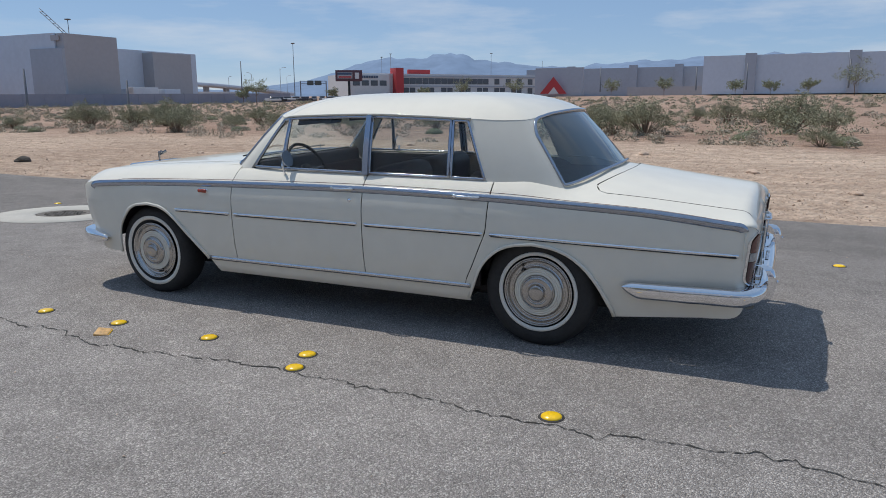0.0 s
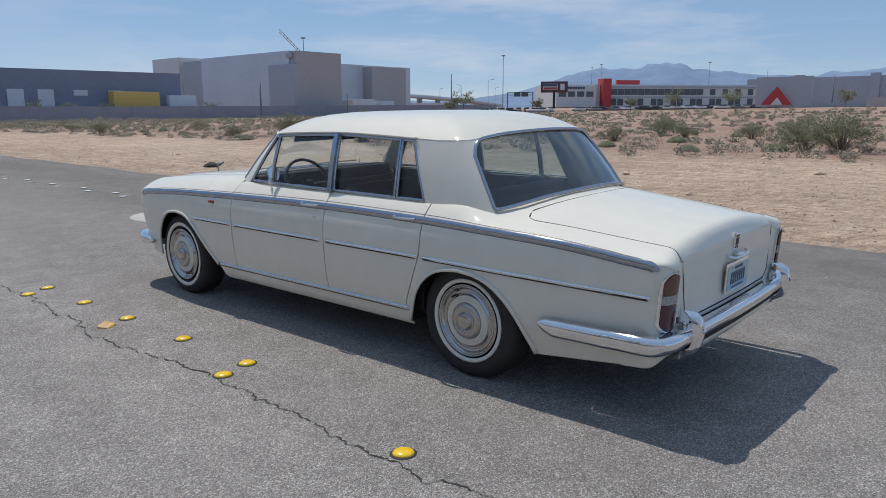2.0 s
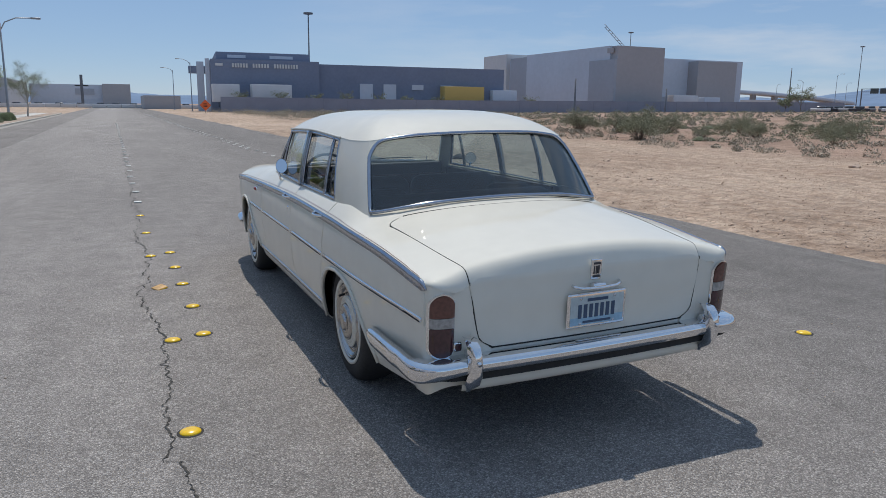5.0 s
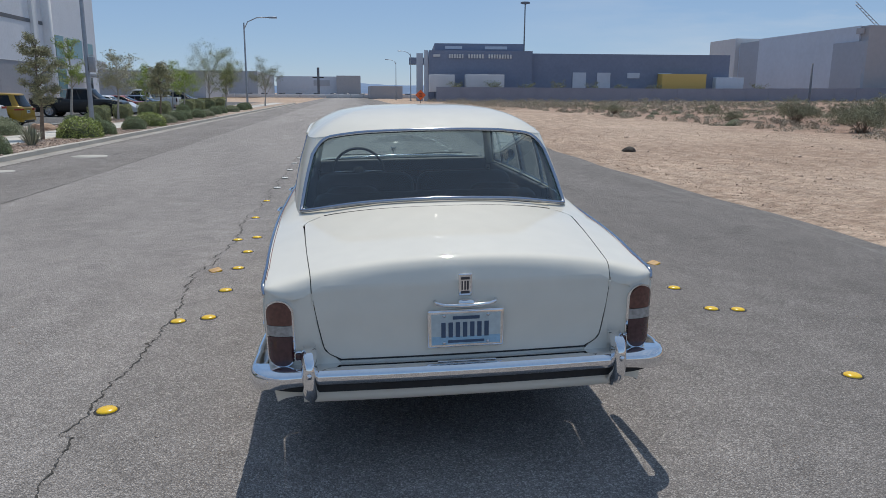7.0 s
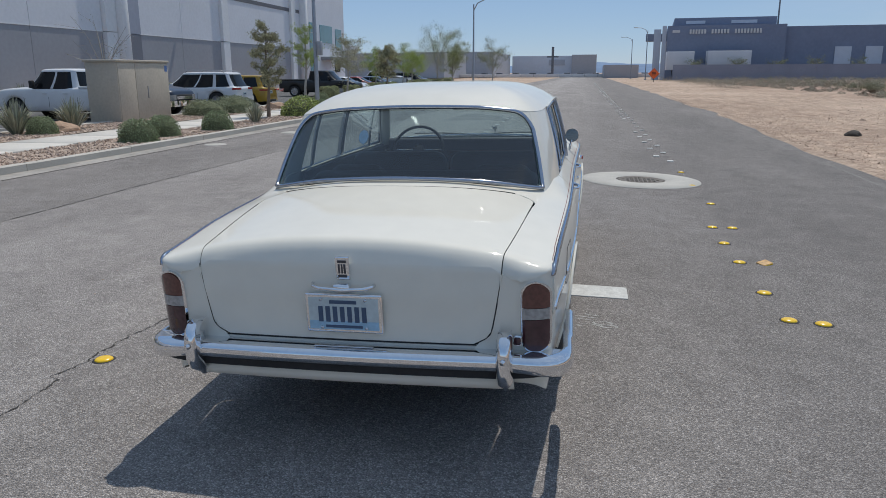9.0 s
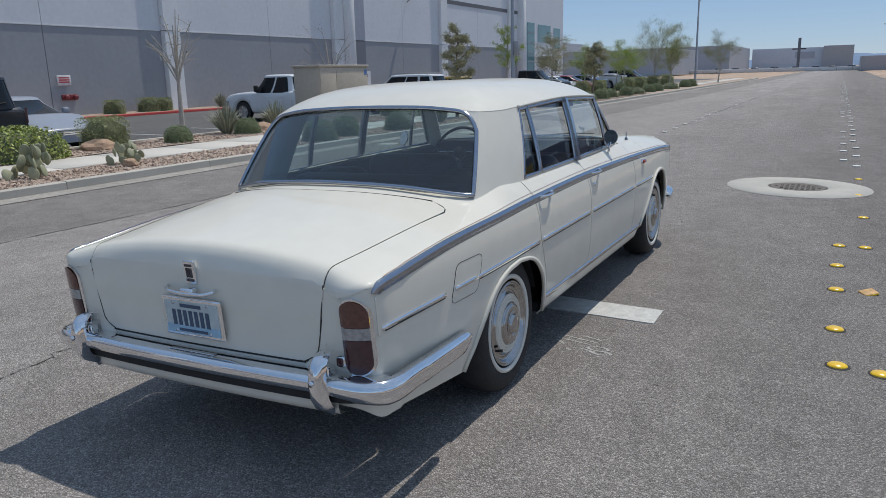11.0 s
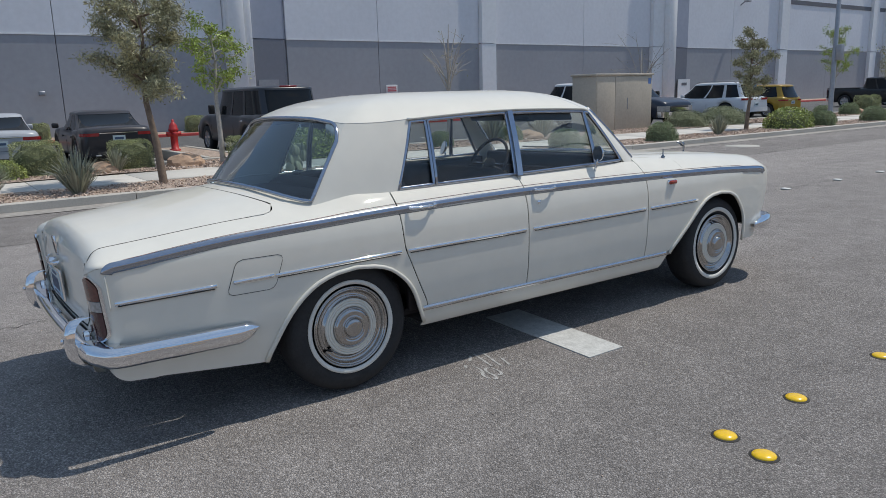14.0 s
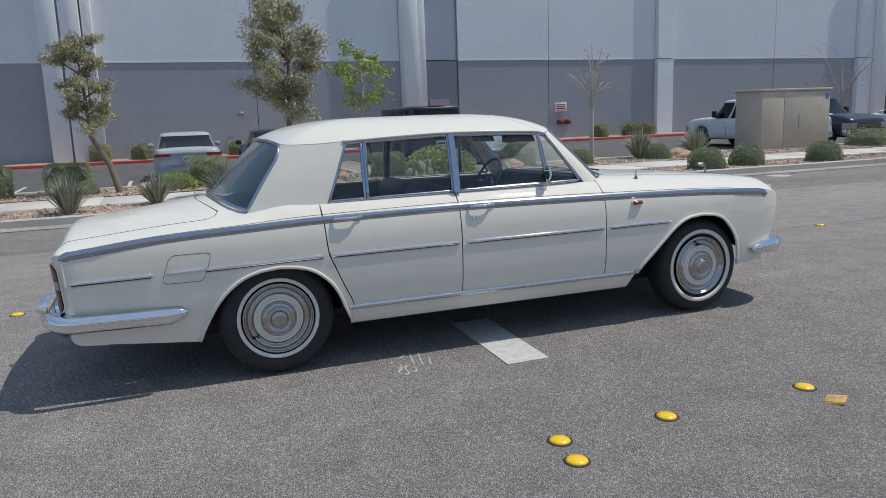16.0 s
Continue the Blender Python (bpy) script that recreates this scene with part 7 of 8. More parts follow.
    spans = {"sedan": ((-0.82, -0.62), (-0.06, 0.0), (0.90, 0.950)), "compact": ((-0.955, -0.80), (-0.25, -0.18), (0.28, 0.33), (0.90, 0.950)), "suv": ((-0.955, -0.86), (-0.50, -0.40), (0.08, 0.13), (0.90, 0.950)),
             "bigsuv": ((-0.955, -0.86), (-0.40, -0.33), (0.12, 0.18), (0.90, 0.950)), "pickup": ((-0.955, -0.80), (-0.12, -0.02), (0.86, 0.950))}[kind]
    for s in (1, -1):
        for f0, f1 in spans:
            aa = steps(side_a(f0), side_a(f1), 9)
            pg = [[(s * p[0], p[1], p[2]) for p in [cab(v, a, 0.008) for a in aa]] for v in steps(0.0, 0.95, 7)]
            part("pillar", join_sheets([pg], [s < 0]), paint, e)
        part("door_mirror", box(s * (W / 2 + 0.09) - 0.09, s * (W / 2 + 0.09) + 0.09, cab1 - 0.62, cab1 - 0.48, zb + 0.0, zb + (0.27 if kind in ("pickup", "bigsuv") else 0.15), 0.04, 3), BLACK if kind in ("pickup", "bigsuv") else paint, e)
        for f in (0.93, 0.02, -0.72):
            dy = (cab0 + cab1) / 2 + f * (cab1 - cab0) / 2 * (0.9 if f < 0 else 1.0)
            if kind == "pickup" and f < -0.5:
                dy = cab0 - 0.02
            part("door_gap", box(s * (W / 2) - 0.004, s * (W / 2) + 0.0012, dy - 0.006, dy + 0.006, low + 0.14, low + (zb - low) * 0.60), BLACK, e)
            if f > -0.5:
                part("door_handle", box(s * W / 2 - 0.02, s * W / 2 + 0.018, dy - (0.98 if f > 0.5 else 0.80), dy - (0.80 if f > 0.5 else 0.62), zb - 0.22, zb - 0.18, 0.01), CHROME if kind == "bigsuv" else paint, e)
        for c in (ya, yb_):
            w = part("wheel", lathe([(rw * 0.62, -0.2), (rw, -0.2), (rw, 0.0), (rw * 0.9, 0.02), (rw * 0.66, 0.01)], 28), RUBBER, e, "tyre and alloy rim", pose(s * (W / 2 - 0.03), c, rw, 0, 0, 0 if s > 0 else 180))
            rim = part("rim", lathe([(rw * 0.66, 0.0), (rw * 0.60, -0.03), (rw * 0.25, -0.02), (rw * 0.2, 0.0), (0.0005, 0.005)], 20), STEEL, w)
            for k in range(5):
                part("spoke", box(-0.02, 0.005, -0.03, 0.03, rw * 0.15, rw * 0.62), BRUSHED, rim, m=pose(0, 0, 0, k * 72, 0, 0))
        # lamps follow the rounded corners
        def corner(x_in, d_out, end):
            sgn = 1 if end == yr else -1
            pts = [(s * q, end) for q in steps(x_in, halfw(end + sgn * 0.001) - 0.005, 5)] + [(s * halfw(end + sgn * d), end + sgn * d) for d in steps(0.02, d_out, 9)]
            return pts

        def lamp_band(pts, z0, z1, o):
            return join_sheets([[[(px + s * o * 0.7, py - (o if py < 0 else -o) * 0.7, z) for px, py in pts] for z in steps(z0, z1, 4)]])
        if kind in ("suv", "bigsuv", "pickup"):
            tz = zb - 0.05
            lo_, hi_, xin = (tz - 0.34, tz + 0.02, W / 2 - 0.15) if kind != "suv" else (tz - 0.10, tz + 0.0, 0.35)
            part("tail_lamp", lamp_band(corner(xin, 0.10 if kind != "suv" else 0.18, yr), lo_, hi_, 0.014), RED_LENS if kind != "suv" else TAIL_RED, e, "tail lamp")
        else:
            part("tail_lamp", lamp_band(corner(W / 2 - 0.46, 0.26, yr), deck_z - 0.215, deck_z - 0.135, 0.014), TAIL_RED, e, "red tail lamp")
        part("headlamp", lamp_band(corner(W / 2 - 0.52, 0.34, yf), nose_z - (0.32 if small else 0.42), nose_z - 0.20, 0.012), CLEAR_LENS, e, "headlamp")
    band = []
    for z in steps(low + 0.04, low + 0.24, 4):
        band.append([(-halfw(yr + d) - 0.012, yr + d - 0.03, z) for d in steps(0.40, 0.0, 9)] + [(halfw(yr + d) + 0.012, yr + d - 0.03, z) for d in steps(0.0, 0.40, 9)])
    rb = part("rear_bumper", join_sheets([band]), {"pickup": CHROME, "bigsuv": BLACK}[kind] if kind in ("pickup", "bigsuv") else paint, e)
    if small:
        part("rear_valance", box(-W / 2 + 0.34, W / 2 - 0.34, yr - 0.050, yr + 0.05, low + 0.02, low + 0.13, 0.02), BLACK, e, "black lower valance")
        part("lid_gap", box(-W / 2 + 0.30, W / 2 - 0.30, yr - 0.006, yr + 0.02, low + 0.30, low + 0.306), BLACK, e)
        part("lid_trim", box(-W / 2 + 0.46, W / 2 - 0.46, yr - 0.014, yr + 0.01, deck_z - 0.150, deck_z - 0.135), CHROME, e, "thin chrome strip")
        for k in (-0.55, 0.55):
            part("exhaust_tip", box(k - 0.07, k + 0.07, yr - 0.060, yr + 0.04, low + 0.03, low + 0.08, 0.02), STEEL, e)
    band = []
    for z in steps(low + 0.03, low + 0.26, 4):
        band.append([(-halfw(yf - d) - 0.012, yf - d + 0.03, z) for d in steps(0.40, 0.0, 9)] + [(halfw(yf - d) + 0.012, yf - d + 0.03, z) for d in steps(0.0, 0.40, 9)])
    part("front_bumper", join_sheets([band]), CHROME if kind == "pickup" else paint, e)
    gw = 0.62 if kind == "pickup" else 0.42
    grl = part("grille", box(-gw, gw, yf - 0.05, yf + 0.022, low + 0.27, nose_z - 0.20, 0.03), BLACK, e, "grille")
    for k in range(3):
        zz = low + 0.32 + k * (nose_z - low - 0.58) / 3
        part("grille_bar", box(-gw + 0.02, gw - 0.02, yf + 0.02, yf + 0.035, zz, zz + 0.03), CHROME, grl)
    pz = deck_z - 0.36 if small else zb - 0.42
    pl = part("number_plate", box(-0.155, 0.155, yr - 0.02, yr + 0.01, pz, pz + 0.15), SIGN_PALE, e, "number plate with a bar")
    part("plate_bar", box(-0.11, 0.11, yr - 0.024, yr - 0.018, pz + 0.045, pz + 0.105), SIGN_DARK, pl)
    if kind == "suv":
        for s in (1, -1):
            part("roof_rail", sweep([(s * (tw - 0.05), roof0 + 0.2, H - 0.03), (s * (tw - 0.05), roof0 + 0.35, H + 0.05), (s * (tw - 0.05), roof1 - 0.35, H + 0.05), (s * (tw - 0.05), roof1 - 0.2, H - 0.03)], ring(0.02, 6), up=(1, 0, 0)), STEEL if kind == "suv" else BLACK, e)
    if kind == "bigsuv":
        part("high_brake_lamp", box(-0.25, 0.25, roof0 - 0.03, roof0 + 0.06, H - 0.05, H - 0.015, 0.01), TAIL_RED, e, "high brake lamp")
        part("tailgate_strip", box(-0.55, 0.55, yr - 0.006, yr + 0.02, zb - 0.20, zb - 0.17), BLACK, e, "black tailgate strip")
        part("wiper", sweep([(0.1, cab0 - 0.03, zb + 0.06), (0.5, cab0 + 0.01, zb + 0.12)], ring(0.012, 6)), BLACK, e)
        part("hitch", box(-0.3, 0.3, yr - 0.10, yr + 0.1, low - 0.08, low + 0.06, 0.02), BLACK, e)
    if bed:
        part("bed_rim", box(-W / 2 + 0.05, W / 2 - 0.05, yr + 0.02, cab0 - 0.05, zb - 0.03, zb + 0.05, 0.03), paint, e)
        part("bed_cover", box(-W / 2 + 0.14, W / 2 - 0.14, yr + 0.10, cab0 - 0.12, zb + 0.035, zb + 0.062), BLACK, e)
    return e


TAIL_RED = mat("bright_tail_lens", (0.30, 0.015, 0.018), 0.15, vary=0.2, scale=20, coat=0.6)
parked("sedan", -19.2, 0.1, 90, (0.40, 0.42, 0.45), "silver-grey sedan parked nose to the warehouse", "parked_sedan")
parked("sedan", -19.2, 2.8, 90, (0.034, 0.031, 0.034), "black sedan with dark windows parked nose-in", "parked_sedan")
parked("bigsuv", -18.2, 7.15, 90, (0.030, 0.032, 0.038), "large black off-road wagon with tinted windows", "parked_wagon")
parked("sedan", -17.6, 9.1, -90, (0.27, 0.30, 0.36), "silver sedan parked nose to the pavement", "parked_sedan")
parked("sedan", -17.0, -5.8, 90, (0.05, 0.055, 0.06), "dark grey sedan parked nose-in", "parked_sedan")
parked("pickup", -18.3, 21.6, 90, (0.66, 0.68, 0.70), "white crew pickup truck parked nose-in", "parked_pickup")
parked("pickup", -18.4, 24.5, -90, (0.022, 0.030, 0.050), "dark blue pickup with a chrome grille", "parked_pickup")
parked("suv", -18.2, 30.6, 90, (0.66, 0.68, 0.70), "white wagon with roof rails parked nose-in", "parked_wagon")
parked("compact", -17.9, 34.0, 90, (0.37, 0.225, 0.025), "yellow boxy hatchback parked nose-in", "parked_hatchback")
parked("pickup", -18.6, 49.4, -90, (0.016, 0.017, 0.018), "black pickup parked nose to the pavement", "parked_pickup")
parked("sedan", -18.2, 53.5, -90, (0.55, 0.57, 0.60), "pale silver sedan parked nose to the pavement", "parked_sedan")
parked("sedan", -18.2, 57.0, -90, (0.25, 0.03, 0.03), "dark red sedan in the lot", "parked_sedan")
parked("sedan", -18.4, 61.0, 90, (0.12, 0.16, 0.22), "blue-grey sedan in the lot", "parked_sedan")
parked("pickup", -18.6, 65.5, 90, (0.60, 0.61, 0.62), "white pickup farther along the lot", "parked_pickup")
parked("sedan", -18.2, 71.0, -90, (0.5, 0.52, 0.55), "pale sedan farther along the lot", "parked_sedan")
parked("suv", -18.2, 77.0, -90, (0.05, 0.05, 0.06), "dark wagon farther along the lot", "parked_wagon")

# ---- distant place to the north and east ----
def block(parent, name, x0, x1, y0, y1, z0, z1, material, label=""):
    return part(name, box(x0, x1, y0, y1, z0, z1), material, parent, label)


ds = empty("dark_warehouse", pose(0, 0, 0), "dark blue-grey warehouse with loading doors", "building")
rot = pose(16, 151, 0, 0, 0, -5)
ds.matrix_basis = rot
block(ds, "front_block", 0, 21.5, 0, 40, 0, 10.3, NAVY)
block(ds, "upper_block", 1.2, 20.0, 3, 36, 10.3, 11.9, NAVY)
block(ds, "long_block", 21.5, 63.7, 1.2, 60, 0, 9.9, NAVY)
block(ds, "pale_fin", -2.6, -1.2, 6, 7, 0, 10.0, FAR_PALE)
block(ds, "pale_fin", -1.0, -0.2, 1, 2, 0, 10.4, FAR_PALE)
block(ds, "canopy", -4.2, 0, 8, 12, 7.8, 9.2, NAVY)
for a, b in ((3.4, 7.0), (11.8, 16.5)):
    part("window", box(a, b, 2.9, 3.1, 10.75, 11.35), FAR_PALE, ds, "pale strip window")
for i in range(3):
    a, b = [(4.0, 7.2), (8.0, 11.4), (12.2, 17.2)][i]
    nl = (6, 6, 9)[i]
    for k in range(nl):
        c = a + (b - a) * (k + 0.5) / nl
        part("letter_bar", box(c - 0.17, c + 0.17, -0.30, 0.0, 8.75, 9.55), FAR_WHITE, ds, "white raised letter as a bar")
part("number_bar", box(0.9, 2.3, -0.2, 0.0, 9.0, 9.5), FAR_WHITE, ds)
for a in (30.3, 35.5, 48.5):
    part("loading_door", box(a, a + 2.8, 1.0, 1.3, 0, 6.1), FAR_PALE, ds, "pale loading door")
part("vent", box(41.9, 44.5, 1.0, 1.3, 5.0, 6.1), FAR_PALE, ds)

fence = empty("block_wall", pose(0, 0, 0), "long low brown-grey block wall across the sand", "wall")
fence["kind"] = "structure"
for i in range(34):
    a = 16.5 + i * 5.0
    zt = 2.85 + max(0, a - 60) * 0.009
    part("wall_bay", box(a, a + 4.96, 141.8 + 0.03 * i, 142.05 + 0.03 * i, -1, zt), FENCE, fence)
    part("wall_pier", box(a + 4.8, a + 5.1, 141.76 + 0.03 * i, 142.1 + 0.03 * i, -1, zt + 0.03), FENCE, fence)

# trailers and trucks over the wall
def trailer(x, y, L, H, material, label):
    e = empty("truck_trailer", pose(x, y, 0.9), label, "trailer", "trailers behind the wall")
    part("box_body", box(0, L, 0, 2.5, 1.0, H, 0.05), material, e)
    part("bogie", box(L * 0.7, L * 0.95, 0.2, 2.3, 0, 1.0, 0.05), BLACK, e)
    part("landing_leg", box(L * 0.2, L * 0.22, 0.3, 0.5, 0, 1.0), BLACK, e)
    return e


WHITEBOX = mat("trailer_white", (0.62, 0.63, 0.65), 0.6, vary=0.08, scale=0.5)
trailer(15.6, 145.4, 5.0, 4.4, WHITEBOX, "white box trailer behind the wall")
trailer(23.0, 145.4, 7.8, 4.5, WHITEBOX, "white box trailer behind the wall")
trailer(64.3, 145.4, 9.7, 5.0, mat("trailer_tan", (0.62, 0.42, 0.13), 0.7, vary=0.1), "ochre box trailer behind the wall")
trailer(76.2, 145.4, 6.2, 4.4, FAR_PALE, "pale box truck behind the wall")
trailer(132.0, 150.2, 8.2, 4.3, WHITEBOX, "white box trailer behind the wall")
trailer(142.5, 150.2, 5.4, 3.9, FAR_PALE, "pale box truck behind the wall")

big = empty("grey_warehouse", pose(0, 0, 0), "tall two-tone grey warehouse beyond the wall", "building")
block(big, "front_block", 111, 125.4, 147, 172, 0, 16.6, FAR_TAUPE)
block(big, "west_wall", 110.6, 111, 149.5, 190, 0, 16.7, FAR_PALE)
block(big, "west_wall", 110.7, 125, 190, 200, 0, 16.2, FAR_GREY)
block(big, "corner_tower", 109.8, 118, 201, 216.4, 0, 17.6, FAR_WHITE)
block(big, "mid_body", 111, 170, 165, 215, 0, 15.6, FAR_PALE)
block(big, "east_block", 149.4, 163.8, 161, 200, 0, 15.0, FAR_TAUPE)
block(big, "grey_corner", 110.3, 111, 147, 157.7, 0, 13.4, FAR_GREY)
for x, y, wv, hv, z in ((110.55, 150.5, 0.0, 1.2, 15.6), (131, 164.8, 6.0, 2.5, 12.6)):
    part("lettering_bar", box(x - 0.1, x + max(wv, 0.2), y - (2.4 if wv == 0 else 0.2), y, z - hv / 2, z + hv / 2), FAR_TAUPE, big, "worn script lettering as a bar")
for x in (138.5,):
    part("loading_door", box(x, x + 5, 164.7, 165.2, 0, 5.0), FAR_GREY, big)
crane = empty("lattice_crane", pose(136, 174, 16.8), "lattice crane jib above the warehouse roof", "crane")
for k in range(9):
    a0, a1 = Vector((-0.71 * k, 0.53 * k, 0.93 * k)), Vector((-0.71 * (k + 1), 0.53 * (k + 1), 0.93 * (k + 1)))
    for d in (Vector((0, 0, 0.4)), Vector((0, 0, -0.4))):
        part("chord", sweep([a0 + d, a1 + d], ring(0.11, 4), up=(0, 1, 0)), STEEL, crane)
    part("lacing", sweep([a0 + Vector((0, 0, .4)), a1 - Vector((0, 0, .4))], ring(0.08, 4), up=(0, 1, 0)), STEEL, crane)


MASTSTEEL = mat("weathered_mast_steel", (0.16, 0.17, 0.19), 0.6, 0.3, vary=0.15, scale=2)


def mast(x, y, z, height, label="tall steel lighting mast", head=True):
    e = empty("lighting_mast", pose(x, y, z), label, "lighting mast", "distant masts")
    part("pole", lathe([(0.24, 0), (0.13, height), (0.0005, height)], 8, "z"), MASTSTEEL, e)
    if head:
        part("lamp_ring", lathe([(0.3, height), (1.1, height + 0.15), (1.1, height + 0.5), (0.0005, height + 0.6)], 10, "z"), MASTSTEEL, e)
    return e


def at(b, d, z=0.0, cx=-3.0, cy=-3.0):
    return cx + d * math.sin(radians(b)), cy + d * math.cos(radians(b)), z


for b, d, el, z0 in ((14.1, 178, 6.55, 0), (53.03, 410, 4.18, 3.0), (59.72, 600, 3.23, 4), (60.4, 600, 3.46, 4), (68.05, 600, 3.45, 4), (71.9, 560, 2.91, 4), (37.93, 330, 5.43, 4), (49.0, 260, 2.9, 3), (76.0, 255, 2.4, 4), (86.2, 225, 2.5, 4), (95.0, 210, 2.6, 4), (92.6, 205, 2.6, 4), (82.8, 230, 2.3, 4)):
    x, y, z = at(b, d)
    mast(x, y, z0, 1.5 + d * math.tan(radians(el)) - z0, head=el > 3.2)
for b, d, el in ((34.4, 138, 2.2), (40.9, 175, 1.5)):
    x, y, z = at(b, d)
    mast(x, y, 0, 1.5 + d * math.tan(radians(el)), "dark yard lamp post by the warehouse", False)

# far windows: haze over the dark glass is put into a lighter colour
FARGLASS = mat("window_glass_hazed", (0.085, 0.10, 0.12), 0.2, vary=0.15, scale=0.5)
TOWERRED = mat("tower_red", (0.46, 0.045, 0.05), 0.6, vary=0.06, scale=0.3)
off = empty("red_tower_office", pose(220, 139, 3.2, 0, 0, -36.4), "white two-storey office with a red entrance tower", "building")
part("body", box(0, 76, 0, 30, 0, 7.9), FAR_WHITE, off)
part("left_wing", box(-3, 12, -1.2, 20, 0, 7.4), FAR_WHITE, off)
part("red_tower", box(13.8, 16.8, -3.0, 2, 0, 9.8), TOWERRED, off, "red entrance tower")
part("roof_sign", box(22, 31, 4, 5, 8.0, 9.6), TOWERRED, off, "red sign board on the roof")
part("sign_star", lathe([(0.9, 0), (0.9, 0.15), (0.0005, 0.2)], 5, "z"), TOWERRED, off, "small red star sign", pose(-1.2, -1.25, 6.6, 90, 0, 0))
for k in range(8):
    part("letter_bar", box(0.2 + k * 0.95, 0.85 + k * 0.95, -1.5, -1.2, 6.25, 7.0), SIGN_DARK, off, "dark sign letter as a bar")
part("parapet_band", box(17, 76, -0.25, 0.05, 6.75, 7.35), FAR_GREY, off, "grey band under the roof edge")
part("floor_band", box(17, 76, -0.22, 0.05, 3.3, 3.75), FAR_GREY, off)
for k in range(22):
    a = 18 + k * 2.6
    if k < 14:
        part("window", box(a, a + 2.45, -0.1, 0.05, 4.3, 6.4), FARGLASS, off)
    elif k % 2:
        part("window", box(a, a + 2.2, -0.1, 0.05, 4.3, 6.4), FARGLASS, off)
    if k % 3 != 2:
        part("window", box(a, a + 2.2, -0.1, 0.05, 0.6, 3.0), FARGLASS, off)
for k in range(4):
    part("window", box(-2 + k * 3.4, 0.6 + k * 3.4, -1.3, -1.1, 3.6, 5.4), FARGLASS, off)
east = empty("east_warehouse", pose(0, 0, 0), "very long pale grey warehouse on the skyline", "building")
block(east, "far_block", 306, 360, 18, 106, 3, 14.3, FAR_GREY)
block(east, "near_block", 248, 340, -70, 26.6, 3, 14.9, FAR_PALE)
for y in (12.6, -15.8, -44):
    block(east, "pilaster", 246.5, 249, y - 1.6, y + 1.6, 3, 15.4, FAR_GREY)
for y in (86, 60, 42):
    block(east, "pilaster", 304.8, 307, y - 1.6, y + 1.6, 3, 15.3, FAR_GREY)
block(east, "yard_wall", 285, 286, 20, 58, 3, 6.2, FAR_TAUPE)
xA, yA, _ = at(72.4, 262)
asign = empty("red_letter_sign", pose(xA, yA, 3.6, 0, 0, -72.9), "large red triangular sign on a wall", "sign")
part("triangle", mesh_of("triangle", [(-4.1, d, 0) for d in (0, .5)] + [(5.1, d, 0) for d in (0, .5)] + [(0.5, d, 5.8) for d in (0, .5)], [(0, 2, 4), (1, 5, 3), (0, 1, 3, 2), (2, 3, 5, 4), (4, 5, 1, 0)]), TOWERRED, asign)
part("notch", mesh_of("notch", [(-1.2, d, 0) for d in (-.06, .02)] + [(2.4, d, 0) for d in (-.06, .02)] + [(0.7, d, 2.3) for d in (-.06, .02)], [(0, 2, 4), (1, 5, 3), (0, 1, 3, 2), (2, 3, 5, 4), (4, 5, 1, 0)]), FAR_WHITE, asign, "white notch in the triangle")
block(east, "sign_wall", xA + 3, xA + 5, yA - 10, yA + 7, 3, 12.5, FAR_GREY)
xB, yB, _ = at(56.8, 215)
bill = empty("billboard", pose(xB, yB, 2.5, 0, 0, -56.8), "billboard on a single post, pictures as bars", "billboard")
part("post", lathe([(0.35, 0), (0.35, 5.2), (0.0005, 5.2)], 8, "z"), BLACK, bill)
part("panel", box(-3.8, 3.8, -0.3, 0.3, 4.5, 7.6, 0.05), mat("billboard_maroon", (0.10, 0.045, 0.06), 0.6), bill, "dark maroon board")
part("poster", box(-3.2, 1.0, -0.36, -0.31, 5.3, 7.0), FAR_TAUPE, bill)
part("text_bar", box(-3.2, 0.8, -0.40, -0.37, 6.3, 6.9), SIGN_DARK, bill)
part("text_bar", box(-2.9, 0.7, -0.40, -0.37, 5.5, 5.9), TOWERRED, bill)
part("text_bar", box(1.7, 2.9, -0.40, -0.31, 5.2, 6.9), FAR_WHITE, bill)

# orange sign and barriers at the road's far end
osg = empty("roadwork_sign", pose(11.0, 116.8, -0.1), "orange diamond roadwork sign on a stand", "road sign")
ORANGE = mat("sign_orange", (0.80, 0.14, 0.03), 0.5, vary=0.1)
part("board", box(-0.61, 0.61, -0.01, 0.01, -0.61, 0.61, 0.005), ORANGE, osg, m=pose(0, 0, 1.40, 0, 45, 0))
part("stand", box(-0.03, 0.03, 0.02, 0.06, 0, 1.2), BLACK, osg)
part("foot", box(-0.6, 0.6, -0.03, 0.10, 0, 0.05), BLACK, osg)
for k in (-0.12, 0.02, 0.16):
    part("text_bar", box(-0.28, 0.28, -0.02, -0.012, 1.38 + k * 1.4 - 0.05, 1.38 + k * 1.4 + 0.05), BLACK, osg)
barrier = empty("crash_barrier", pose(0, 0, 0), "pale concrete barrier across the road's far end", "barrier")
for i in range(26):
    part("segment", box(-40 + i * 4, -36.1 + i * 4, 236, 236.6, 0, 1.1, 0.1), FAR_WHITE, barrier)
north = empty("north_warehouse", pose(0, 0, 0), "low pale warehouse at the road's far end", "building")
block(north, "wall", -32, 2, 330, 380, 0, 8.6, FAR_PALE)
block(north, "end_bay", -6, 4.5, 328, 360, 0, 9.0, FAR_TAUPE)
block(north, "left_block", -66, -33, 270, 330, 0, 9.0, FAR_GREY)
part("text_bar", box(-16, -9, 329.7, 330, 4.6, 7.0), FAR_GREY, north)
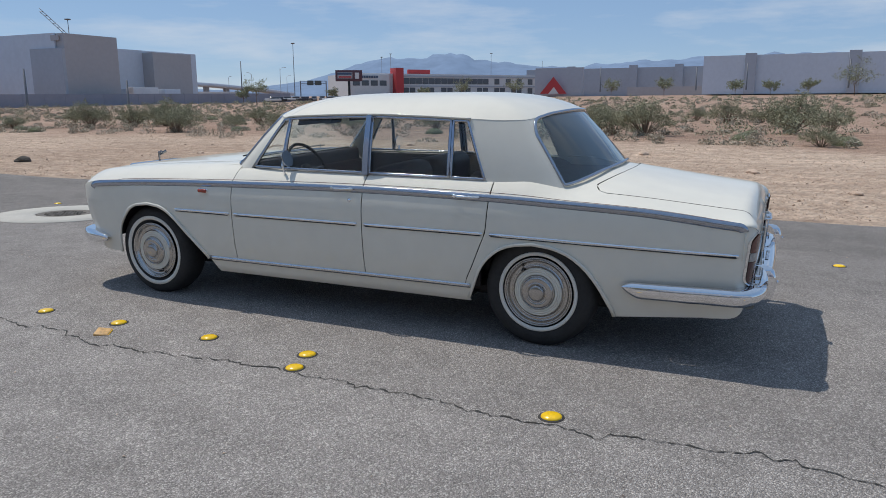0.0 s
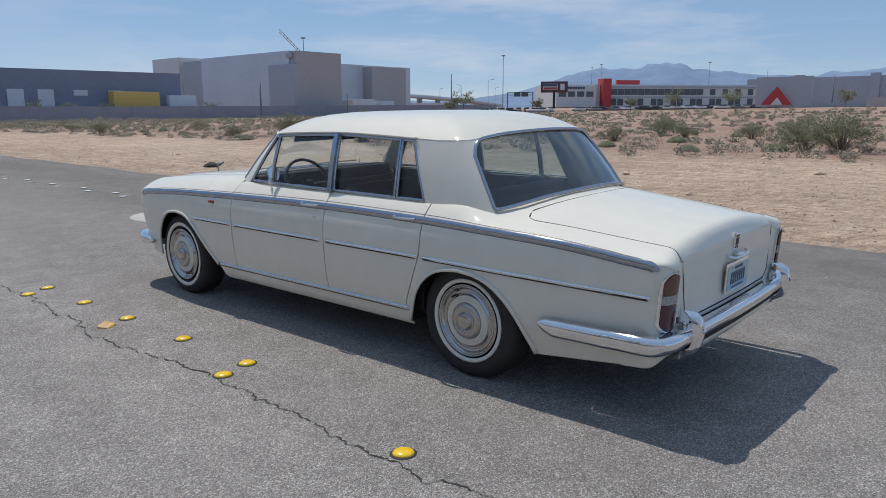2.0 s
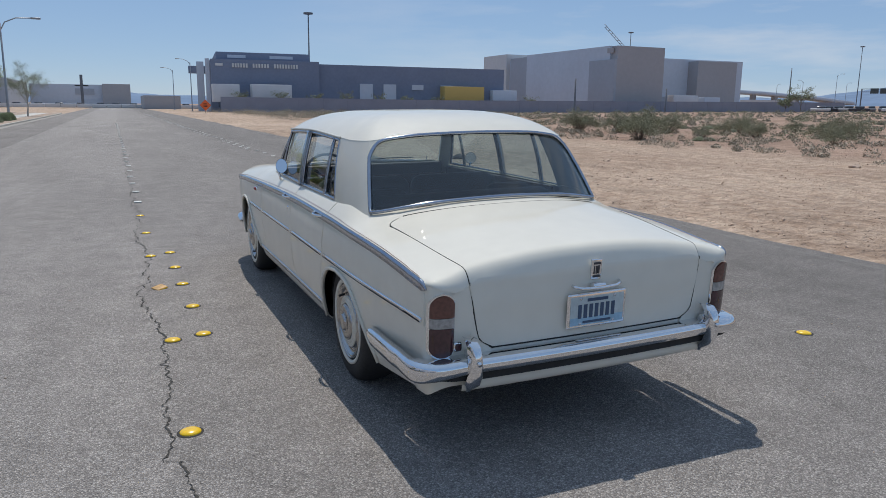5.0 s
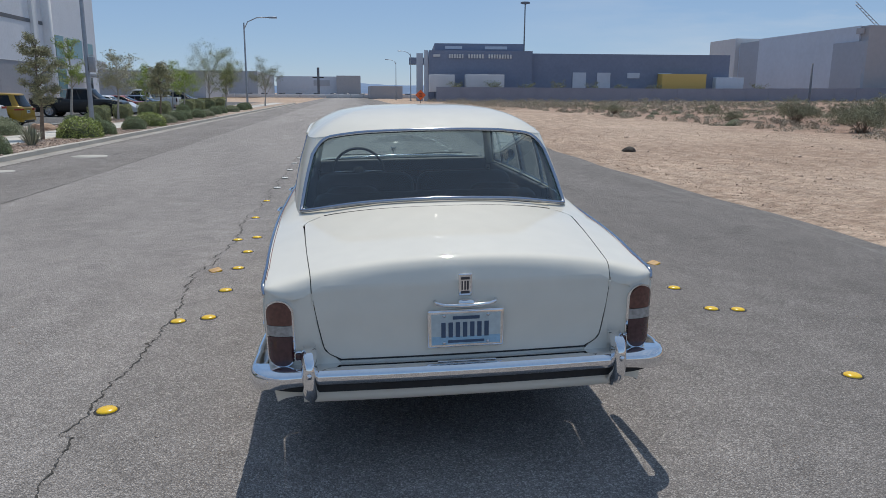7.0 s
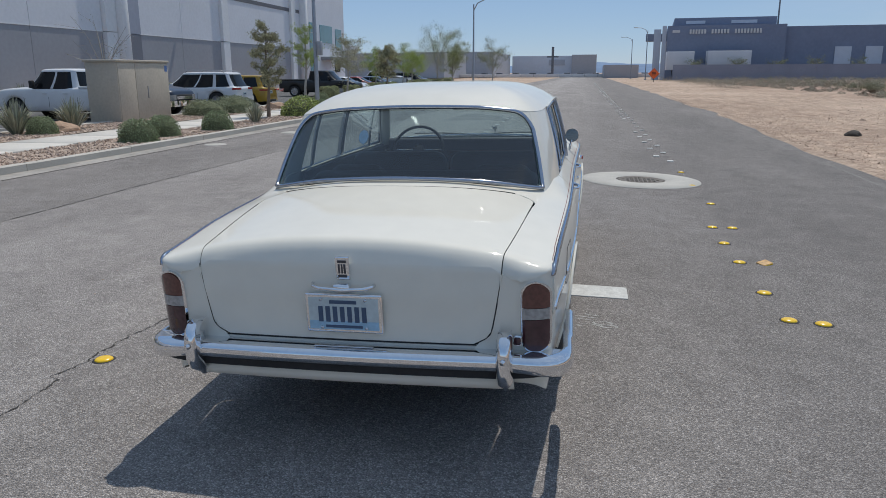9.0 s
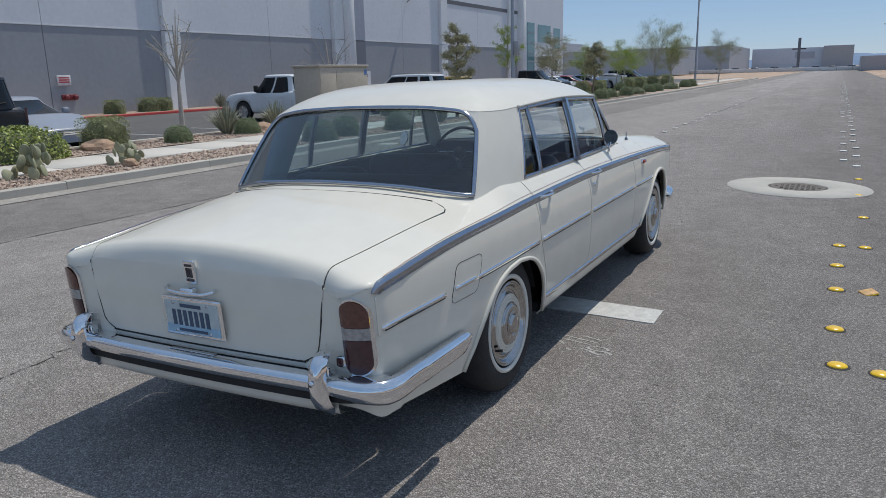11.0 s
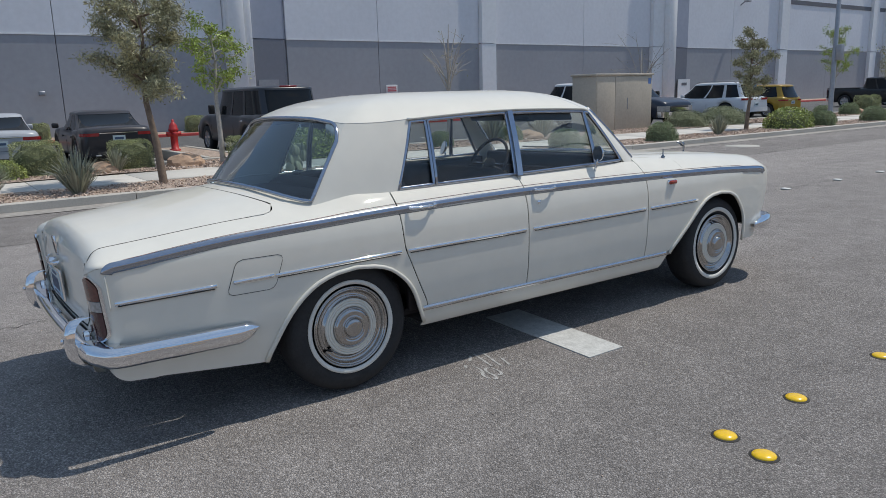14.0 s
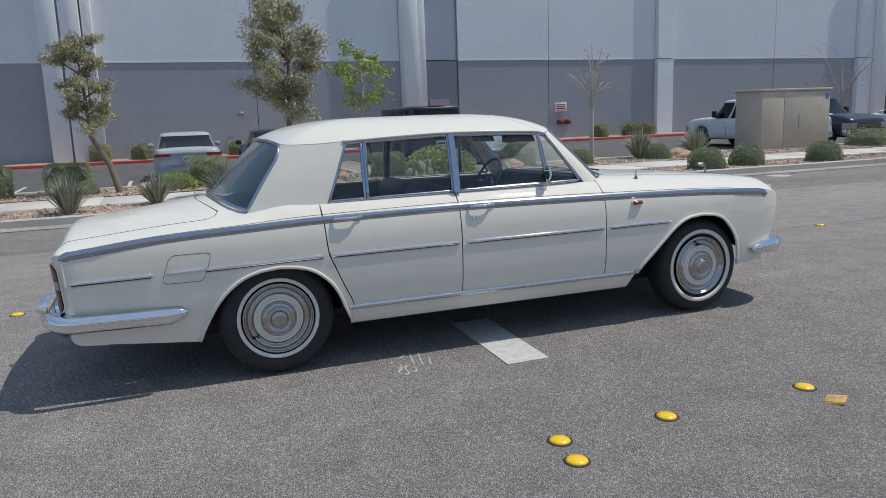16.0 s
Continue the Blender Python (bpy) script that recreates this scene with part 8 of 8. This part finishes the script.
north2 = empty("northwest_warehouse", pose(0, 0, 0), "low grey warehouse behind the street trees", "building")
block(north2, "wall", -90, -40, 210, 250, 0, 7.2, FAR_GREY)
block(north2, "parapet", -80, -72, 209, 230, 7.2, 10.0, FAR_TAUPE)
hb = empty("high_sign", pose(-10.7, 250, 0), "tall dark sign post at the junction", "sign")
part("post", box(-0.40, 0.40, -0.28, 0.28, 0, 9.8), MASTSTEEL, hb)
part("cross_board", box(-1.9, 1.9, -0.2, 0.2, 6.4, 6.75), BLACK, hb)
yd = empty("yard_building", pose(0, 0, 0), "low dark building beside the road's far end", "building")
block(yd, "wall", 5.5, 15, 215, 240, 0, 3.6, FAR_TAUPE)

# road, ramp and gantry between the wall's end and the office
ramp_p = [at(44.0, 330, 9.4), at(47.0, 345, 8.6), at(50.5, 365, 6.8), at(52.5, 380, 5.0)]
flyover = empty("flyover_ramp", pose(0, 0, 0), "low pale concrete flyover ramp on the skyline", "bridge")
part("deck", sweep(ramp_p, [(-4, -0.7), (4, -0.7), (4, 0.7), (-4, 0.7)]), FAR_PALE, flyover)
for x, y, z in (at(45.2, 336, 8.6), at(46.6, 343, 8.2), at(48.0, 350, 7.4), at(49.4, 358, 6.8)):
    part("pier", box(x - 0.9, x + 0.9, y - 0.9, y + 0.9, 0, z), FAR_GREY, flyover)
low = empty("low_roofed_shed", pose(*at(47.6, 300, 0), 0, 0, -47.6), "long low shed with a pale roof", "building")
part("wall", box(-9, 9, 0, 12, 0, 4.6), FAR_GREY, low)
part("roof", box(-9.4, 9.4, -0.4, 12.4, 4.6, 5.3), FAR_WHITE, low, "pale metal roof")
gx_, gy_, _ = at(54.3, 300)
gantry = empty("sign_gantry", pose(gx_, gy_, 2.0, 0, 0, -54.3), "steel gantry with dark road sign boards", "sign gantry")
for k in (-5, 5):
    part("post", box(k - 0.2, k + 0.2, -0.2, 0.2, 0, 7.4), MASTSTEEL, gantry)
for z in (6.3, 7.3):
    part("beam", box(-5, 5, -0.12, 0.12, z - 0.1, z + 0.1), MASTSTEEL, gantry)
for a, b in ((-2.4, 0.1), (0.5, 3.2)):
    part("sign_board", box(a, b, -0.35, -0.2, 5.7, 7.5), mat("gantry_board", (0.07, 0.085, 0.085), 0.5), gantry)
for b, d, el, arm in ((51.83, 270, 2.38, 2.6), (49.78, 280, 1.97, -2.4), (48.14, 290, 1.72, 0.8), (52.4, 330, 1.8, 2.0)):
    x, y, _ = at(b, d)
    street_lamp(x, y, 1.0, 0.5 + d * math.tan(radians(el)), arm, "distant street lamp beyond the sand")

# small distant vehicles
def far_car(x, y, z, heading, color, label="small distant parked car"):
    e = empty("distant_car", pose(x, y, z, 0, 0, heading), label, "car", "distant parked cars")
    body = box(-0.9, 0.9, -2.3, 2.3, 0.35, 0.95, 0.12)
    part("body", body, mat("far_paint" + str(round(color[0] * 10)), color, 0.4), e)
    part("cabin", box(-0.75, 0.75, -1.2, 0.9, 0.95, 1.45, 0.2), FARGLASS, e)
    part("underside", box(-0.8, 0.8, -1.9, 1.9, 0.05, 0.36), MASTSTEEL, e)
    return e


rnd = random.Random(77)
for i in range(20):
    f = i / 19
    X, Y = 214 + 58 * f, 130 - 44 * f
    far_car(X + rnd.uniform(-1, 1), Y + rnd.uniform(-2, 2), terrain(X, Y) + 0.1, 50 + rnd.uniform(-8, 8), rnd.choice([(0.6, 0.6, 0.6), (0.05, 0.05, 0.06), (0.25, 0.26, 0.28), (0.7, 0.7, 0.7)]))
for i in range(10):
    X, Y, _ = at(51.0 + 0.62 * i + rnd.uniform(-0.12, 0.12), 212 + rnd.uniform(-4, 8))
    far_car(X, Y, terrain(X, Y) + 0.1, rnd.choice([35, 125]) + rnd.uniform(-8, 8), rnd.choice([(0.6, 0.6, 0.6), (0.05, 0.05, 0.06), (0.25, 0.26, 0.28), (0.7, 0.7, 0.7)]))
for i in range(12):
    far_car(-34 + i * 5.4 + rnd.uniform(-1, 1), 240 + rnd.uniform(0, 18), 0.0, 90, rnd.choice([(0.6, 0.6, 0.6), (0.05, 0.05, 0.06), (0.25, 0.26, 0.28), (0.7, 0.7, 0.7)]))

# ---- desert scrub ----
for i, (x, y, s) in enumerate([(22.4, 3.6, 1.45), (24.0, 5.2, 1.1), (26.5, -1.2, 1.6), (29.5, -2.6, 1.2), (21.0, 0.2, 0.6), (20.2, -2.7, 0.65), (23.5, 33.6, 1.5), (26.0, 33.0, 1.3), (20.8, 24.5, 1.25), (30.5, 27.5, 1.3), (19.0, 31.8, 0.6), (22.6, 22.5, 0.5), (23.0, 5.8, 0.7), (21.3, 8.2, 0.6), (28.2, 24.5, 0.9), (26.2, 18.3, 0.9), (27.2, 14.3, 0.85), (28.5, 11.8, 0.7), (23.2, 39.5, 0.8), (26.0, 30.5, 1.6), (28.4, 31.5, 1.3), (31, 36, 1.2), (33.5, 8, 1.2), (36, 16, 1.1), (38, 2, 1.3), (35, 24, 1.0), (34, -6, 1.2), (42, 10, 1.1), (41, 30, 1.2), (45, 20, 1.0)]):
    shrub("creosote" if s > 0.75 else "sage", x, y, terrain(x, y) - 0.05, s, i * 47, "wild desert bushes", 0.85)
rnd = random.Random(41)
for i in range(46):
    x, y = 19 + 26 * rnd.random(), rnd.uniform(-12, 62)
    s = rnd.uniform(0.45, 1.0)
    shrub("creosote" if s > 0.7 else "sage", x, y, terrain(x, y) - 0.05, s, i * 31, "wild desert bushes", rnd.uniform(0.7, 0.9))


def scatter(name, n, xr, yr_, size, height, material, label, seed, keep=None, leaf=0.07, per=46):
    rnd = random.Random(seed)
    vs, fs = [], []
    for i in range(n):
        f = rnd.random() ** 1.6
        x = xr[0] + (xr[1] - xr[0]) * f
        y = rnd.uniform(*yr_)
        if keep and not keep(x, y):
            continue
        s = size * rnd.uniform(0.5, 1.5)
        hgt = height * rnd.uniform(0.5, 1.4)
        z = terrain(x, y)
        k = per if f < 0.35 else per // 2
        grow = 1.0 + 1.4 * f
        for q in range(k):
            a, r = rnd.uniform(0, 6.283), s * math.sqrt(rnd.random())
            P = Vector((x + r * math.cos(a), y + r * math.sin(a), z + hgt * rnd.random() * (1 - 0.5 * r / s)))
            n_ = Vector((rnd.gauss(0, 1), rnd.gauss(0, 1), rnd.gauss(0, 1))).normalized()
            t = n_.orthogonal().normalized() * leaf * grow * rnd.uniform(0.6, 1.4)
            b = n_.cross(t) * 0.6
            o = len(vs)
            vs += [P - t, P + b, P + t, P - b]
            fs.append((o, o + 1, o + 2, o + 3))
    return tagged(part(name, mesh_of(name, vs, fs), material), label, "scrub", kind="stuff")


scatter("desert_scrub", 3200, (18, 150), (-60, 138), 0.30, 0.32, SAGE, "low dry grey-brown desert scrub over the sand", 5, leaf=0.032, per=150)
scatter("desert_scrub", 620, (23, 190), (-70, 138), 0.60, 0.85, CREOSOTE, "scattered olive creosote scrub over the sand", 6, leaf=0.040, per=200)
scatter("desert_scrub", 260, (14, 60), (70, 139), 0.9, 0.9, SAGE, "dry brush along the foot of the wall", 8, leaf=0.040, per=130)
for i, (b, d, hgt) in enumerate([(93.0, 200, 7.5), (87.8, 215, 4.0), (85.5, 220, 4.2), (90.2, 205, 4.0), (80.6, 230, 5.0), (76.8, 240, 5.0), (69.5, 245, 6.0), (65.5, 250, 6.0), (49.86, 205, 5.6), (48.9, 206, 3.6), (55.5, 225, 3.5), (62.5, 212, 3.2), (99, 190, 6)]):
    x, y, _ = at(b, d)
    tree(x, y, terrain(x, y), hgt, hgt * 0.55, hgt * 0.25, "spread", 60 + i, (0.2, 0.1), "distant desert tree with an olive crown", BARK, LEAF_GREY, 1500, 0.17, "distant desert trees")

for i, (b, hgt) in enumerate([(9.2, 3.8), (12.0, 4.1), (14.5, 3.7), (16.9, 4.0), (19.4, 3.8), (21.6, 3.6), (23.9, 3.9), (31.0, 3.9)]):
    x = -3 + 146.2 * math.tan(radians(b))
    tree(x, 143.6 + 0.03 * (x - 16) / 5, 0, hgt, 1.6, 1.6, "spread", 90 + i, (0.1, 0), "small green tree behind the block wall", BARK, LEAF_GREY, 700, 0.10, "small trees behind the wall")

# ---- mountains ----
# distance haze is put into the blue base colour and a faint glow
MOUNTAIN = mat("mountain_haze_blue", (0.15, 0.20, 0.29), 1.0, vary=0.16, scale=0.004, fine=0.02, spec=0.0)
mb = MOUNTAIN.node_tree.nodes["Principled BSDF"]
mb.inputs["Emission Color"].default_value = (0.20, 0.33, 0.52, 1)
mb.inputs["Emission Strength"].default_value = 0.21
ridge = spline([-60, -20, -6, 0, 4, 20, 40, 48, 53.5, 56, 58, 60.4, 62.5, 65.2, 66.7, 68.2, 70.4, 72.6, 74, 75.9, 79.4, 83.4, 88, 95, 105, 130],
               [0.1, 0.3, 0.5, 0.75, 0.6, 0.7, 1.0, 0.9, 1.45, 2.0, 2.70, 3.25, 3.15, 3.50, 3.25, 2.88, 2.75, 2.45, 2.35, 2.60, 2.80, 2.95, 3.1, 3.0, 2.2, 1.0])
rows = []
for k, (d, f) in enumerate(((2900, -0.3), (2950, 0.25), (3050, 0.55), (3200, 0.8), (3350, 1.0), (3500, 0.6))):
    row = []
    for b in steps(-60, 130, 420):
        x, y, _ = at(b, d)
        jag = 1 + 0.06 * noise.noise(Vector((b * 0.9, k * 0.7, 0))) + 0.05 * noise.noise(Vector((b * 3.1, k * 1.3, 4)))
        el = ridge(b) * f * jag if f > 0 else -0.3
        row.append((x, y, 1.5 + d * math.tan(radians(el))))
    rows.append(row)
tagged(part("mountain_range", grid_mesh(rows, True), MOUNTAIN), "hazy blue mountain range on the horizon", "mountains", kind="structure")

# ---- loose stones in the beds and on the sand ----
def stones(name, n, place, size, material, label, seed, category="stones"):
    rnd = random.Random(seed)
    vs, fs = [], []
    octa = [(1, 0, 0), (0, 1, 0), (-1, 0, 0), (0, -1, 0), (0, 0, 1), (0, 0, -0.6)]
    tri = [(0, 1, 4), (1, 2, 4), (2, 3, 4), (3, 0, 4), (1, 0, 5), (2, 1, 5), (3, 2, 5), (0, 3, 5)]
    for i in range(n):
        x, y, z = place(rnd)
        s = size * rnd.uniform(0.5, 1.0) ** 1.0 * (1 if rnd.random() < 0.93 else 2.0)
        R = Euler((rnd.uniform(0, 1), rnd.uniform(0, 1), rnd.uniform(0, 6))).to_matrix()
        o = len(vs)
        vs += [Vector((x, y, z)) + R @ Vector((a * s * rnd.uniform(.7, 1.3), b * s * rnd.uniform(.7, 1.2), c * s * 0.7)) for a, b, c in octa]
        fs += [tuple(q + o for q in t) for t in tri]
    return tagged(part(name, mesh_of(name, vs, fs), material), label, category, kind="stuff")


stones("gravel_stones", 12000, lambda r: (r.uniform(-10.3, -8.8), r.uniform(-8, 46), 0.005), 0.030, STONE, "loose reddish-brown gravel stones by the kerb", 3)
stones("gravel_stones", 9000, lambda r: (r.uniform(-13.9, -12.05), r.uniform(-8, 46), 0.04), 0.034, STONE, "loose reddish-brown gravel stones by the lot", 4)


def on_sand(r):
    x = 5.8 + 22 * r.random() ** 1.5
    y = r.uniform(-14, 46)
    return x, y, terrain(x, y) + 0.005


stones("sand_stones", 26000, on_sand, 0.015, SANDROCK, "loose pebbles and clods on the sand", 5)
stones("sand_clods", 800, on_sand, 0.036, SANDROCK, "larger clods on the sand", 6)


def on_road(r):
    return r.uniform(-8, 5.4), r.uniform(-6, 16), 0.0


stones("road_grit", 900, lambda r: (lambda x: (x, r.uniform(-5, 9), road_z(x) + 0.002))(r.uniform(-5, 5)), 0.006, STONE, "small grit lying on the asphalt", 9)
